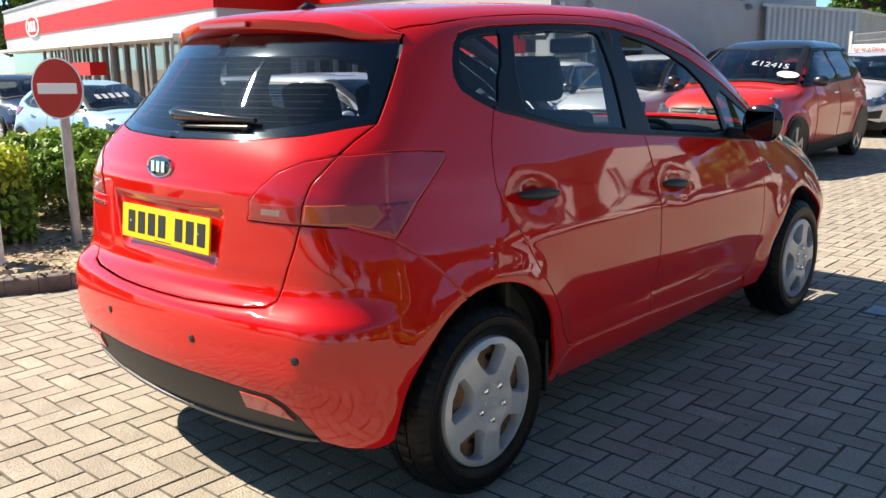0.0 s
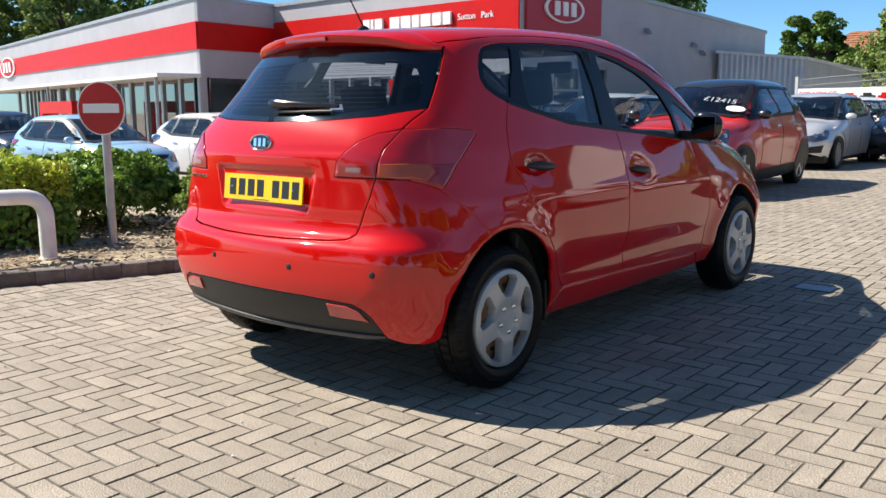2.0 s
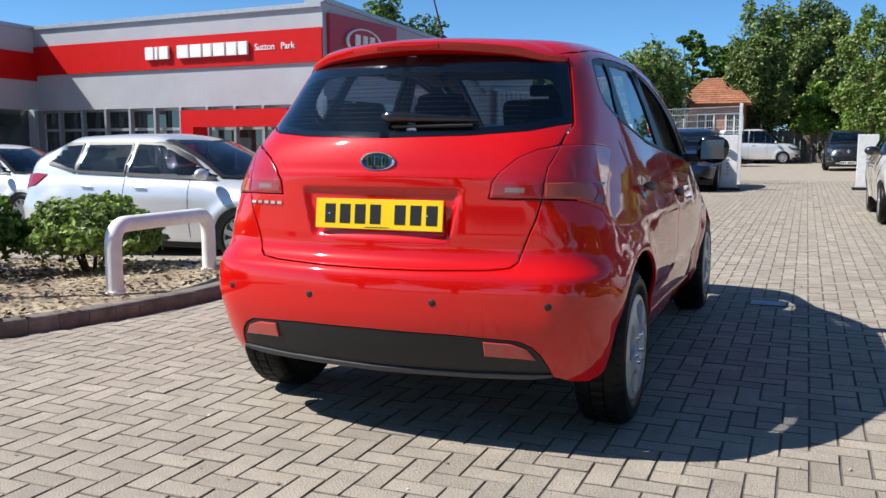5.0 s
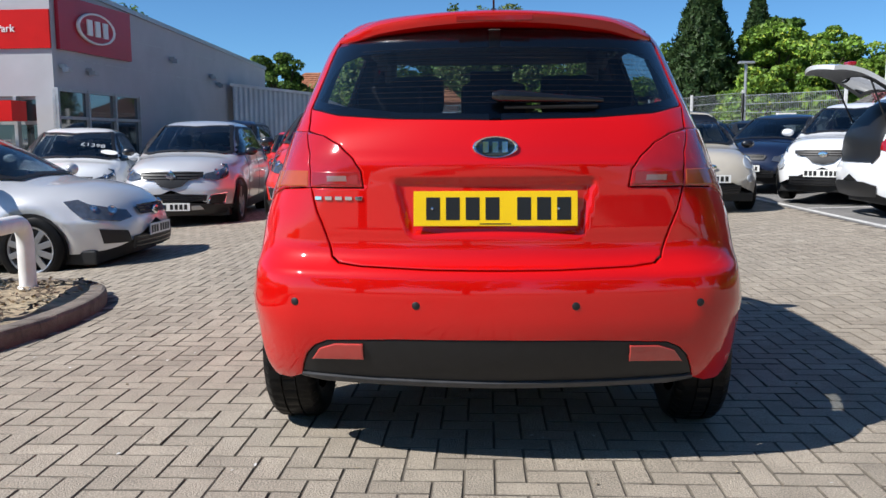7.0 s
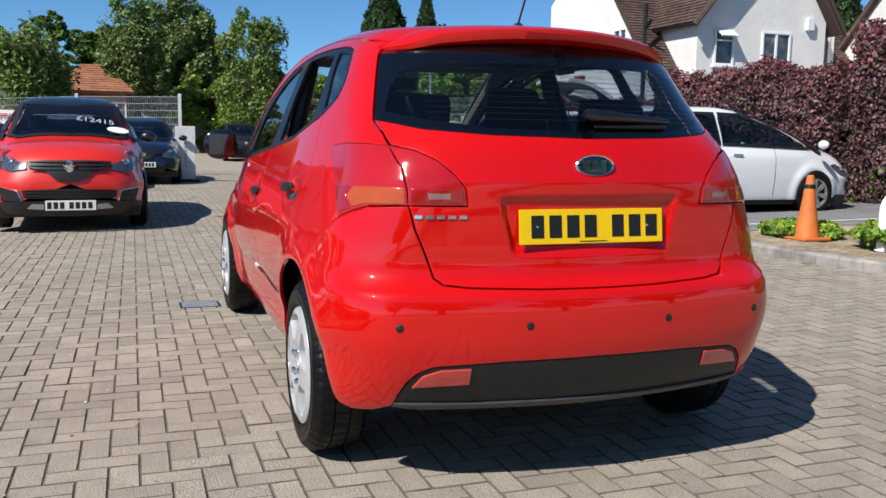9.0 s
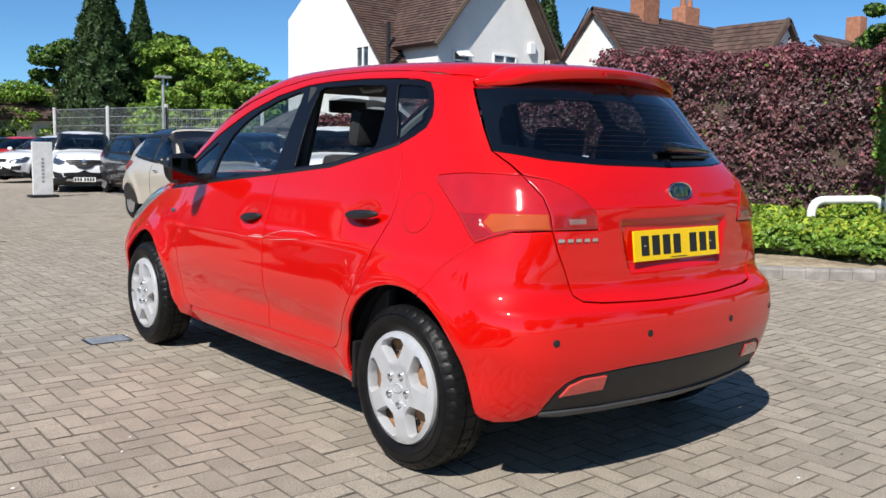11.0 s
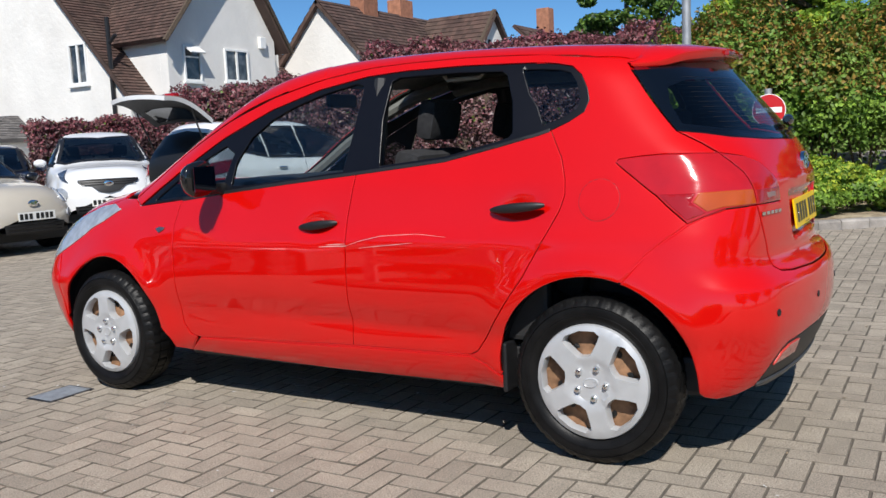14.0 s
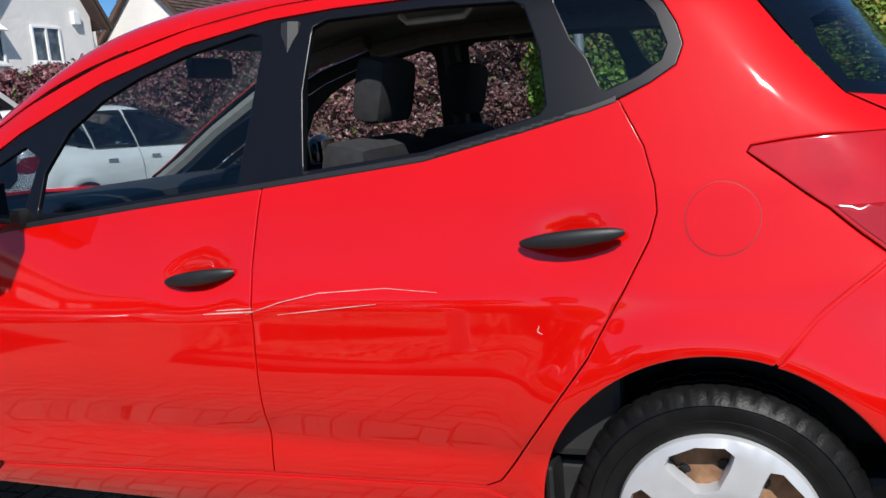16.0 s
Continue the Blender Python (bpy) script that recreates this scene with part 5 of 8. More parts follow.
spoiler = raw("roof_spoiler", sv, sf, RED, car, "red roof spoiler", smooth=True)
bm = bmesh.new()
add_box(bm, (-.13, -.334, 1.483), (.13, -.315, 1.501), .003)
part("high_brake_light", bm, LENS_DARK, spoiler, "dark red high brake light")

q = HERO.ring(np.array([HERO.side(y, z + .0025) for y, z in ((2.0, .318), (1.7, .329), (1.4, .339), (1.079, .349), (.8, .353), (.515, .357))]))
q = q - HERO.normal(q) * .0092
for s_ in (-1, 1):
    tube("joint_filler", [Vector((s_ * a[0], a[1], a[2])) for a in q], .0075, RED, car, "", sides=10)

q = HERO.over(np.array([(.34, -.168), (.42, -.142), (.50, -.105), (.55, -.07), (.585, -.02), (.60, .04)]))
q = q - HERO.normal(q) * .0145
for s_ in (-1, 1):
    tube("joint_filler", [Vector((s_ * a[0], a[1], a[2])) for a in q], .0135, RED, car, "", sides=10)

q = HERO.ring(np.array([S(-.119, .684), S(-.155, .724), S(-.192, .764), S(-.235, .800), S(-.27, .829), S(-.337, .880)]))
q = q - HERO.normal(q) * .0135
for s_ in (-1, 1):
    tube("joint_filler", [Vector((s_ * a[0], a[1], a[2])) for a in q], .0130, RED, car, "", sides=12)

q = HERO.ring(np.array([S(.515, .3595), S(.475, .347), S(.44, .3335), S(.405, .314), S(.374, .296)]))
q = q - HERO.normal(q) * .0108
for s_ in (-1, 1):
    tube("joint_filler", [Vector((s_ * a[0], a[1], a[2])) for a in q], .0095, RED, car, "", sides=10)

q = HERO.ring(np.array([S(2.03, .3185), S(2.055, .291), S(2.08, .264), S(2.10, .243)]))
q = q - HERO.normal(q) * .0108
for s_ in (-1, 1):
    tube("joint_filler", [Vector((s_ * a[0], a[1], a[2])) for a in q], .0095, RED, car, "", sides=10)

# heating lines on the rear window
for i in range(11):
    z = 1.205 + .019 * i
    w = .50 - .35 * max(0, z - 1.30)
    q = HERO.ring(np.array([HERO.tail(x, z) for x in np.linspace(0, w, 9)]))
    q = q - HERO.normal(q) * .004
    tube("heating_line", [Vector((-a[0], a[1], a[2])) for a in q[:0:-1]] + [Vector(a) for a in q], .0009, RUST, rear_screen, "", sides=3)

# pale trim inside the screen pillars
for s_ in (-1, 1):
    q = HERO.over(np.array([(x - .055, y) for x, y in pillar]))
    q = q - HERO.normal(q) * .038
    tube("pillar_trim", [Vector((s_ * a[0], a[1], a[2])) for a in q], .034, LINER, car, "pale screen pillar trim", sides=8)

# tubes inside the roof edges, added to stop sunlight leaking through the gaps
gap_tube_pts = np.array([p for p in roof_side if p[1] > .03])
for s_ in (-1, 1):
    q = HERO.over(gap_tube_pts)
    q = q - HERO.normal(q) * .034
    tube("cant_rail", [Vector((s_ * a[0], a[1], a[2])) for a in q[:: max(1, len(q) // 14)]], .030, LINER, car, "pale tube added to close a roof gap to sunlight", sides=8)
q = HERO.over(np.array([(x, -.10 + .16 * x * x) for x in np.linspace(-.50, .50, 15)]))
tube("roof_cross_rail", [Vector(a) - Vector((0, 0, .045)) for a in q], .034, LINER, car, "pale tube added to close a roof gap to sunlight", sides=8)

# pale scratches on the doors
SCRATCH = mat("scratched_paint", (0.62, 0.36, 0.33), 0.7, spread=0.3, scale=40)
for pts, r in (([(1.08, .78), (.98, .81), (.88, .83), (.71, .84), (.58, .83)], .0010), ([(.99, .78), (.73, .805)], .0011), ([(1.20, .780), (1.10, .785), (1.055, .787)], .0026), ([(1.16, .79), (1.06, .795)], .0016), ([(.352, .757), (.356, .744), (.345, .738)], .0014)):
    P = []
    for a, b in zip(pts, pts[1:]):
        P += [(a[0] + (b[0] - a[0]) * i / 6, a[1] + (b[1] - a[1]) * i / 6) for i in range(6)]
    q = HERO.ring(np.array([HERO.side(*a) for a in P + pts[-1:]]))
    q = q + HERO.normal(q) * (.0012 - r)
    n = len(q)
    tube("scratch", [Vector((-a[0], a[1], a[2])) for a in q], [r * (.35 + .65 * math.sin(math.pi * (i + .5) / n)) for i in range(n)], SCRATCH, car, "pale scratch in the paint", sides=8)

# unseen sun blocker behind the bumper, and the filled joints between bumper and wings
bm = bmesh.new()
add_box(bm, (-.56, -.53, .30), (.56, -.44, .60), .03)
part("bumper_beam", bm, TRIM, car, "dark unseen box that keeps sun out of the bumper seam")
q = HERO.ring(np.array([S(-.119, .684), S(-.155, .724), S(-.200, .771), S(-.235, .800), S(-.27, .829), S(-.337, .880), S(-.388, .903), S(-.446, .925)]))
q = q - HERO.normal(q) * .0115
for s_ in (-1, 1):
    tube("joint_filler", [Vector((s_ * a[0], a[1], a[2])) for a in q], .0100, RED, car, "", sides=10)

# plate, emblem, badge, wiper, aerial
def on_tail(x, z, out=.0):
    p = HERO.ring(np.array([HERO.tail(x, z)]))[0]
    n = HERO.normal(p[None])[0]
    return Vector(p) + Vector(n) * out, Vector(n)


lean = Matrix.Translation((0, -.598, .865)) @ pose(0, 0, 0, 83, 0, 0)
bm = bmesh.new()
add_box(bm, (-.26, -.0555, -.004), (.26, .0555, .003), .0015, lean)
plate = part("number_plate", bm, PLATE_Y, tailgate, "yellow rear number plate with black characters as bars")
for i, x in enumerate((-.196, -.133, -.07, -.007, .093, .156, .219)):
    bm = bmesh.new()
    add_box(bm, (x - .024, -.036, .003), (x + .020, .036, .0042), .001, lean)
    part("character_bar", bm, INK, plate)
bm = bmesh.new()
add_box(bm, (-.05, -.050, .003), (.05, -.047, .004), 0, lean)
part("maker_line", bm, INK, plate)
for x in (-.2, .2):
    lathe("plate_screw", [(0, 0), (0, .005), (.003, .004), (.004, 0)], CHROME, plate, "", 10, "z", lean @ pose(x, .0, .004))
p, nn = on_tail(0, 1.058, .002)
em = Matrix.Translation(p) @ Vector((0, -1, .12)).to_track_quat("Z", "Y").to_matrix().to_4x4() @ Matrix.Diagonal((1.0, .5, 1, 1))
lathe("emblem", [(-.006, .071), (.004, .071), (.0075, .067), (.0055, .0615), (.004, .058), (.006, .03), (.0065, 0)], [CHROME, EMBLEM], tailgate, "oval chrome and dark blue maker emblem", 48, "z", em, mats=[0, 0, 0, 1, 1, 1])
for x in (-.030, 0, .030):
    bm = bmesh.new()
    add_box(bm, (x - .009, -.034, .0055), (x + .009, .034, .0085), .001, em)
    part("emblem_bar", bm, CHROME, tailgate, "chrome bar on the emblem")
for i in range(5):
    x = -.575 + .034 * i
    p, nn = on_tail(abs(x), .897, .001)
    p = Vector((-abs(p.x), p.y, p.z))
    bm = bmesh.new()
    add_box(bm, (-.012, -.006, 0), (.012, .006, .004), .001, Matrix.Translation(p) @ Vector((-nn.x, nn.y, nn.z)).to_track_quat("Z", "Y").to_matrix().to_4x4())
    part("badge_bar", bm, CHROME, tailgate, "chrome model badge as bars")
p, nn = on_tail(0, 1.187, .02)
wv = []
for i in range(15):
    t = i / 14
    q, nn = on_tail(abs(.02 + .36 * t), 1.205 - .012 * t, .028 - .006 * t)
    wv.append((Vector((.02 + .36 * t - .03, q.y, q.z)), .021 * (1 - .72 * t) + .002))
wiper = tube("rear_wiper", [Vector(a) for a, b in wv], [.012] + [b for a, b in wv[1:]], GLOSSY_BLACK, car, "black rear wiper arm", sides=12)
bl = []
for i in range(12):
    t = i / 11
    q, nn = on_tail(abs(.03 + .30 * t), 1.180 + .002 * t, .008)
    bl.append(Vector((.03 + .30 * t, q.y, q.z)))
tube("wiper_blade", bl, .006, TRIM, wiper, sides=6)
lathe("aerial_base", [(-.01, .03), (.006, .028), (.018, .014), (.022, 0)], TRIM, car, "black aerial base", 20, "z", pose(0, .03, 1.557) @ Matrix.Diagonal((.7, 1.3, 1, 1)))
tube("aerial", [(0, .03, 1.572), (0, -.05, 1.685), (0, -.115, 1.78)], [.004, .0035, .002], TRIM, car, "thin black roof aerial", sides=6)

# wheels
def tyre_wobble(j, k):
    """Lugs on the shoulders and cuts across the tread."""
    if j in (2, 3, 4, 13, 14, 15):
        return -.0055 if k % 5 == 0 else (-.0015 if k % 5 == 2 else 0)
    if j in (5, 8, 9, 12):
        return -.005 if (k + 2) % 5 == 0 else 0
    return 0


def make_wheel(parent, r=.310, width=.195, rim_r=.213, name="wheel", seg=200):
    """A wheel lying along x, its outer face towards +x."""
    w = new(name)
    w.parent = parent
    h = width / 2
    prof = [(-h + .02, rim_r - .012), (-h, r * .82), (-h + .006, r * .93), (-h + .02, r - .008), (-h + .028, r - .002), (-.030, r), (-.029, r - .008), (-.024, r - .008), (-.023, r), (.023, r), (.024, r - .008), (.029, r - .008), (.030, r), (h - .028, r - .002), (h - .02, r - .008), (h - .006, r * .93), (h - .001, r * .90), (h - .004, r * .893), (h, r * .885), (h + .0025, r * .84), (h + .0005, r * .80), (h + .003, r * .795), (h + .0015, r * .775), (h - .004, r * .735), (h - .012, rim_r + .004), (h - .03, rim_r - .012)]
    lathe("tyre", prof, RUBBER, w, "black rubber tyre", seg, wobble=tyre_wobble)
    return w


def wheel_cover(parent, h, R=.213):
    holes = []
    for k in range(5):
        a0 = radians(90 + 72 * k)
        pts = [(.098, 0), (.104, .22), (.150, .37), (.176, .40), (.187, .30), (.189, 0), (.187, -.30), (.176, -.40), (.150, -.37), (.104, -.22)]
        holes.append([(r * math.cos(a0 + b), r * math.sin(a0 + b)) for r, b in pts])
    outline = [(R * math.cos(a), R * math.sin(a)) for a in np.linspace(0, 2 * math.pi, 72, endpoint=False)]
    q, f, on = fill(outline, holes, step=.022, edge=.012, rim=.004)
    r = np.hypot(*q.T)
    bulge = h + .004 - .028 * np.clip((r - .10) / .11, 0, 1) ** 2 * 0 + .010 * np.cos(np.clip(r / R, 0, 1) * 1.5) - .012 * (r < .075) - .010 * np.clip((r - .19) / .023, 0, 1)
    bulge = bulge - np.where(on & (r < R - .004), .012, 0) - np.where(on & (r >= R - .004), .008, 0)
    V = np.stack([bulge, q[:, 0], q[:, 1]], 1)
    e = edges_of(f)
    B = V - np.array([.03, 0, 0])
    F = f.tolist() + [[a, a + len(V), b + len(V), b] for a, b in e]
    me = raw("wheel_cover", np.concatenate([V, B]), F, SILVER, parent, "silver plastic wheel cover with five broad spokes", smooth=True)
    lathe("steel_wheel", [(h - .035, .20), (h - .05, .17), (h - .045, .14), (h - .03, .10), (h - .028, 0)], RUST, parent, "rusty brown steel wheel", 48)
    # black discs paint the dark of holes on the closed steel wheel
    for k in range(10):
        a = radians(90 + 36 * k + 18)
        lathe("steel_wheel_hole", [(0, .0), (0.0012, .013), (-.004, .014)], INK, parent, "", 14, "x", Matrix.Translation((h - .047 + (.006 if k % 2 else .0055), .135 * math.cos(a), .135 * math.sin(a))))
    for k in range(5):
        a = radians(90 + 36 + 72 * k)
        lathe("wheel_nut", [(h - .01, .013), (h + .008, .0125), (h + .016, .009), (h + .018, 0)], CHROME, parent, "chrome wheel nut cap", 16, "x", Matrix.Translation((0, .058 * math.cos(a), .058 * math.sin(a))))
    lathe("wheel_emblem", [(h + .001, .030), (h + .005, .028), (h + .006, .025), (h + .0045, .023), (h + .0045, 0)], SILVER, parent, "oval wheel emblem", 28, "x", Matrix.Diagonal((1, 1, .62, 1)))


first = make_wheel(car)
wheel_cover(first, .0975)
for i, (x, y, turn, spin) in enumerate(((.752, 0, 0, 0), (.752, 2.615, 0, 21), (-.752, 0, 180, 12), (-.752, 2.615, 180, 40))):
    w = first if i == 0 else copy_thing(first, Matrix())
    w.parent = car
    w.matrix_basis = Matrix.Translation((x, y, .311)) @ pose(0, 0, 0, 0, 0, turn) @ pose(0, 0, 0, spin, 0, 0)

# wheel housings, underbody, mud flaps
for x in (-1, 1):
    for y in (0, 2.615):
        vs, fs = [], []
        for i in range(25):
            a = radians(2 + 176 * i / 24)
            for xx in (.80 if y < 1 else .765, .54):
                vs.append((x * xx, y + .385 * math.cos(a), .322 + .385 * math.sin(a)))
        fs = [(2 * i, 2 * i + 1, 2 * i + 3, 2 * i + 2) for i in range(24)]
        vs += [(x * .54, y, .322)]
        fs += [(2 * i + 1, len(vs) - 1, 2 * i + 3) for i in range(24)]
        raw("wheel_housing", vs, fs, TRIM, car, "black wheel arch liner", smooth=True)
bm = bmesh.new()
add_box(bm, (-.54, -.25, .22), (.54, 3.05, .29), .02)
add_box(bm, (-.70, .42, .20), (.70, 2.18, .26), .02)
part("underbody", bm, TRIM, car, "dark underbody")
for x in (-1, 1):
    bm = bmesh.new()
    add_box(bm, (min(x * .70, x * .815), .352, .225), (max(x * .70, x * .815), .374, .42), .01)
    part("mud_flap", bm, TRIM, car, "black mud flap")

# cabin
def cushion(name, lo, hi, material, parent, label="", m=None, bevel=.05):
    bm = bmesh.new()
    add_box(bm, lo, hi, bevel)
    bmesh.ops.subdivide_edges(bm, edges=bm.edges[:], cuts=1)
    bmesh.ops.smooth_vert(bm, verts=bm.verts[:], factor=.4, use_axis_x=True, use_axis_y=True, use_axis_z=True)
    if m is not None:
        bmesh.ops.transform(bm, matrix=m, verts=bm.verts[:])
    return part(name, bm, material, parent, label, smooth=True)


for x in (-.36, .36):
    seat = cushion("front_seat", (x - .25, 1.02, .42), (x + .25, 1.55, .62), FABRIC, car, "dark fabric front seat")
    cushion("seat_back", (-.25, -.07, 0), (.25, .07, .60), FABRIC, seat, "", pose(x, 1.02, .58, 12, 0, 0))
    cushion("headrest", (-.13, -.045, .64), (.13, .05, .82), FABRIC, seat, "", pose(x, 1.02, .58, 12, 0, 0), .04)
bench = cushion("rear_seat", (-.64, .22, .42), (.64, .75, .62), FABRIC, car, "dark fabric rear bench seat")
cushion("seat_back", (-.64, -.07, 0), (.64, .06, .58), FABRIC, bench, "", pose(0, .18, .58, 14, 0, 0))
for x in (-.4, 0, .4):
    cushion("headrest", (-.125, -.04, .57), (.125, .05, .74), FABRIC, bench, "", pose(x, .18, .58, 14, 0, 0), .04)
cushion("dashboard", (-.68, 1.82, .60), (.68, 2.30, 1.055), CABIN, car, "dark plastic dashboard", None, .08)
bm = bmesh.new()
add_box(bm, (-.16, 1.845, .72), (.16, 1.875, .985), .01)
part("centre_console", bm, ALLOY, car, "silver centre console surround")
v, f = tube_data([Vector((.36 + .18 * math.cos(a), 1.80 + .06 * math.sin(a), .90 + .17 * math.sin(a))) for a in np.linspace(0, 2 * math.pi, 33)], .014, 8, False)
raw("steering_wheel", v, f, CABIN, car, "black steering wheel", smooth=True)
bm = bmesh.new()
add_box(bm, (-.72, -.40, .26), (.72, 2.4, .40), .02)
add_box(bm, (-.60, -.48, .40), (.60, .1, .66), .03)
part("cabin_floor", bm, CABIN, car, "dark carpet floor")
for x in (-1, 1):
    box("door_card", (min(x * .70, x * .755), .2, .42), (max(x * .70, x * .755), 2.1, 1.02), CABIN, car, "dark inner door panel", .02)
    tube("pillar_trim", [(x * .70, 1.0, 1.05), (x * .60, 1.0, 1.47)], .035, CABIN, car, "dark pillar trim", 8)
    tube("grab_handle", [(x * .53, .55, 1.47), (x * .53, .57, 1.45), (x * .53, .72, 1.45), (x * .53, .74, 1.47)], .009, LINER, car, sides=6)
cushion("inner_mirror", (-.12, 1.66, 1.40), (.12, 1.69, 1.47), CABIN, car, "black rear-view mirror", None, .012)

# ---- hedges, shrubs and trees ----
def leaf_mat(name, color, second, per=0.45, rough=0.5):
    m = mat(name, color, rough, spread=0.2, scale=1.5, per=per, second=second, second_scale=1.1, second_amount=0.6)
    t = m.node_tree
    b = t.nodes["Principled BSDF"]
    b.inputs["Specular IOR Level"].default_value = 0.3
    tl, mx = t.nodes.new("ShaderNodeBsdfTranslucent"), t.nodes.new("ShaderNodeMixShader")
    t.links.new(b.inputs["Base Color"].links[0].from_socket, tl.inputs[0])
    mx.inputs[0].default_value = 0.3
    t.links.new(b.outputs[0], mx.inputs[1])
    t.links.new(tl.outputs[0], mx.inputs[2])
    t.links.new(mx.outputs[0], t.nodes["Material Output"].inputs[0])
    return m


GREEN = leaf_mat("green_leaves", (0.115, 0.205, 0.034), (0.19, 0.29, 0.048))
YELLOW_GREEN = leaf_mat("yellow_green_leaves", (0.344, 0.425, 0.045), (0.527, 0.547, 0.061))
BRIGHT = leaf_mat("bright_green_leaves", (0.176, 0.304, 0.039), (0.294, 0.431, 0.059))
DARK = leaf_mat("dark_green_leaves", (0.036, 0.078, 0.018), (0.058, 0.111, 0.026))
PALE = leaf_mat("grey_green_leaves", (0.17, 0.225, 0.070), (0.26, 0.30, 0.095))
PURPLE = leaf_mat("purple_leaves", (0.145, 0.088, 0.088), (0.22, 0.105, 0.105), 0.7, 0.38)
MAROON = leaf_mat("red_purple_leaves", (0.25, 0.085, 0.10), (0.33, 0.13, 0.14), 0.5, 0.42)
BRONZE = leaf_mat("bronze_leaves", (0.30, 0.17, 0.04), (0.26, 0.24, 0.05), 0.5)
CONIFER = leaf_mat("conifer_foliage", (0.046, 0.086, 0.029), (0.072, 0.117, 0.039), 0.5)
WOOD = mat("tree_bark", (0.09, 0.065, 0.045), 0.9, spread=0.3, scale=12, bump=0.6, bump_scale=30)
rng = np.random.default_rng(5)


def leaves(name, pts, normals, size, material, parent, label="", long=1.7, tilt=0.8):
    """Small folded leaves at points, turned more or less along normals."""
    n = len(pts)
    nn = normals + rng.normal(0, tilt, (n, 3))
    nn /= np.linalg.norm(nn, axis=1)[:, None]
    t = np.cross(nn, rng.normal(0, 1, (n, 3)))
    t /= np.maximum(np.linalg.norm(t, axis=1), 1e-6)[:, None]
    b = np.cross(nn, t)
    s = size * rng.uniform(0.6, 1.3, (n, 1))
    tip, mid = t * s * long / 2, b * s / 2
    fold = nn * s * 0.18
    v = np.stack([pts - tip, pts + mid + fold, pts + tip, pts - mid + fold], 1).reshape(-1, 3)
    me = bpy.data.meshes.new(name)
    me.vertices.add(4 * n)
    me.vertices.foreach_set("co", v.astype(np.float32).ravel())
    k = np.arange(n)[:, None] * 4
    tri = np.concatenate([k + [0, 1, 2], k + [0, 2, 3]], 1).reshape(-1)
    me.loops.add(6 * n)
    me.loops.foreach_set("vertex_index", tri.astype(np.int32))
    me.polygons.add(2 * n)
    me.polygons.foreach_set("loop_start", np.arange(0, 6 * n, 3, dtype=np.int32))
    me.update(calc_edges=True)
    return link(name, me, material, parent, label, kind="stuff")


def hump(p, s=1.0):
    return np.array([noise.noise(Vector(q) * s) for q in p])


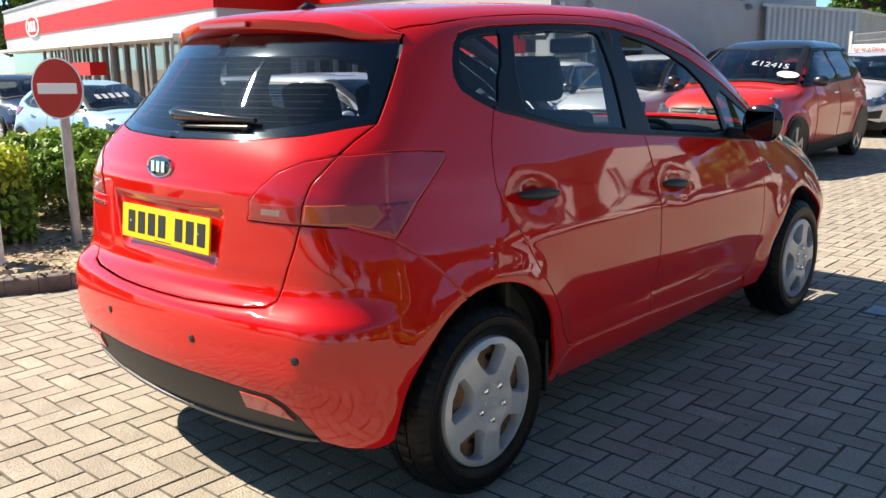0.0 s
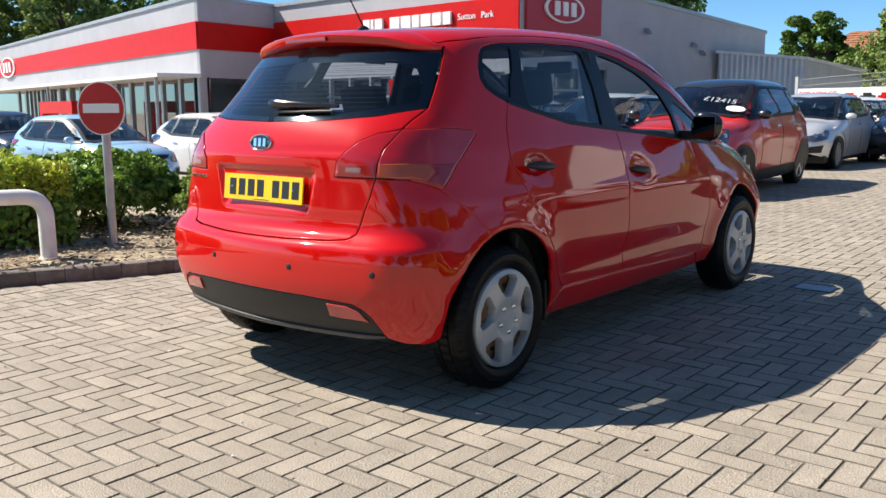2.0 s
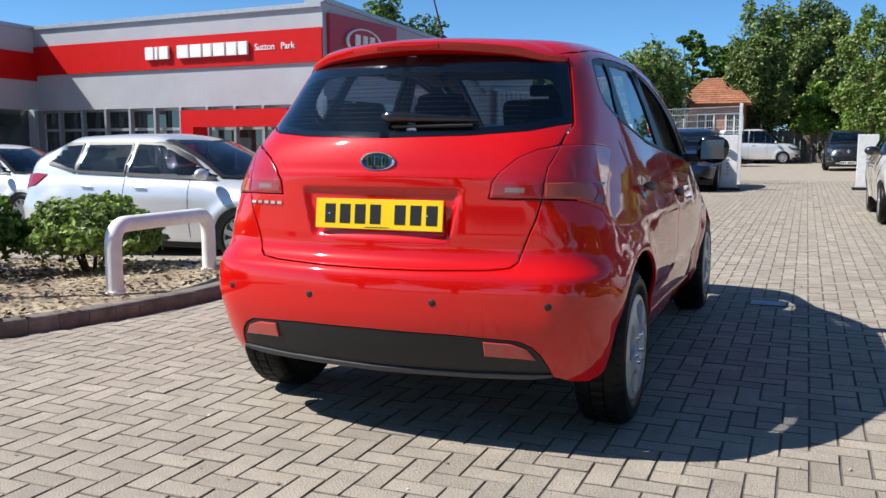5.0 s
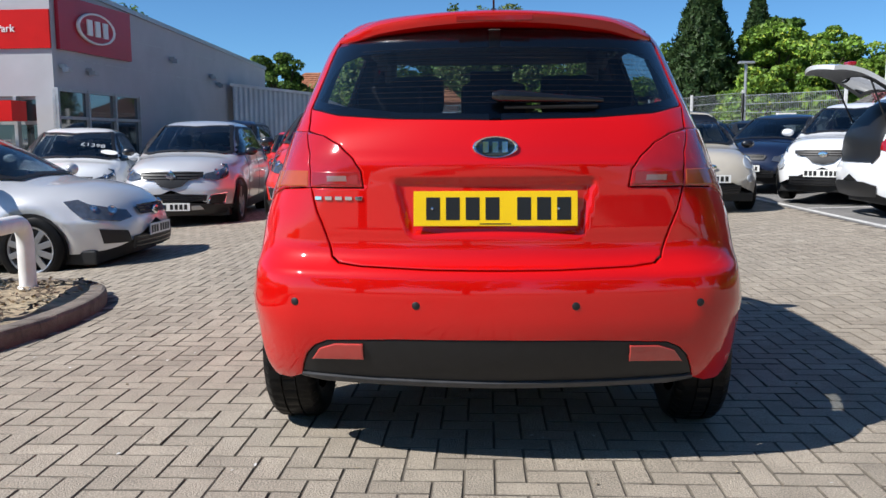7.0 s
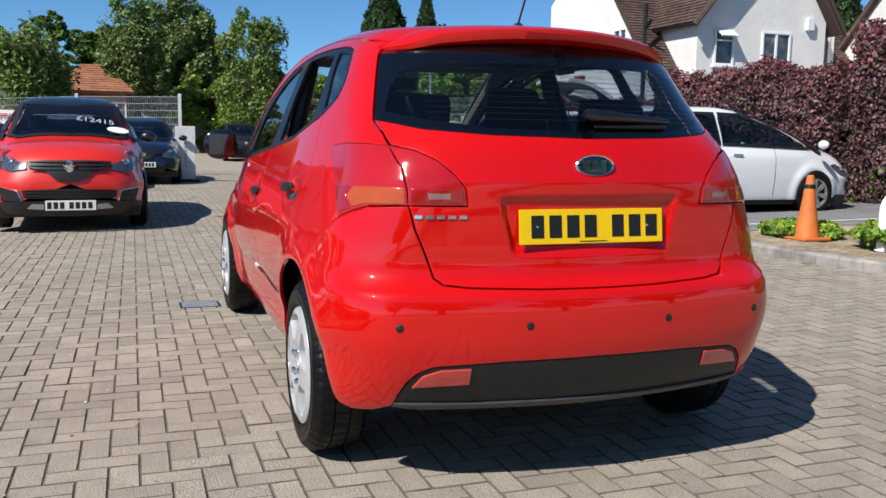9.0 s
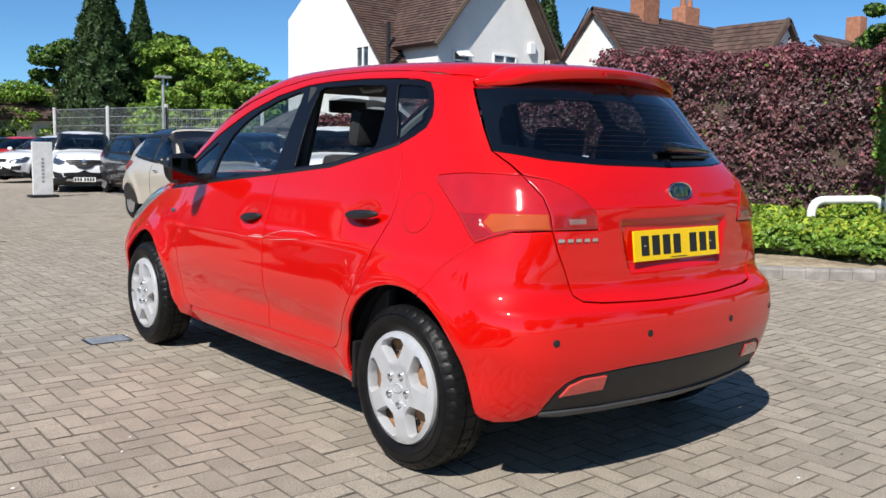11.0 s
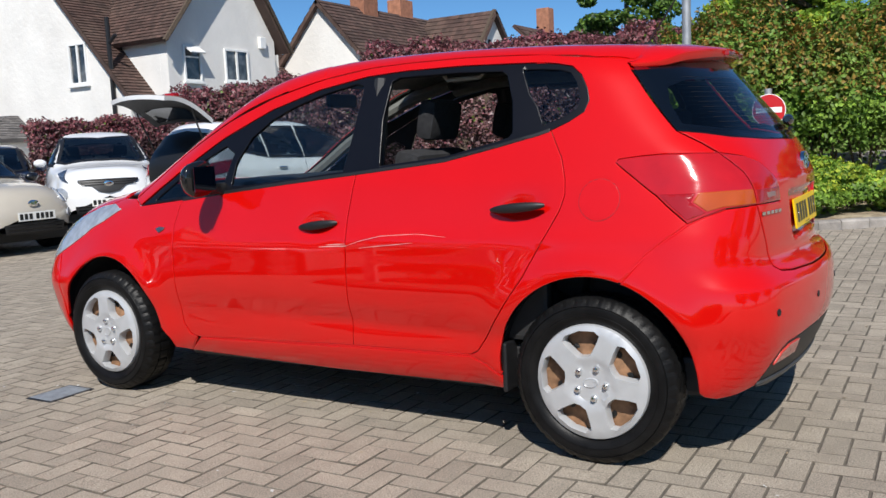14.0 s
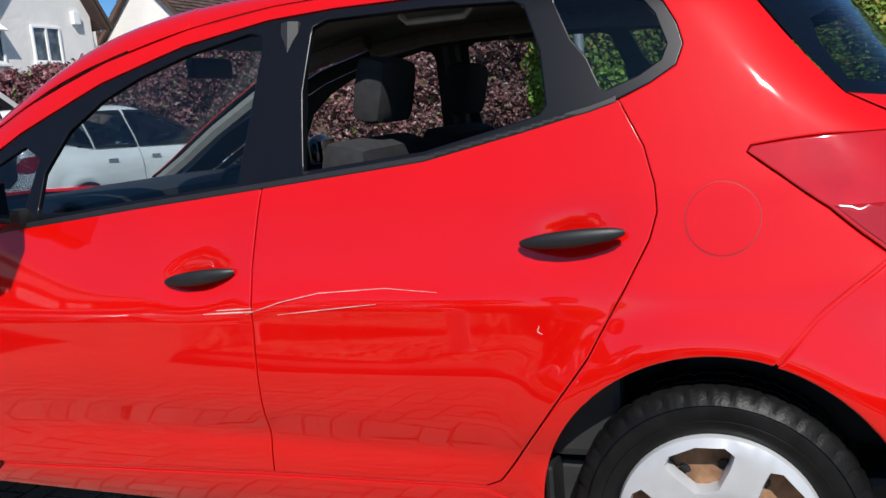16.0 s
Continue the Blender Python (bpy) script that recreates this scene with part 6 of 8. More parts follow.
def hedge(name, path, width, height, label, mats, density, size, lumps=0.10, base=0.0, category="hedge", taper=0.0):
    """A hedge along a path: leaves over a lumpy block, with a dark core of twigs."""
    h = thing(name, label, category)
    P = [np.array(p, float) for p in path]
    seg = [np.linalg.norm(b - a) for a, b in zip(P, P[1:])]
    total = sum(seg)
    per = (2 * height + width) * total
    n = int(per * density)
    u = rng.uniform(0, total, n)
    side_pos = rng.uniform(0, 2 * height + width, n)
    pos, nor = np.zeros((n, 3)), np.zeros((n, 3))
    acc = 0
    for (a, b), L in zip(zip(P, P[1:]), seg):
        m = (u >= acc) & (u <= acc + L)
        d = (b - a) / L
        o = np.array([-d[1], d[0]])
        t = u[m] - acc
        q = side_pos[m]
        lft, top = q < height, (q >= height) & (q < height + width)
        off = np.where(lft, -width / 2, np.where(top, q - height - width / 2, width / 2))
        z = np.where(lft, q, np.where(top, height, 2 * height + width - q))
        off = off * (1 - taper * z / height)
        c = a + d * t[:, None] + o * off[:, None]
        pos[m] = np.stack([c[:, 0], c[:, 1], z], 1)
        nor[m] = np.stack([np.where(top, 0, np.sign(off)) * o[0], np.where(top, 0, np.sign(off)) * o[1], np.where(top, 1.0, .15)], 1)
        acc += L
    for k in (0, 1):
        e, dd = (P[0], P[0] - P[1]) if k == 0 else (P[-1], P[-1] - P[-2])
        dd = dd / np.linalg.norm(dd)
        m = int(width * height * density)
        o = np.array([-dd[1], dd[0]])
        off, z = rng.uniform(-width / 2, width / 2, m), rng.uniform(0, height, m)
        off = off * (1 - taper * z / height)
        pos = np.concatenate([pos, np.stack([e[0] + o[0] * off, e[1] + o[1] * off, z], 1)])
        nor = np.concatenate([nor, np.tile([dd[0], dd[1], .2], (m, 1))])
    lump = hump(pos, 1.4) * lumps * 1.4 + hump(pos, 4.5) * lumps * .7 + rng.normal(0, lumps * .25, len(pos))
    pos = pos + nor / np.linalg.norm(nor, axis=1)[:, None] * lump[:, None]
    pos = np.concatenate([pos, pos - nor * rng.uniform(.04, .16, (len(pos), 1))])
    nor = np.concatenate([nor, nor])
    pos[:, 2] = np.maximum(pos[:, 2], .02) + gz(pos[:, 0], pos[:, 1]) + base
    zrel = (pos[:, 2] - gz(pos[:, 0], pos[:, 1]) - base) / height
    pick = rng.uniform(0, 1, len(pos))
    sel = np.zeros(len(pos), int)
    for k, (_, share) in enumerate(mats[1:], 1):
        sel[pick < share(zrel)] = k
    for k, (m, _) in enumerate(mats):
        w = sel == k
        if w.any():
            leaves("foliage", pos[w], nor[w], size, m, h)
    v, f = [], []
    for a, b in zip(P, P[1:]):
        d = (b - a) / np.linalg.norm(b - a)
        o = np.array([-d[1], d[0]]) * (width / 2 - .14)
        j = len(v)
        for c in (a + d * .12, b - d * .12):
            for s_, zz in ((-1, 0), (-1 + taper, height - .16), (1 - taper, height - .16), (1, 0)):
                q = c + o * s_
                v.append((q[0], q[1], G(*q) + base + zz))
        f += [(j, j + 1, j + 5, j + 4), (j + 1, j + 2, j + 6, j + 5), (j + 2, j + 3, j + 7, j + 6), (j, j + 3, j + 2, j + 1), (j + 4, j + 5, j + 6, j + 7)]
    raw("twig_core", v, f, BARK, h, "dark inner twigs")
    return h


def bush(name, x, y, r, height, label, mats, n, size, base=0.09, droop=0.0, squash=1.0):
    b = thing(name, label, "shrub", pose(x, y, G(x, y) + base))
    d = rng.normal(0, 1, (n, 3))
    d[:, 2] = np.abs(d[:, 2]) * 1.0 - .25
    d /= np.linalg.norm(d, axis=1)[:, None]
    rad = rng.uniform(.72, 1.0, n) ** .6
    p = d * np.array([r, r * squash, height * .55]) * rad[:, None]
    p[:, 2] += height * .45
    k = 1 + .22 * hump(d * 2.3 + x, 1.0) + .12 * hump(d * 6 + y, 1.0)
    p *= k[:, None]
    p[:, 2] = np.maximum(p[:, 2], .03)
    zrel = p[:, 2] / height
    pick = rng.uniform(0, 1, n)
    sel = np.zeros(n, int)
    for i, (_, share) in enumerate(mats[1:], 1):
        sel[pick < share(zrel)] = i
    for i, (m, _) in enumerate(mats):
        if (sel == i).any():
            leaves("foliage", p[sel == i], d[sel == i] + [0, 0, .3], size, m, b)
    for i in range(7):
        a = 2 * math.pi * i / 7 + .3
        tube("stem", [(.05 * math.cos(a), .05 * math.sin(a), -.05), (.3 * r * math.cos(a), .3 * r * math.sin(a), height * .4), (.6 * r * math.cos(a), .6 * r * math.sin(a), height * .75)], [.02, .014, .006], WOOD, b, sides=5)
    return b


def tree(name, x, y, height, r, label, mats, n=5000, size=.2, trunk=.35, clumps=70, squash=.55, tall=1.0, base=0.2, droop=0.0):
    """A broad-leaved tree: trunk, limbs, and clumps of leaves with gaps between."""
    t = thing(name, label, "tree", pose(x, y, G(x, y)))
    lean = rng.normal(0, .03, 2)
    top = Vector((lean[0] * height, lean[1] * height, height * .8))
    tube("trunk", [(0, 0, -.2), (lean[0] * height * .3, lean[1] * height * .3, height * .35), tuple(top)], [trunk, trunk * .7, trunk * .15], WOOD, t, sides=9)
    c = rng.normal(0, 1, (clumps, 3))
    c /= np.linalg.norm(c, axis=1)[:, None]
    c *= rng.uniform(.35, 1.0, (clumps, 1)) ** .5
    span = (height * (1 - base) - r * .2 * (squash + droop)) / 2
    c = c * [r, r, span] + [lean[0] * height * .6, lean[1] * height * .6, height * base + span]
    for i in range(min(14, clumps)):
        q = c[i]
        s = Vector((lean[0] * height * .3, lean[1] * height * .3, height * (.25 + .4 * rng.uniform())))
        tube("limb", [s, s.lerp(Vector(q), .5) + Vector((0, 0, .25)), Vector(q)], [trunk * .32, trunk * .18, .02], WOOD, t, sides=5)
    n, size = int(n * (1.5 if droop > .5 else 2.2)), size * .68
    own = rng.integers(0, clumps, n)
    cr = r * rng.uniform(.16, .34, clumps)[own][:, None]
    d = rng.normal(0, 1, (n, 3))
    d /= np.linalg.norm(d, axis=1)[:, None]
    p = c[own] + d * cr * rng.uniform(.5, 1, (n, 1)) ** .5 * [1, 1, squash + droop]
    if droop:
        p[:, 2] -= rng.uniform(0, 1, n) ** 2 * droop * 2.2
    pick = rng.uniform(0, 1, n)
    sel = np.zeros(n, int)
    for i, (_, share) in enumerate(mats[1:], 1):
        sel[pick < share] = i
    for i, (m, _) in enumerate(mats):
        if (sel == i).any():
            leaves("crown", p[sel == i], d[sel == i] * .6 + [0, 0, .5], size, m, t)
    return t


def conifer(name, x, y, height, r, label, m, n=6000, size=.22):
    t = thing(name, label, "tree", pose(x, y, G(x, y)))
    tube("trunk", [(0, 0, -.2), (0, 0, height * .97)], [.3, .04], WOOD, t, sides=8)
    n, size = int(n * 2.4), size * .58
    h = rng.uniform(.04, 1, n) ** .8
    a = rng.uniform(0, 2 * math.pi, n)
    spoke = .75 + .25 * np.sin(a * 7 + h * 40) + .12 * np.sin(a * 13 - h * 23)
    rad = r * np.minimum(1, (1.02 - h) * 1.7) * spoke * rng.uniform(.6, 1, n) ** .5
    p = np.stack([rad * np.cos(a), rad * np.sin(a), height * h - rad * .35], 1)
    p[:, 2] = np.maximum(p[:, 2], .3)
    d = np.stack([np.cos(a), np.sin(a), np.full(n, -.35)], 1)
    leaves("crown", p, d, size, m, t, tilt=.5, long=2.6)
    return t


some = lambda v: (lambda z: np.full_like(z, v))
above = lambda z0, v: (lambda z: v * np.clip((z - z0) / .12, 0, 1))
# left island
hedge("clipped_hedge", [(-4.75, .85), (-5.05, -.3), (-5.75, -3.2)], 1.0, .70, "clipped green hedge with yellow-green new tips on a kerbed bed", [(GREEN, None), (BRIGHT, some(.5)), (YELLOW_GREEN, above(.52, .9))], 900, .042, .07, .09)
hedge("clipped_hedge", [(-6.0, .6), (-9.5, .3)], 1.0, .74, "clipped green hedge with yellow-green new tips on a kerbed bed", [(GREEN, None), (BRIGHT, some(.5)), (YELLOW_GREEN, above(.5, .9))], 500, .05, .07, .09)
bush("round_shrub", -5.55, 1.75, .72, .80, "rounded dark green shrub on a kerbed bed", [(GREEN, None), (BRIGHT, above(.6, .6))], 9000, .045)
bush("round_shrub", -6.9, 2.1, .8, .80, "rounded dark green shrub on a kerbed bed", [(GREEN, None), (YELLOW_GREEN, above(.65, .6))], 6000, .05)
bush("narrow_leaved_shrub", -4.60, 2.62, .62, .66, "pale green narrow-leaved shrub beside a white hoop rail", [(PALE, None), (BRIGHT, some(.35))], 9000, .036)
# right island
for x, y, r, hgt in ((5.75, 3.15, .62, .34), (6.5, 2.3, .75, .40), (7.3, 3.2, .9, .42), (6.4, 1.55, .62, .40), (7.4, 1.5, .8, .46), (6.9, .55, .62, .46), (7.8, .1, .8, .50), (8.4, 2.3, .9, .5), (7.6, -.8, .6, .46), (8.9, .6, .9, .55), (8.8, -1.2, .9, .5), (5.35, 4.35, .4, .22)):
    bush("ground_cover_shrub", x, y, r, hgt, "low bright green ground-cover shrub on a kerbed bed", [(BRIGHT, None), (GREEN, some(.35)), (YELLOW_GREEN, above(.6, .45))], int(9000 * r), .042, .05)
for i in range(7):
    x, y = 9.35 + .42 * i, 2.05 - .66 * i + .2 * math.sin(i * 2.1)
    bush("spiky_shrub", x, y, .85, 2.55 + .3 * math.sin(i * 1.7), "tall olive-green shrub with narrow toothed leaves", [(GREEN, None), (DARK, some(.25)), (PALE, some(.2)), (BRIGHT, above(.25, .4)), (BRONZE, above(.5, .40))], 15000, .046)
hedge("purple_hedge", [(9.3, 17.9), (12.3, 16.6)], 1.3, 1.95, "purple-leaved hedge behind the parking bays", [(PURPLE, None), (MAROON, lambda z: .2 + .5 * np.clip((z - .7) / .2, 0, 1)), (GREEN, some(.03))], 1100, .048, .16)
hedge("purple_hedge", [(9.9, 13.2), (10.5, 8.9)], 1.4, 2.3, "tall purple-leaved hedge behind the parking bays", [(PURPLE, None), (MAROON, lambda z: .12 + .5 * np.clip((z - .78) / .2, 0, 1)), (GREEN, lambda z: .02 + .16 * (z < .2))], 1100, .048, .2)
hedge("purple_hedge", [(10.5, 8.9), (12.8, 6.0), (13.2, 2.6)], 1.4, 2.85, "tall purple-leaved hedge behind the parking bays", [(PURPLE, None), (MAROON, lambda z: .12 + .5 * np.clip((z - .78) / .2, 0, 1)), (GREEN, lambda z: .02 + .16 * (z < .2))], 1100, .048, .2)
hedge("clipped_tall_hedge", [(14.6, 1.6), (16.4, -.6)], 1.0, 2.1, "tall clipped green hedge by the pavement", [(GREEN, None), (PALE, some(.3))], 420, .07, .07)
# trees
HANGING, LIGHT = [(PALE, None), (GREEN, .5), (DARK, .2)], [(GREEN, None), (BRIGHT, .45), (YELLOW_GREEN, .06)]
for x, y, hh, rr, n in ((-7.0, 51.3, 7.9, 2.5, 7000), (-5.3, 37.5, 6.0, 1.7, 6000), (-8.0, 41.6, 4.9, 1.7, 5000), (-1.1, 51.6, 10.3, 2.2, 9000)):
    tree("birch_tree", x, y, hh, rr, "hanging birch tree with grey-green leaves", HANGING, n, .20, trunk=.2, droop=.7, clumps=60)
for x, y, hh, rr, n in ((-9.8, 61, 7.6, 2.6, 6000), (-2.2, 61, 8.6, 2.6, 6000), (.4, 62, 8.6, 2.4, 6000), (3.4, 59, 7.4, 2.4, 6000), (6.4, 58, 6.6, 2.6, 6000), (-6.1, 58.7, 9.5, 1.4, 4000), (-3.9, 58.8, 7.9, 2.0, 5000), (14.2, 40.4, 7.0, 1.6, 5000), (13.5, 54, 8.0, 2.2, 5000)):
    tree("broad_tree", x, y, hh, rr, "dark tree far behind the car park", [(GREEN, None), (DARK, .4)], n, .26, trunk=.2)
tree("broad_tree", 1.5, 51.2, 9.3, 2.4, "tall light green broad-leaved tree", [(PALE, None), (GREEN, .35), (DARK, .3)], 10000, .20, trunk=.2, droop=.3, clumps=70)
tree("broad_tree", -1.0, 46.6, 7.2, 1.6, "tall light green broad-leaved tree", [(PALE, None), (GREEN, .35), (DARK, .3)], 8000, .18, trunk=.2, droop=.3, clumps=60, base=.24)
tree("loose_tree", 4.2, 40.8, 7.6, 1.7, "loose green tree with open branches", [(PALE, None), (GREEN, .5)], 5000, .17, trunk=.12, clumps=70, droop=.3)
for x, y, hh, rr, n in ((2.95, 49, 4.7, 2.3, 7000), (5.4, 47, 4.8, 2.6, 8000), (9.0, 48.5, 4.8, 2.4, 6000), (12.2, 34.2, 6.0, 2.0, 9000), (15.3, 36.4, 5.9, 1.7, 7000), (17.4, 36.4, 5.0, 1.8, 7000), (12.5, 31.3, 5.1, 1.8, 8000), (13.0, 29.0, 4.0, 1.5, 7000), (13.6, 26.9, 3.8, 1.3, 6000), (10.0, 29.5, 3.4, 1.5, 6000)):
    tree("broad_tree", x, y, hh, rr, "bright green tree behind the mesh fence", LIGHT, n, .17, trunk=.15, base=.04)
conifer("conifer", 9.1, 34.3, 8.4, 1.9, "tall dark conifer with hanging sprays behind the car park", CONIFER, 14000, .20)
conifer("conifer", 14.2, 43.8, 8.9, 1.5, "tall dark conifer behind the car park", CONIFER, 7000, .26)
conifer("conifer", 15.6, 28.6, 8.5, .85, "slim dark conifer beside the white house", CONIFER, 6000, .16)
tree("round_tree", -11.0, 43.2, 6.4, 1.6, "round dark green tree beyond the showroom", [(GREEN, None), (DARK, .4)], 8000, .18, base=.25)
conifer("conifer", 27.5, 27, 9, 1.5, "dark conifer behind the houses", CONIFER, 4000, .25)
tree("broad_tree", 24, 30, 8, 2.5, "green tree between the houses", [(GREEN, None), (DARK, .4)], 5000, .26)
tree("broad_tree", 18.6, 6.1, 5.4, 1.5, "dark green tree behind the hedge", [(DARK, None), (GREEN, .5)], 8000, .13, base=.15)
tree("broad_tree", 18.7, 2.7, 6.6, 1.7, "large yellow-green tree behind shrubs", [(BRIGHT, None), (YELLOW_GREEN, .4)], 12000, .13, base=.12)
tree("broad_tree", 20.2, .5, 6.8, 2.4, "large green tree behind shrubs", [(GREEN, None), (BRIGHT, .4)], 12000, .14, base=.1)
tree("broad_tree", 21.5, -3.2, 7.0, 3.0, "large dark green tree by the pavement", [(DARK, None), (GREEN, .5)], 12000, .15, base=.1)
for x, y, hh, rr in ((-58, 31, 12, 5), (-50, 36, 9, 4), (-66, 22, 12, 5), (-30, 60, 13, 5)):
    tree("broad_tree", x, y, hh, rr, "distant tree behind the showroom", [(DARK, None), (GREEN, .4)], 5000, .38)
for x, y in ((-56.5, 22.2), (-52.5, 25.6)):
    tree("broad_tree", x, y, 11, 2.9, "light green tree behind the showroom wing", [(PALE, None), (GREEN, .4)], 7000, .30)
# what stands behind the camera and is mirrored in the paint
for x, y, hh, rr in ((-9, -17, 7, 3.5), (-2, -21, 8, 4), (7, -19, 7, 3.5), (14, -14, 6, 3.5), (22, -9, 7, 3.5)):
    tree("broad_tree", x, y, hh, rr, "green street tree by the pavement", [(GREEN, None), (BRIGHT, .4)], 2500, .35)
# fallen bark and leaf litter on the beds
pts = []
for _ in range(9000):
    x, y = rng.uniform(-7, -2.6), rng.uniform(-3, 3.3)
    if inside(np.array([(x, y)]), np.array(edge_left + [(-16, -4.6)]))[0] and x < -2.75:
        pts.append((x, y, G(x, y) + .098 + .02 * rng.uniform()))
pts = np.array(pts)
lit = tagged(new("bark_litter"), "dark bark chips and leaf litter on the bed", "litter", kind="stuff")
leaves("chips", pts[: len(pts) // 4], np.tile([0, 0, 1.0], (len(pts) // 4, 1)), .035, BARK, lit, tilt=.25)
leaves("dry_leaves", pts[len(pts) // 2 :], np.tile([0, 0, 1.0], (len(pts) - len(pts) // 2, 1)), .03, SOIL, lit, tilt=.3)

# ---- the other cars ----
def paint(name, color, metal=0.0, rough=0.3):
    return mat(name, color, rough, metal=metal, coat=1.0, spread=0.03, scale=3)


P_SILVER = paint("silver_paint", (0.66, 0.66, 0.67), 0.4, 0.3)
SEALED = glass_mat("parked_car_glass", (0.36, 0.42, 0.45))
PRICE = mat("window_price_paint", (0.42, 0.44, 0.47), 0.6, spread=0.2, scale=20)
P_WHITE = paint("white_paint", (0.74, 0.75, 0.76))
P_BLUE = paint("light_blue_paint", (0.36, 0.58, 0.80), 0.1)
P_NAVY = paint("dark_blue_paint", (0.008, 0.014, 0.04), 0.2)
P_BLACK = paint("black_paint", (0.008, 0.008, 0.010), 0.1)
P_CREAM = paint("cream_paint", (0.45, 0.41, 0.345))
P_RED = paint("deep_red_paint", (0.66, 0.020, 0.010), 0.0, 0.4)
TAIL = ribbed("tail_lamp_red", (0.30, 0.006, 0.01), 30)


class Shape:
    """Sizes of a car; y runs forward from the rear axle."""

    def __init__(s, L, W, H, wb, rear, hub=.32, belt=.98, bonnet=1.0, scuttle=None, nose_z=.78, roof_y=1.55, back_lean=.45, shoulder=.0, tail_z=1.05, sides=(.26, .62)):
        s.L, s.W, s.H, s.wb, s.rear, s.hub, s.belt = L, W, H, wb, rear, hub, belt
        w, fr = W / 2, L - rear
        s.front = fr
        scut = scuttle if scuttle else wb + .05
        s.scut, s.roof_y = scut, roof_y
        k = H / 1.55
        s.body = Body(
            half=([.12, .24, .35, .55, .72, belt - .12, belt, belt + .15 * k, H - .25, H - .08, H + .1], [w - .14, w - .07, w - .045, w - .02, w - .015, w - .03, w - .075, w - .13, w - .225, w - .30, w - .40]),
            back=([.15, .3, .5, .62, .72, tail_z, tail_z + .12, H - .1, H + .1], [-rear + .14, -rear + .04, -rear, -rear + .005, -rear + .05, -rear + .08, -rear + .14, -rear + .10 + back_lean, -rear + .2 + back_lean]),
            bow=([.2, 1.0, H], [.18, .2, .3]),
            nose=([.12, .25, .45, .65, nose_z, nose_z + .1, bonnet], [fr - .14, fr - .03, fr, fr - .01, fr - .06, fr - .2, fr - .5]),
            crown=([-rear - .1, -rear + back_lean, .4, 1.1, roof_y, (roof_y + scut) / 2, scut, scut + .12, (scut + fr) / 2, fr - .12, fr + .1], [H - .22, H - .06, H - .005, H, H - .04, (H - .04 + bonnet) / 2 + .045, bonnet + .01, bonnet - .02, bonnet - .06, nose_z + .03, nose_z - .3]),
            base=.2, hubs=(0, wb), hub_z=hub, flare=.025, rear_taper=.06, front_taper=.10, roof_k=.13, corner=.22)


@functools.lru_cache(None)
def shell(body, sh, z0=.19):
    """A closed skin: rays from a spine inside the body out to its surface."""
    L0, L1 = -sh.rear, sh.front
    faces = []
    ny, nz = 120, 58
    # bands round the spine, from one sill over the roof to the other
    ylist = np.linspace(0, 1, ny)
    spine0, spine1 = L0 + .75, L1 - .75
    O, D = [], []
    for i in range(ny):
        a = ylist[i]
        # first fan: tail, then along, then nose
        if a < .2:
            ang = (1 - a / .2) * math.pi / 2
            oy, dy, dr = spine0, -math.sin(ang), math.cos(ang)
        elif a > .8:
            ang = (a - .8) / .2 * math.pi / 2
            oy, dy, dr = spine1, math.sin(ang), math.cos(ang)
        else:
            oy, dy, dr = spine0 + (spine1 - spine0) * (a - .2) / .6, 0, 1
        for j in range(nz):
            th = math.pi * (-.14 + 1.28 * j / (nz - 1))
            O.append((0, oy, .55))
            D.append((dr * math.cos(th), dy, dr * math.sin(th) * .8))
    P = body.cast(np.array(O), np.array(D), 3.0)
    P[:, 2] = np.maximum(P[:, 2], z0)
    for i in range(ny - 1):
        for j in range(nz - 1):
            a = i * nz + j
            faces.append((a, a + nz, a + 1 + nz, a + 1))
    return P, np.array(faces), body.normal(P)


def glaze(name, c, body, outline, label, seal=.042, full=None, **k):
    """A window pane with a black seal round its edge; full: the whole outline where only half is given."""
    pane = skin(name, body, outline, SEALED, c, label, **k)
    k["lift"] = k["lift"] + .0015
    hole = offset(np.array(full or outline), seal)
    skin("window_seal", body, outline, TRIM, pane, "black window seal", holes=[[tuple(a) for a in hole]], **k)


def alloy(parent, r, h, spokes, material, double=False):
    """A spoked alloy rim, its face towards +x."""
    bm = bmesh.new()
    for k in range(spokes):
        a = 2 * math.pi * k / spokes
        for off in ((-.09, .09) if double else (0,)):
            m = pose(0, 0, 0, math.degrees(a + off), 0, 0)
            add_box(bm, (h - .03, -.018 if double else -.028, .03), (h - .008, .018 if double else .028, r * .97), .004, m)
    part("spokes", bm, material, parent, "alloy wheel spokes")
    lathe("rim", [(h - .05, r * .90), (h - .012, r * .93), (h - .006, r), (h - .03, r + .004)], material, parent, "alloy rim", 36)
    lathe("hub_cap", [(h - .03, .07), (h - .006, .06), (h - .002, .03), (h - .002, 0)], material, parent, "", 16)
    lathe("brake_disc", [(h - .075, r * .9), (h - .075, 0)], TRIM, parent, "", 24)


def simple_wheel(parent, r, rim_r, spokes=10, material=None, double=False):
    w = new("wheel")
    w.parent = parent
    h = .105
    lathe("tyre", [(-h, rim_r), (-h, r * .88), (-h + .02, r - .006), (-h + .04, r), (h - .04, r), (h - .02, r - .006), (h, r * .88), (h, rim_r + .02), (h - .02, rim_r)], RUBBER, w, "black rubber tyre", 40)
    alloy(w, rim_r, h, spokes, material or ALLOY, double)
    return w


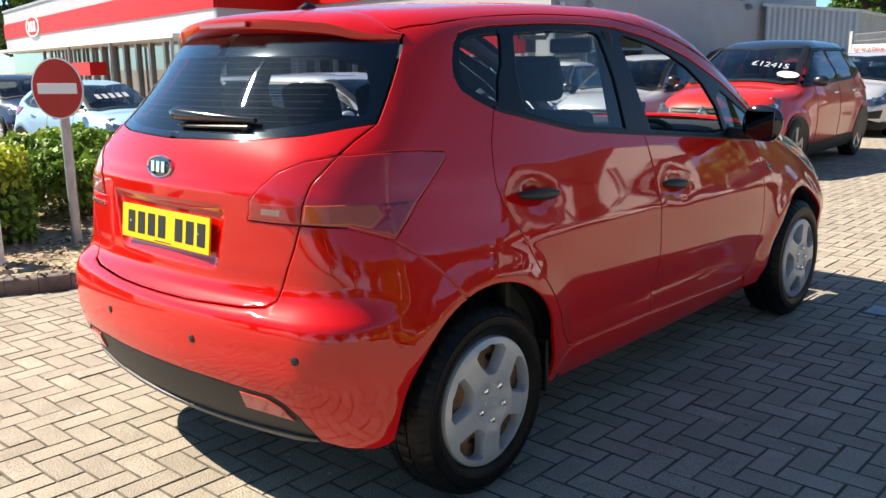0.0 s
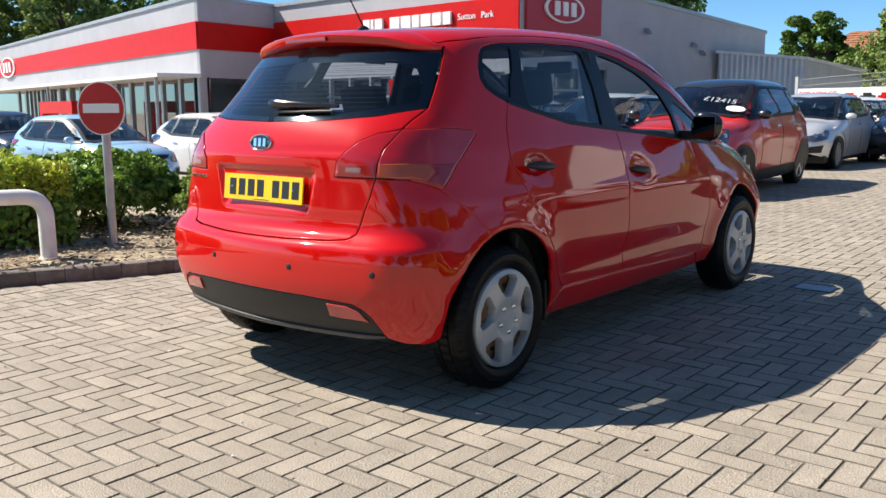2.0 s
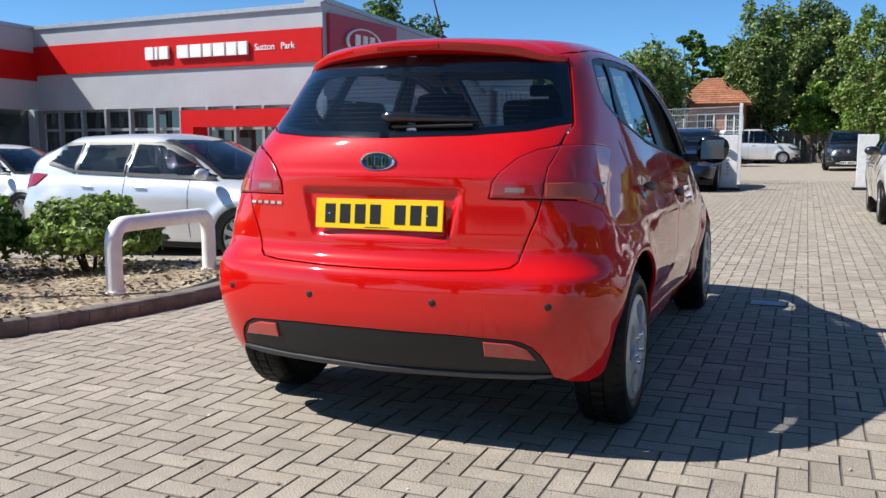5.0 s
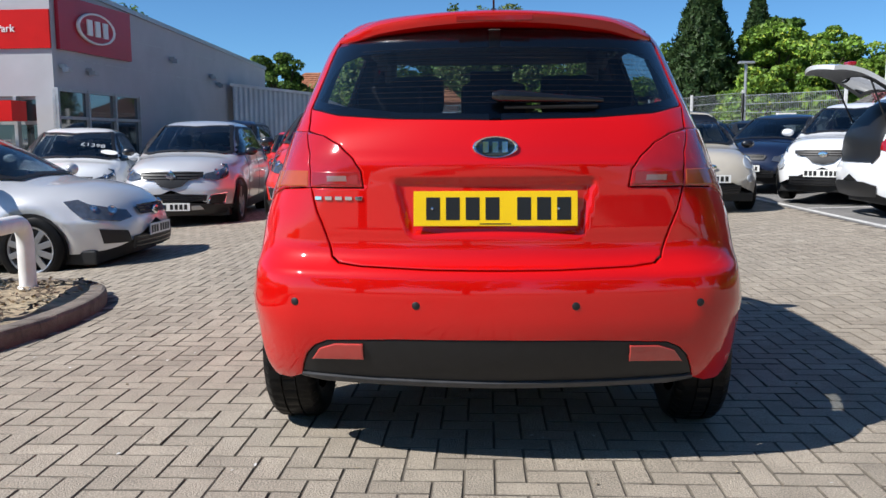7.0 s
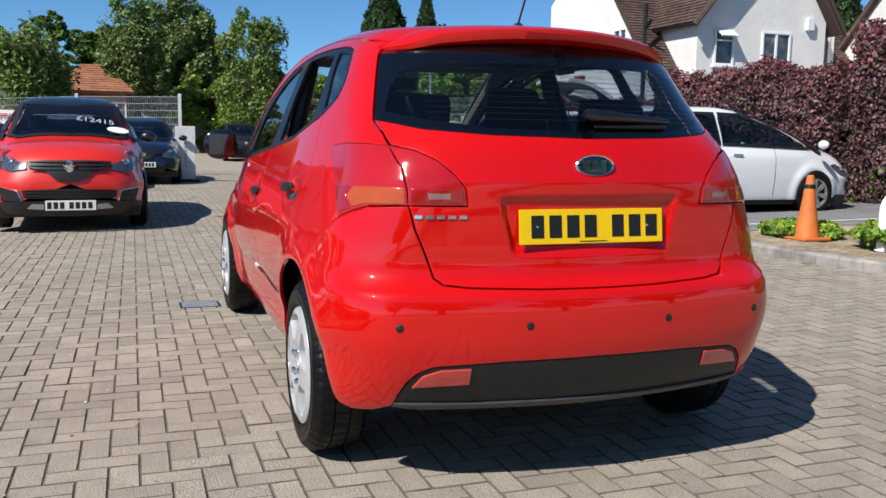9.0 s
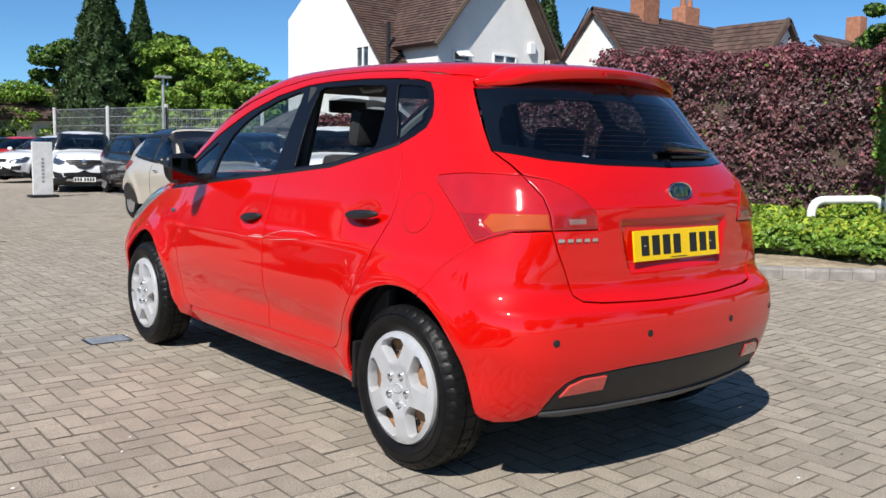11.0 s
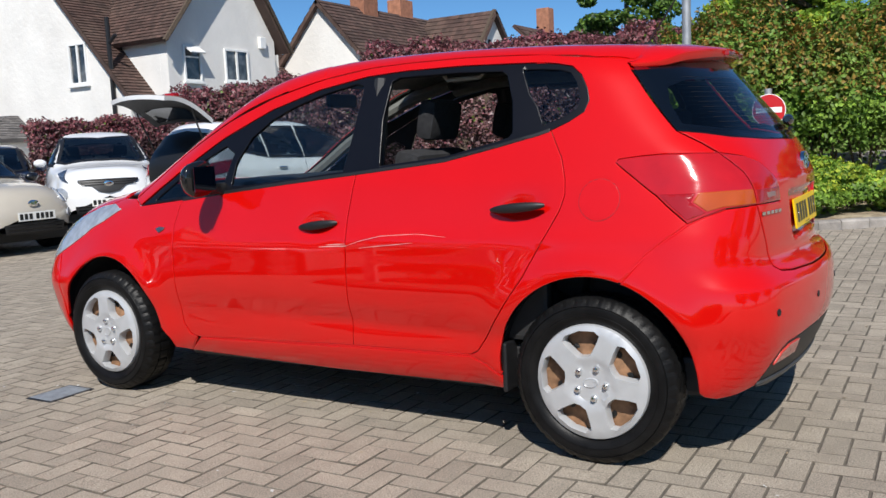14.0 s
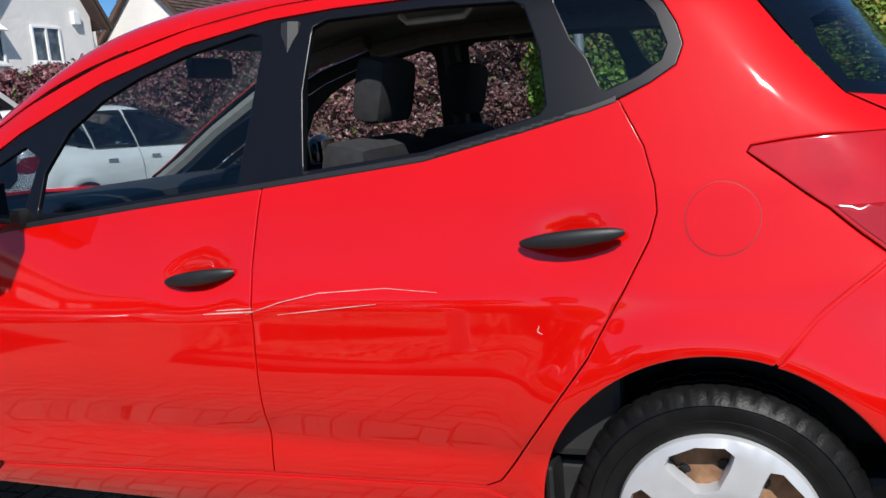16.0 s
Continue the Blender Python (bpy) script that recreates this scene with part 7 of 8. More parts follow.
def other_car(name, label, sh, paintwork, m, category="car", spokes=10, rim=.215, roof_paint=None, price=None, front="suv", plate=True, tail_open=False, cladding=False, badge=True, mirror_paint=None, double=False, windows=3):
    """A parked car seen from some way off, from its sizes."""
    c = thing(name, label, category, m, )
    b = sh.body
    H, bl, wb, fr, rear, w = sh.H, sh.belt, sh.wb, sh.front, sh.rear, sh.W / 2
    P, F, N = shell(b, sh)
    cut_side, cut_tail = [], []
    rg = lambda pts: [b.side(*p) for p in pts]
    ry, sc = sh.roof_y, sh.scut
    top = lambda y: H - .105 - .05 * max(0, (.45 - y)) ** 2 - .10 * max(0, y - ry + .25) ** 2
    # side windows
    yr, yf = -rear + .32 + .22 * (windows > 2), ry + (sc - ry) * .80
    lo = lambda y: bl + .03 - .03 * (y - .8) + .05 * max(0, .2 - y)
    cuts = [yr, .28, 1.05, yf] if windows > 2 else [yr + .25, .95, yf]
    for flip in (False, True):
        K = dict(mirror=flip, thick=0, rim=0, gap=0, step=.12, edge=.06, lift=.013)
        for a, z in zip(cuts, cuts[1:]):
            a2, z2 = a + .010, z - .010
            lean_a = .0 if a > yr + .01 and not (windows == 2 and a == cuts[0]) else .16
            last = z == yf
            if last:
                t = ry + .02
                pts = [(a2, lo(a2)), (z2 - .02, lo(z2)), (t + (z2 - t) * .5, (lo(z2) + top(t)) / 2 + .04), (t, top(t)), (a2 + .02, top(a2))]
            else:
                pts = [(a2, lo(a2) + (.06 if lean_a else 0)), (z2, lo(z2)), (z2 - .01, top(z2)), (a2 + lean_a + .03, top(a2 + lean_a))]
            glaze("side_window", c, b, rg(pts), "tinted side window", **K)
            cut_side.append(np.array(pts))
        # arches and wheels
        for hub in (0, wb):
            ring_pts = [(hub + (sh.hub + .026) * math.cos(q), sh.hub + (sh.hub + .026) * math.sin(q)) for q in np.linspace(-.42, math.pi + .42, 26)]
            ring_pts = [(y, max(z, .20)) for y, z in ring_pts]
            skin("wheel_arch", b, rg(ring_pts), TRIM, c, "black wheel arch", mirror=flip, thick=0, rim=0, gap=0, step=.10, edge=.05, lift=.014)
        if cladding:
            skin("sill_cladding", b, rg([(sh.hub + .07, .2), (wb - sh.hub - .07, .2), (wb - sh.hub - .06, .34), (sh.hub + .06, .36)]), TRIM, c, "black plastic sill", lift=.014, mirror=flip, thick=0, rim=0, gap=0, step=.1)
        # seams
        for y in (cuts[-2] if windows > 2 else .95, 1.05 + .92 if windows > 2 else sc - .05):
            q = np.array(rg([(y, z) for z in np.linspace(.30, bl - .01, 10)]))
            p = b.ring(q)
            p = p + b.normal(p) * .001
            if flip:
                p = p * (-1, 1, 1)
            tube("door_seam", [Vector(a) for a in p], .0035, TRIM, c, sides=4)
        for y in ((.42, 1.22) if windows > 2 else (1.12,)):
            q = b.ring(np.array(rg([(y, bl - .10), (y + .16, bl - .105)])))
            if flip:
                q = q * (-1, 1, 1)
            s = -1 if flip else 1
            tube("door_handle", [Vector(a) + Vector((s * .02, 0, 0)) for a in q], .013, CHROME if badge else paintwork, c, "door handle", sides=6)
        # mirror
        s = -1 if flip else 1
        mb = bmesh.new()
        bmesh.ops.create_uvsphere(mb, u_segments=14, v_segments=8, radius=1)
        for v in mb.verts:
            v.co = Vector((s * (w + .04 + v.co.x * .10), sc - .32 + v.co.y * .06, bl + .06 + v.co.z * .065))
        part("door_mirror", mb, mirror_paint or paintwork, c, "door mirror", smooth=True)
        # lamps
        fz = {"suv": (.72, .86), "small": (.62, .80), "low": (.60, .72), "round": (.62, .62), "juke": (.70, .88)}[front]
        if front == "round":
            for x, z, r in ((w - .24, .72, .095), (w - .25, .50, .055)):
                skin("headlight", b, [b.face(x + r * math.cos(q), z + r * math.sin(q)) for q in np.linspace(0, 2 * math.pi, 20, endpoint=False)], HEADLAMP, c, "round headlight", mirror=flip, thick=.02, rim=.006, lift=.02, step=.06, edge=.04)
        elif front == "juke":
            skin("headlight", b, [b.face(w - .22 + .09 * math.cos(q), .60 + .09 * math.sin(q)) for q in np.linspace(0, 2 * math.pi, 20, endpoint=False)], HEADLAMP, c, "round headlight", mirror=flip, thick=.02, rim=.006, lift=.015, step=.06, edge=.04)
            skin("side_light", b, [b.face(w - .34, fz[0] + .06), b.face(w - .20, fz[1] + .02), b.side(fr - .62, bl - .06), b.side(fr - .5, bl - .10)], LAMP, c, "side light", mirror=flip, thick=0, rim=0, lift=.014, step=.08)
        else:
            z0, z1 = fz
            skin("headlight", b, [b.face(w - .46, z0 - .015), b.face(w - .30, z0 - .045), b.side(fr - .42, z0 - .0), b.side(fr - .60, z1 + .03), b.side(fr - .48, z1 + .045), b.face(w - .22, z1 - .0), b.face(w - .44, z0 + .055)], LAMP, c, "clear headlight", mirror=flip, thick=.01, rim=.004, lift=.014, step=.06, edge=.04)
            for fx, rr in ((.30, .045), (.21, .032)):
                o = b.ring(np.array([b.face(w - fx, (z0 + z1) / 2 + (.0 if fx > .25 else .02))]))[0]
                nn = Vector(b.normal(o[None])[0])
                mt = Matrix.Translation(Vector(o) + nn * .026) @ nn.to_track_quat("Z", "Y").to_matrix().to_4x4()
                if flip:
                    mt = Matrix.Diagonal((-1, 1, 1, 1)) @ mt
                lathe("lamp_projector", [(-.012, rr), (.002, rr), (.003, rr * .8), (-.006, rr * .7), (.001, rr * .4), (.003, 0)], CHROME, c, "chrome headlamp projector", 16, "z", mt)
        fog = [b.face(w - .40, .36), b.face(w - .20, .36), b.face(w - .17, .50), b.face(w - .36, .47)]
        if front in ("suv", "small", "low"):
            fg = skin("fog_light_surround", b, fog, TRIM, c, "black fog light recess", mirror=flip, thick=0, rim=0, lift=.014, step=.06)
            if front == "suv":
                q = b.ring(np.array(fog + fog[:1]))
                q = q + b.normal(q) * .012
                if flip:
                    q = q * (-1, 1, 1)
                tube("fog_light_trim", [Vector(a) for a in q], .013, CHROME, fg, "chrome surround", sides=5)
        ts = [b.tail(w - .36, bl - .12), b.tail(w - .20, bl - .16), b.side(-rear + .42, bl - .10), b.side(-rear + .58, bl + .03), b.side(-rear + .40, bl + .04), b.tail(w - .26, bl + .01)]
        skin("tail_light", b, ts, TAIL, c, "red tail lamp", mirror=flip, thick=.01, rim=.004, lift=.014, step=.06, edge=.04)
    # screens
    if roof_paint:
        skin("roof", b, [(0, -rear + .46), (w - .33, -rear + .48), (w - .285, .3), (w - .285, ry - .05), (w - .37, ry + .11), (0, ry + .245)], roof_paint, c, "contrasting roof", both=True, view="over", thick=0, rim=0, lift=.014, step=.09, edge=.07)
    half = [(0, ry + .24), (w - .42, ry + .10), (w - .335, ry - .02), (w - .27, (ry + sc) / 2 - .05), (w - .20, sc - .24), (w - .32, sc - .09), (0, sc + .0)]
    screen = half + [(-x, y) for x, y in half[-2:0:-1]]
    glaze("windscreen", c, b, half, "tinted windscreen", .06, screen, both=True, view="over", thick=0, rim=0, lift=.014, step=.12)
    if not tail_open:
        cut_tail = [(0, bl + .12), (w - .34, bl + .14), (w - .38, H - .17), (0, H - .15)]
        half = [b.tail(*q) for q in cut_tail]
        mid = b.middle(-1)
        glaze("rear_window", c, b, half, "tinted rear window", .05, half + [(2 * mid - a, z) for a, z in half[-2:0:-1]], both=True, thick=0, rim=0, lift=.014, step=.12)
    # the body, open behind the panes
    mid = P[F].mean(1)
    shut = np.ones(len(F), bool)
    for pts in cut_side:
        shut &= ~(inside(mid[:, 1:], offset(pts, .026)) & (np.abs(mid[:, 0]) > .35))
    shut &= ~(inside(mid[:, :2], offset(np.array(screen), .036)) & (mid[:, 2] > bl - .1))
    if cut_tail:
        shut &= ~(inside(np.stack([np.abs(mid[:, 0]), mid[:, 2]], 1), np.array(cut_tail) + [(-.1, .015), (-.015, .015), (-.015, -.015), (-.1, -.015)]) & (mid[:, 1] < .2))
    raw("body", P, F[shut].tolist(), paintwork, c, "", normals=N)
    # the cabin
    box("cabin_floor", (-w + .17, -rear + .42, .24), (w - .17, sc - .05, bl - .38), CABIN, c, "dark cabin floor", .03)
    box("dashboard", (-w + .20, sc - .55, bl - .40), (w - .20, sc - .12, bl - .03), CABIN, c, "dark dashboard", .05)
    for x in (-w * .45, w * .45):
        st = box("front_seat", (-.23, -.08, 0), (.23, .08, bl - .30), FABRIC, c, "dark front seat", .05, pose(x, sc - 1.45, .42, 14, 0, 0))
        box("headrest", (-.12, -.05, bl - .27), (.12, .05, bl - .07), FABRIC, st, "", .04, pose(x, sc - 1.45, .42, 14, 0, 0))
    rs = box("rear_seat", (-w + .28, -.08, 0), (w - .28, .08, bl - .36), FABRIC, c, "dark rear seat", .05, pose(0, .15, .42, 16, 0, 0))
    for x in (-w * .4, w * .4):
        box("headrest", (x - .11, -.05, bl - .34), (x + .11, .05, bl - .17), FABRIC, rs, "", .04, pose(0, .15, .42, 16, 0, 0))
    sw = [Vector((w * .45 + .18 * math.cos(a), sc - .62 + .08 * math.sin(a), bl - .10 + .16 * math.sin(a))) for a in np.linspace(0, 2 * math.pi, 21)]
    tube("steering_wheel", sw, .014, CABIN, c, "dark steering wheel", 6)
    # face
    gz0, gz1 = {"suv": (.66, .80), "small": (.62, .72), "low": (.60, .69), "round": (.34, .42), "juke": (.68, .80)}[front]
    if front != "round":
        skin("grille", b, [b.face(0, gz0 - .09), b.face(.15, gz0 - .06), b.face(.24, gz0 + .02), b.face(w - .46, gz0 + .07), b.face(w - .46, gz1 - .01), b.face(.2, gz1), b.face(0, gz1)] if front != "low" else [b.face(0, gz0), b.face(.30, gz0), b.face(.34, gz1 - .02), b.face(.2, gz1), b.face(0, gz1)], TRIM, c, "black grille", both=True, thick=0, rim=0, lift=.022, step=.08)
        for k in range(3):
            z = gz0 + .02 + (gz1 - gz0) * (k + .5) / 3.6
            q = b.ring(np.array([b.face(x, z) for x in np.linspace(0, .3 if front == "low" else w - .50, 8)]))
            q = q + b.normal(q) * .024
            tube("grille_bar", [Vector((-a[0], a[1], a[2])) for a in q[:0:-1]] + [Vector(a) for a in q], .006, GLOSSY_BLACK, c, sides=4)
    lo0, lo1 = (.385, .50) if front == "suv" else (.28, .43)
    skin("lower_grille", b, [b.face(0, lo0), b.face(w - .42, lo0 + .01), b.face(w - .40, lo1 - .02), b.face(0, lo1)], TRIM, c, "black lower grille", both=True, thick=0, rim=0, lift=.024, step=.08, edge=.06)
    for k in range(3):
        z = lo0 + (lo1 - lo0) * (k + .8) / 3.6
        q = b.ring(np.array([b.face(x, z) for x in np.linspace(0, w - .44, 8)]))
        q = q + b.normal(q) * .026
        tube("grille_bar", [Vector((-a[0], a[1], a[2])) for a in q[:0:-1]] + [Vector(a) for a in q], .005, GLOSSY_BLACK, c, sides=4)
    if front == "suv":
        skin("bumper_skirt", b, [b.face(0, .20), b.face(w - .30, .215), b.side(fr - .34, .23), b.side(fr - .40, .33), b.face(w - .22, .345), b.face(0, .375)], TRIM, c, "black lower bumper skirt", both=True, thick=0, rim=0, lift=.020, step=.08, edge=.06)
        for flip in (False, True):
            skin("skid_plate", b, [b.face(.27, .275), b.face(.44, .285), b.face(.39, .335), b.face(.27, .33)], ALLOY, c, "silver skid plate", mirror=flip, thick=.006, rim=.002, lift=.030, step=.06)
    if badge:
        q = b.ring(np.array([b.face(0, gz1 - .06 if front != "round" else .66)]))[0]
        lathe("emblem", [(0, .075), (.012, .07), (.018, .045), (.014, 0)], CHROME, c, "chrome maker emblem", 4 if front == "suv" else 24, "z", Matrix.Translation((0, q[1] + .026, q[2])) @ pose(0, 0, 0, -90, 0, 0) @ Matrix.Diagonal((1, 1.25 if front == "suv" else .6, 1, 1)))
    if plate:
        pz = {"suv": .315, "small": .44, "low": .45, "round": .50, "juke": .46}[front]
        q = b.ring(np.array([b.face(.0, pz)]))[0]
        pl = box("number_plate", (-.26, q[1] + .028, pz - .055), (.26, q[1] + .040, pz + .055), PLATE_W, c, "white front number plate with characters as bars", .002)
        for k in (-.2, -.135, -.07, -.005, .09, .155, .22):
            box("character_bar", (k - .022, q[1] + .040, pz - .036), (k + .022, q[1] + .0425, pz + .036), INK, pl, "", 0)
        q = b.ring(np.array([b.tail(.0, .80)]))[0]
        if not tail_open:
            box("rear_number_plate", (-.26, q[1] - .02, .745), (.26, q[1] - .004, .855), PLATE_Y, c, "yellow rear number plate", .002)
    box("underbody", (-w + .14, -rear + .3, .16), (w - .14, fr - .3, .30), TRIM, c, "dark underbody", .02)
    wl = simple_wheel(c, sh.hub, rim, spokes, None, double)
    for i, (x, y, turn) in enumerate(((w - .145, 0, 0), (w - .145, wb, 0), (-w + .145, 0, 180), (-w + .145, wb, 180))):
        k = wl if i == 0 else copy_thing(wl, Matrix())
        k.parent = c
        k.matrix_basis = Matrix.Translation((x, y, sh.hub)) @ pose(0, 0, 0, 0, 0, turn)
    if price:
        yy = (ry + sc) / 2
        pt = b.over(np.array([(-.30 if price != "bars" else .1, yy + .12)]))[0]
        nm = Vector(b.normal(pt[None])[0])
        zax = nm
        xax = Vector((-1, 0, 0))
        yax = zax.cross(xax).normalized()
        xax = yax.cross(zax).normalized()
        mm = Matrix((xax, yax, zax)).transposed().to_4x4()
        mm.translation = Vector(pt) + nm * .018
        if price == "bars":
            for k in range(5):
                bm = bmesh.new()
                add_box(bm, (-.3 + .13 * k, -.08, 0), (-.22 + .13 * k, .08, .003), 0, mm)
                part("price_bar", bm, PRICE, c, "white price marking as bars")
        else:
            text("price", price, .15, PRICE, mm, c, .001, "white price lettering on the windscreen")
            m3 = mm @ Matrix.Translation((.26, -.17, 0)) @ Matrix.Diagonal((1, .55, 1, 1))
            lathe("price_sticker", [(0, .13), (.003, .13), (.004, 0)], SIGN_WHITE, c, "white oval sticker", 24, "z", m3)
    return c


def park(x, y, heading, wb_half=0.0):
    """A pose for a car whose rear axle stands at x, y, its nose towards heading (degrees from +y, clockwise)."""
    return pose(x, y, G(x, y), 0, 0, -heading)


SUV = Shape(4.12, 1.78, 1.57, 2.61, .72, .335, 1.02, 1.06, 2.48, .84, 1.45, .38)
HATCH = Shape(4.31, 1.78, 1.47, 2.65, .78, .315, .95, .97, 2.55, .74, 1.45, .45)
SMALL = Shape(3.95, 1.71, 1.46, 2.57, .58, .305, .95, .97, 2.45, .74, 1.4, .35)
MINI = Shape(3.57, 1.63, 1.49, 2.30, .55, .285, .92, .97, 2.08, .76, 1.12, .50)
MPV = Shape(4.53, 1.81, 1.60, 2.75, .83, .325, 1.0, 1.03, 3.08, .80, 1.45, .30)
CROSS = Shape(4.14, 1.77, 1.57, 2.53, .72, .335, 1.02, 1.06, 2.35, .86, 1.35, .45)
VAN = Shape(4.4, 1.81, 1.80, 2.73, .85, .32, 1.05, 1.08, 2.7, .84, 1.75, .15)

other_car("silver_hatchback", "silver hatchback car parked beside a planted island", HATCH, P_SILVER, park(-6.9, 5.25, 90), front="low", rim=.22, spokes=10)
other_car("red_crossover", "red crossover car with black roof and white price lettering", SUV, P_RED, park(-2.24, 10.8, 177), spokes=5, rim=.225, roof_paint=P_BLACK, price="£12415", cladding=True, mirror_paint=P_BLACK, double=True)
other_car("silver_crossover", "silver crossover car with black door mirrors", SUV, P_SILVER, park(-4.81, 12.0, 174), spokes=5, rim=.225, cladding=True, mirror_paint=P_BLACK, double=True)
other_car("white_crossover", "white sport utility car with white price lettering", SUV, P_WHITE, park(-7.3, 12.4, 163), spokes=5, rim=.225, price="£1398")
other_car("blue_hatchback", "light blue hatchback car with price marking", SMALL, P_BLUE, park(-14.4, 5.6, 88), front="small", price="bars", rim=.2)
other_car("white_hatchback", "white hatchback car behind a blue one", HATCH, P_WHITE, park(-13.6, 8.4, 92), front="low")
other_car("black_crossover", "black sport utility car seen from behind", SUV, P_BLACK, park(-16.2, 2.7, 270), rim=.22)
other_car("dark_crossover", "dark sport utility car by the showroom", SUV, P_NAVY, park(-20.5, 6.8, 95), rim=.22)
other_car("dark_hatchback", "dark blue hatchback car with a blank number plate", SMALL, P_NAVY, park(-1.2, 16.9 + 3.0, 180), front="small", rim=.2)
other_car("silver_hatchback", "silver hatchback car behind a crossover", HATCH, P_SILVER, park(-2.75, 15.0 + 2.0, 178), front="low")
other_car("red_hatchback", "small red hatchback car by the mesh fence", SMALL, P_RED, park(-4.7, 18.4, 168), front="small")
other_car("white_hatchback", "white hatchback car by the mesh fence", HATCH, P_WHITE, park(-3.8, 20.3, 120), front="low")
other_car("dark_van", "dark van beside the lean-to", VAN, P_NAVY, park(-6.4, 19.4, 175), front="suv")
other_car("cream_city_car", "small cream three-door city car with a dark roof", MINI, P_CREAM, park(3.15, 12.05, 180), front="round", rim=.19, spokes=14, roof_paint=P_BLACK, windows=2, mirror_paint=P_BLACK)
other_car("dark_saloon", "dark blue car in a parking bay", HATCH, P_NAVY, park(6.72, 15.59, 215), front="low", rim=.22)
other_car("white_crossover", "white compact crossover with round headlights", CROSS, P_WHITE, park(6.96, 12.70, 215), front="juke", rim=.22)
other_car("dark_saloon", "dark car in a parking bay", HATCH, P_BLACK, park(5.3, 19.9, 180), front="low", rim=.22)
other_car("dark_saloon", "dark car in a parking bay", SMALL, P_BLACK, park(7.2, 21.6, 184), front="small", rim=.2)
other_car("silver_van", "silver passenger van far off", VAN, P_SILVER, park(-2.4, 45, 90), front="suv")
other_car("black_crossover", "black pickup-like utility car facing the camera park entry", SUV, P_BLACK, park(2.9, 36.0, 180))
other_car("blue_hatchback", "blue hatchback car far off", SMALL, P_NAVY, park(5.3, 35.5, 192), front="small")
other_car("red_hatchback", "red hatchback car far off", SMALL, P_RED, park(6.2, 33.0, 222), front="small")
other_car("white_hatchback", "white hatchback car in the far row", HATCH, P_WHITE, park(6.6, 28.6, 242), front="low", rim=.22)
other_car("white_crossover", "white crossover car in the far row", SUV, P_WHITE, park(5.0, 20.8 + 2.6, 196), rim=.22)

mpv = other_car("white_people_carrier", "white people carrier with its tailgate standing open", MPV, P_WHITE, park(5.56, 8.25, 91), front="low", rim=.225, spokes=7, double=True, tail_open=True)
b = MPV.body
# open boot; its shaded inside is a black sheet laid on the tail
skin("boot_opening", b, [b.tail(0, .70), b.tail(.48, .70), b.tail(.56, .80), b.tail(.56, 1.05), b.tail(.50, 1.40), b.tail(0, 1.46)], INK, mpv, "black sheet painted as the shaded inside of the open boot", both=True, thick=0, rim=0, lift=.014, step=.12)
skin("boot_trim", b, [b.tail(.46, .70), b.tail(.50, .68), b.tail(.60, .80), b.tail(.60, 1.05), b.tail(.53, 1.42), b.tail(.49, 1.42), b.tail(.55, 1.05), b.tail(.55, .80)], TRIM, mpv, "black boot seal", lift=.018, thick=.006)
skin("rear_skirt", b, [b.tail(0, .26), b.tail(.6, .28), b.tail(.66, .42), b.tail(.4, .46), b.tail(0, .46)], TRIM, mpv, "dark rear skirt", both=True, lift=.014, thick=0, rim=0, step=.12)
hv, hf = [], []
NX, NY = 16, 12
for j in range(NY + 1):
    t = j / NY
    for i in range(NX + 1):
        x = (-1 + 2 * i / NX) * (.60 - .06 * t + .02 * math.sin(t * 3.1))
        y = -.52 - .84 * t + .10 * (x / .6) ** 2 * t
        z = 1.60 + .30 * math.sin(t * 1.75) + .05 * (1 - (x / .6) ** 2)
        hv.append((x, y, z))
for j in range(NY):
    for i in range(NX):
        a = j * (NX + 1) + i
        hf.append((a, a + NX + 1, a + NX + 2, a + 1))
k = len(hv)
hv2 = hv + [(x * .96, y, z - .055) for x, y, z in hv]
edge_loop = [i for i in range(NX + 1)] + [j * (NX + 1) + NX for j in range(1, NY + 1)] + [NY * (NX + 1) + i for i in range(NX - 1, -1, -1)] + [j * (NX + 1) for j in range(NY - 1, 0, -1)]
hf2 = hf + [tuple(a + k for a in f[::-1]) for f in hf] + [(a, b2, b2 + k, a + k) for a, b2 in zip(edge_loop, edge_loop[1:] + edge_loop[:1])]
mats_h = [0] * len(hf) + [1] * len(hf) + [0] * len(edge_loop)
hatch = raw("open_tailgate", hv2, hf2, [P_WHITE, CABIN], mpv, "raised tailgate with grey lining", smooth=True, mats=mats_h)
gl = [(x * .78, y, z - .062) for x, y, z in (hv[j * (NX + 1) + i] for j in range(1, 6) for i in range(1, NX))]
raw("tailgate_glass", gl, [(j * (NX - 1) + i, j * (NX - 1) + i + 1, (j + 1) * (NX - 1) + i + 1, (j + 1) * (NX - 1) + i) for j in range(4) for i in range(NX - 2)], CAR_GLASS, hatch, "dark tailgate glass", smooth=True)
for x in (-1, 1):
    tube("gas_strut", [(x * .52, -.62, 1.22), (x * .55, -.85, 1.74)], .012, TRIM, mpv, "black gas strut", sides=6)
    box("tailgate_lamp", (min(x * .32, x * .50), -1.10, 1.90), (max(x * .32, x * .50), -1.00, 1.955), TAIL, hatch, "red lamp on the tailgate", .02)

# ---- signs, rails and small things ----
SIGN_RED = mat("red_sign_face", (0.46, 0.008, 0.010), 0.35, spread=0.04)
RAIL_WHITE = mat("white_rail_paint", (0.84, 0.83, 0.81), 0.4, spread=0.06, scale=8, second=(0.66, 0.63, 0.59), second_scale=6, second_amount=0.35)
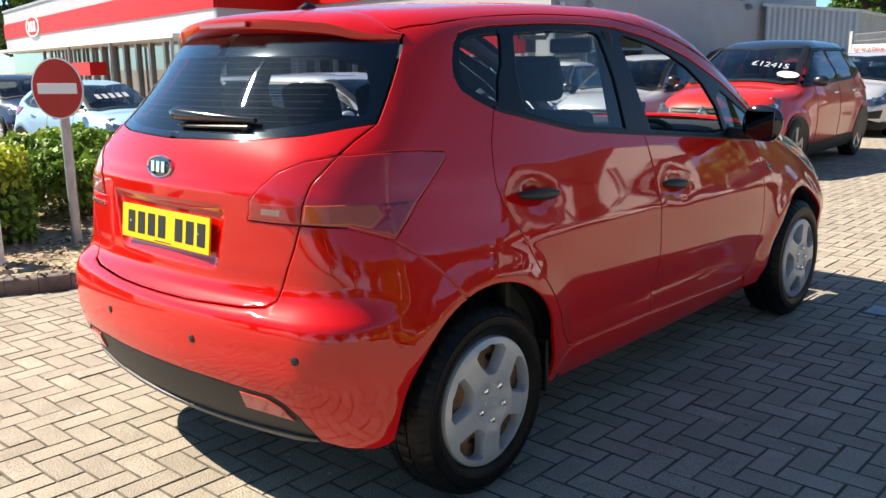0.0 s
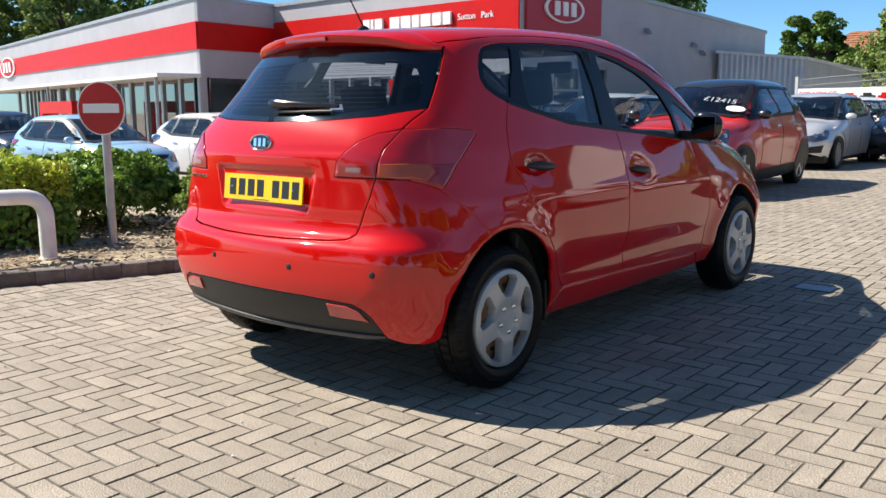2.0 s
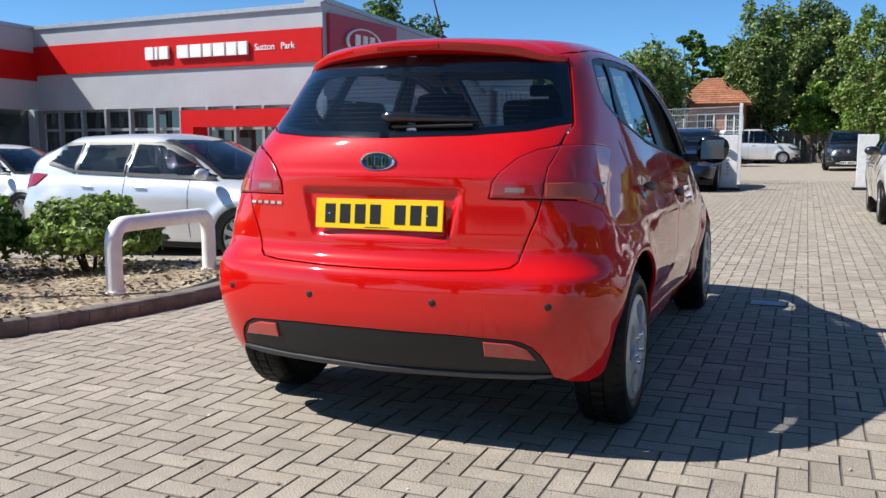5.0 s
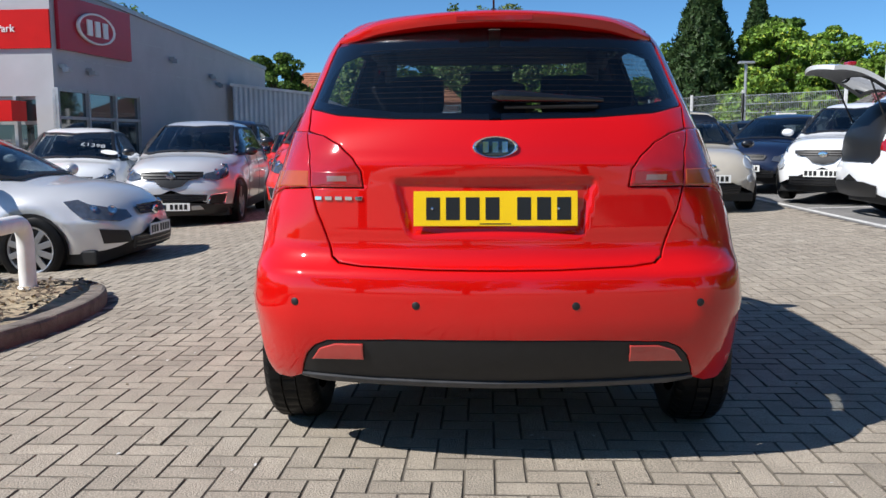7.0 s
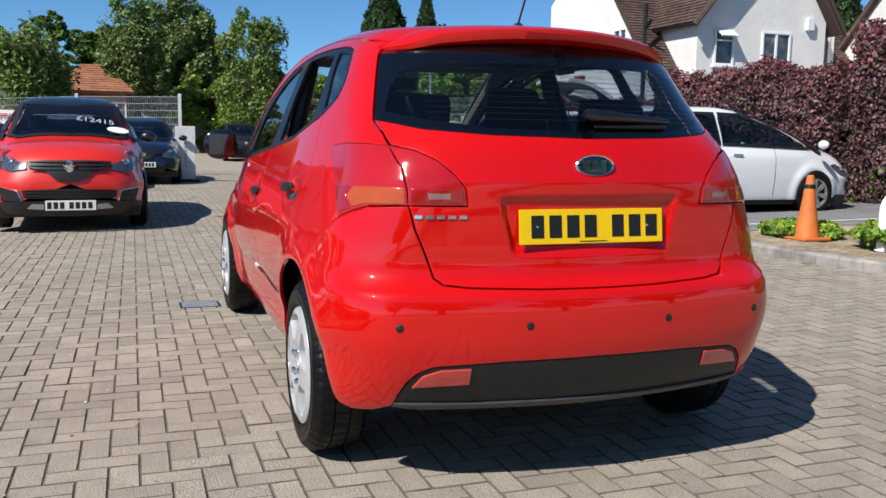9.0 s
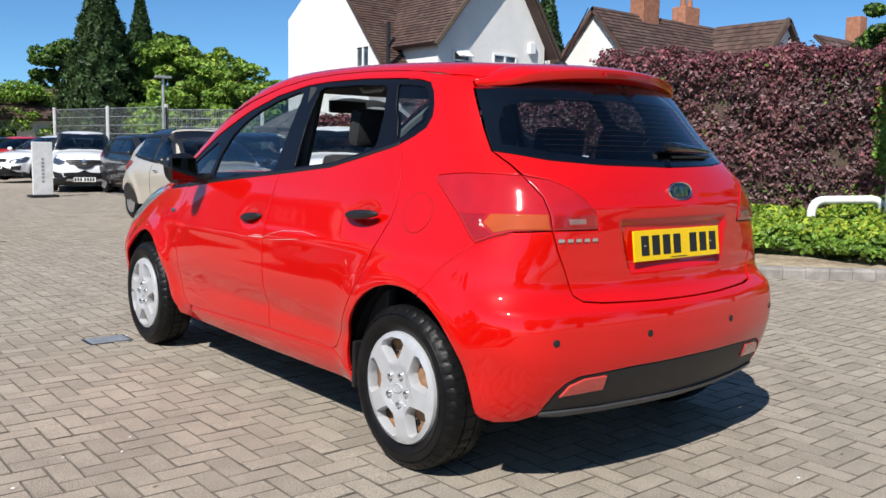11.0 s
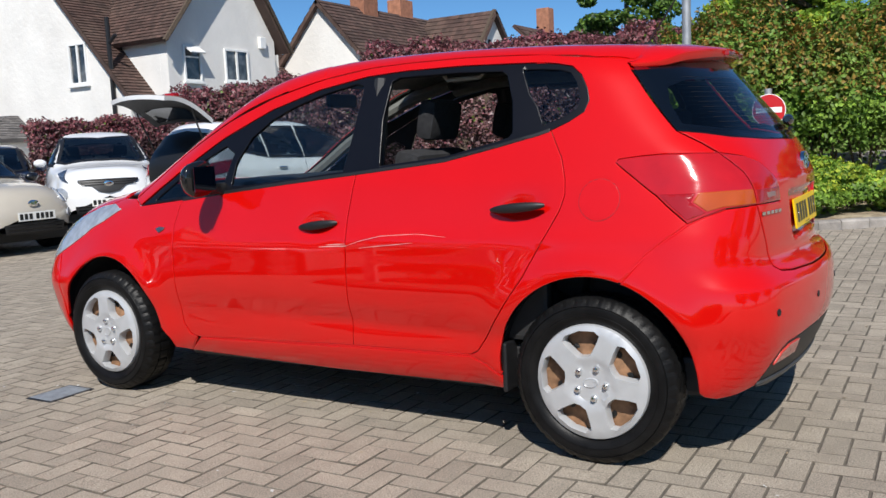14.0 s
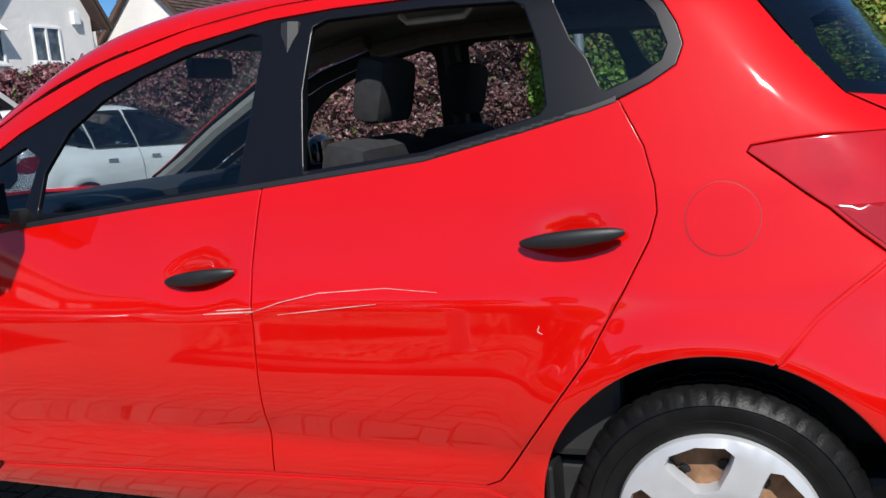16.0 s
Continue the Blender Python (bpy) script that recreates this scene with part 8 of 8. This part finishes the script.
CONE = mat("faded_orange_plastic", (0.62, 0.16, 0.03), 0.55, spread=0.12, scale=9, second=(0.45, 0.13, 0.04), second_scale=6)


def no_entry(x, y, z, normal, r, foot):
    """A round no-entry sign on a grey post."""
    s = thing("no_entry_sign", "round red no-entry sign with a white bar on a grey post", "sign", pose(x, y, 0))
    g = G(x, y)
    tube("post", [(0, 0, g + foot), (0, 0, z + .22)], .036, STEEL, s, "grey steel post", 14)
    nv = Vector((*normal, 0)).normalized()
    right = Vector((0, 0, 1)).cross(nv)
    m = Matrix((right, Vector((0, 0, 1)), nv)).transposed().to_4x4()
    m.translation = nv * .042 + Vector((0, 0, z))
    disc = lathe("disc", [(-.004, 0), (-.004, r), (.004, r), (.0045, r * .955), (.0045, 0)], [STEEL, SIGN_WHITE, SIGN_RED], s, "red sign disc with a thin white rim", 48, "z", m, mats=[0, 0, 1, 2])
    bm = bmesh.new()
    add_box(bm, (-r * .76, -r * .17, .0045), (r * .76, r * .17, .0065), .001, m)
    part("bar", bm, SIGN_WHITE, disc, "white bar")
    for k in (-.09, .09):
        bm = bmesh.new()
        add_box(bm, (-.05, k - .015, -.05), (.05, k + .015, -.004), .003, m)
        part("bracket", bm, STEEL, s, "steel bracket")


no_entry(-3.95, .90, 1.21, (.46, -.89), .222, .06)
no_entry(5.78, .56, 1.37, (-.95, -.30), .165, .08)


def hoop(p, q, h, label, r=.06):
    g0, g1 = G(*p), G(*q)
    m = thing("hoop_rail", label, "rail")
    tube("rail", arc_path([(*p, g0 + .02), (*p, g0 + h), (*q, g1 + h), (*q, g1 + .02)], .17), r, RAIL_WHITE, m, "", 16)
    for a in (p, q):
        lathe("collar", [(0, r + .015), (.012, r + .012), (.014, r)], RAIL_WHITE, m, "", 16, "z", pose(*a, G(*a) + .095))


hoop((-3.58, .16), (-4.15, -1.25), .58, "white painted hoop rail at the edge of a bed")
hoop((-3.12, 1.34), (-3.38, 2.75), .58, "white painted hoop rail at the edge of a bed")
hoop((5.22, 3.15), (6.15, 2.95), .62, "white painted hoop rail among low shrubs", .05)
hoop((6.95, 2.55), (7.75, 2.1), .62, "white painted hoop rail among low shrubs", .05)

lp = thing("lamp_post", "tall grey steel lamp post behind shrubs", "lamp post", pose(7.15, 1.75, G(7.15, 1.75)))
tube("post", [(0, 0, 0), (0, 0, 6.5)], [.06, .045], STEEL, lp, "", 14)
box("lantern", (-.1, -.5, 6.45), (.1, .1, 6.6), STEEL, lp, "grey lantern", .02)
lp2 = thing("lamp_post", "thin grey lamp post behind the mesh fence", "lamp post", pose(8.8, 27.0, 0))
tube("post", [(0, 0, 0), (0, 0, 3.6)], .05, STEEL, lp2, "", 10)
box("lantern", (-.25, -.15, 3.58), (.25, .15, 3.66), STEEL, lp2, "flat grey lantern", .01)

cx, cy = 5.15, 4.05
cone = thing("traffic_cone", "faded orange traffic cone on a kerbed bed", "cone", pose(cx, cy, G(cx, cy) + .10))
lathe("cone_body", [(.0, .135), (.03, .125), (.35, .075), (.66, .035), (.665, .025), (.60, .02)], CONE, cone, "", 28, "z")
lathe("dark_band", [(.53, .056), (.55, .0545), (.57, .051)], TRIM, cone, "dark band", 28, "z")
box("base", (-.17, -.17, 0), (.17, .17, .03), CONE, cone, "square orange base", .012)

IRON = mat("worn_iron_cover", (0.30, 0.32, 0.34), 0.45, metal=0.4, spread=0.25, scale=20, bump=0.3, bump_scale=120)
for x, y in ((1.24, 2.96), (-1.0, 2.84)):
    cv = thing("drain_cover", "small worn metal drain cover set in the paving", "drain cover", pose(x, y, G(x, y)))
    box("frame", (-.13, -.10, -.02), (.13, .10, .003), TRIM, cv, "dark frame", .002)
    box("lid", (-.115, -.085, -.01), (.115, .085, .006), IRON, cv, "metal lid", .003)
pil = thing("brick_pillar", "red brick gate pillar by the pavement", "pillar", pose(17.6, .3, G(17.6, .3)))
for i in range(14):
    box("brick_course", (-.28, -.28, .075 * i), (.28, .28, .075 * i + .066), BRICK, pil, "", .006)
box("cap", (-.33, -.33, 1.05), (.33, .33, 1.12), KERB, pil, "concrete cap", .02)
lw = thing("low_stone_wall", "low pale garden wall by the pavement", "wall", pose(13.4, .4, G(13.4, .4), 0, 0, -40))
for i in range(4):
    box("wall_course", (-1.4, -.15, .12 * i), (1.2 - .12 * i, .15, .12 * i + .11), KERB, lw, "", .015)
WOOD_FENCE = mat("grey_fence_boards", (0.23, 0.19, 0.16), 0.85, spread=0.2, scale=5, per=0.2)
wf = thing("board_fence", "grey wooden board fence behind parked cars", "fence")
for i in range(70):
    x = -1.0 + .3 * i
    y = 50 - .35 * i if i > 30 else 48.5
    box("board", (x, y - .02, -.1), (x + .28, y + .02, 1.7 + .03 * (i % 3)), WOOD_FENCE, wf, "", .004)
for i in range(3):
    x, y = 6.0 + .5 * i, 24.6 - .3 * i
    tube("bollard", [(x, y, 0), (x, y, 1.25)], .06, WHITE_METAL, None, "white round bollard by the fence", 12, category="bollard", group="bollards by the fence")

grit = tagged(new("paving_grit"), "small dry leaves and pale grit scattered on the paving", "litter", kind="stuff")
gp = np.stack([rng.uniform(-5, 5, 900), rng.uniform(-3.5, 8, 900)], 1)
gp = gp[~(inside(gp, np.array(edge_left + [(-16, -4.6)])) | inside(gp, np.array(edge_right + [(17, -4.2), (17, 5.1)])) | ((gp[:, 0] > 4.4) & (gp[:, 1] > 5.5)))]
gq = np.stack([gp[:, 0], gp[:, 1], gz(gp[:, 0], gp[:, 1]) + .004], 1)
k = len(gq) // 3
leaves("grit", gq[:k], np.tile([0, 0, 1.0], (k, 1)), .010, PAINT_LINE, grit, tilt=.2)
leaves("dry_leaves", gq[k:], np.tile([0, 0, 1.0], (len(gq) - k, 1)), .012, SOIL, grit, tilt=.3)

# ---- block paving in a herringbone, laid last ----
GRIME = mat("joint_grime", (0.12, 0.102, 0.08), 0.95, spread=0.4, scale=9, grain=0.3, second=(0.17, 0.148, 0.12), second_scale=3)
def paver_mesh(w, h):
    c, r = .0030, .0026
    a, b = w / 2 - r, h / 2 - r
    top = [(-a + c, -b + c, 0), (a - c, -b + c, 0), (a - c, b - c, 0), (-a + c, b - c, 0)]
    low = [(-a, -b, -.0028), (a, -b, -.0028), (a, b, -.0028), (-a, b, -.0028)]
    bot = [(-a, -b, -.02), (a, -b, -.02), (a, b, -.02), (-a, b, -.02)]
    f = [(0, 1, 2, 3)] + [(4 + i, 4 + (i + 1) % 4, (i + 1) % 4, i) for i in range(4)] + [(8 + i, 8 + (i + 1) % 4, 4 + (i + 1) % 4, 4 + i) for i in range(4)]
    return np.array(top + low + bot), f


U = .1
flat_v, flat_f = paver_mesh(2 * U, U)
up_v, up_f = paver_mesh(U, 2 * U)
keep_out = [np.array(edge_left + [(-16, -4.6)]), np.array(edge_right + [(17, -4.2), (17, 5.1)])]
cells = []
for i in range(int(PX0 / U), int(PX1 / U)):
    for j in range(int(PY0 / U), int(PY1 / U)):
        k = (i - j) % 4
        if k == 0:
            cells.append((i * U + U, j * U + U / 2, 0))
        elif k == 3:
            cells.append((i * U + U / 2, j * U + U, 1))
cells = np.array(cells)
out = (cells[:, 0] > 4.45) & (cells[:, 1] > 5.6)
for k in keep_out:
    out |= inside(cells[:, :2], k)
cells = cells[~out]
prng = np.random.default_rng(11)
near = (cells[:, 0] > -1.9) & (cells[:, 0] < 1.3) & (cells[:, 1] > -1.75) & (cells[:, 1] < -.95)
near &= np.cumsum(near) <= 290
meshes = []
for v, f in ((flat_v, flat_f), (up_v, up_f)):
    me = bpy.data.meshes.new("paver")
    me.from_pydata([tuple(p) for p in v], [], f)
    me.materials.append(PAVER)
    me.materials.append(GRIME)
    me.polygons.foreach_set("material_index", (np.arange(len(f)) > 0).astype(np.int32))
    meshes.append(me)
paving = tagged(new("paving"), "grey concrete block paving in a herringbone pattern", kind="structure")
for x, y, k in cells[near]:
    ob = new("paver", meshes[int(k)])
    ob.parent = paving
    ob.matrix_basis = pose(x, y, G(x, y) + prng.normal(0, .0008), prng.normal(0, .35), prng.normal(0, .35), prng.normal(0, .25))
rest_v, rest_f = [], []
base = 0
for k, (v, f) in enumerate(((flat_v, flat_f), (up_v, up_f))):
    c = cells[(cells[:, 2] == k) & ~near]
    n = len(c)
    a = prng.normal(0, .0045, n)[:, None]
    tx, ty = prng.normal(0, .006, n)[:, None], prng.normal(0, .006, n)[:, None]
    X = c[:, :1] + v[None, :, 0] - a * v[None, :, 1]
    Y = c[:, 1:2] + v[None, :, 1] + a * v[None, :, 0]
    Z = gz(X, Y) + v[None, :, 2] + prng.normal(0, .0008, n)[:, None] + tx * v[None, :, 0] + ty * v[None, :, 1]
    rest_v.append(np.stack([X, Y, Z], 2).reshape(-1, 3))
    ff = np.array(f)[None] + (np.arange(n) * len(v))[:, None, None] + base
    rest_f.append(ff.reshape(-1, 4))
    base += n * len(v)
V, F = np.concatenate(rest_v), np.concatenate(rest_f)
me = bpy.data.meshes.new("paving_rest")
me.vertices.add(len(V))
me.vertices.foreach_set("co", V.astype(np.float32).ravel())
me.loops.add(4 * len(F))
me.loops.foreach_set("vertex_index", F.astype(np.int32).ravel())
me.polygons.add(len(F))
me.polygons.foreach_set("loop_start", np.arange(0, 4 * len(F), 4, dtype=np.int32))
me.polygons.foreach_set("use_smooth", np.zeros(len(F), bool))
me.materials.append(PAVER)
me.materials.append(GRIME)
me.polygons.foreach_set("material_index", (np.arange(len(F)) % len(flat_f) > 0).astype(np.int32))
me.update(calc_edges=True)
link("paver_field", me, None, paving, "block pavers laid in a herringbone", kind="stuff")
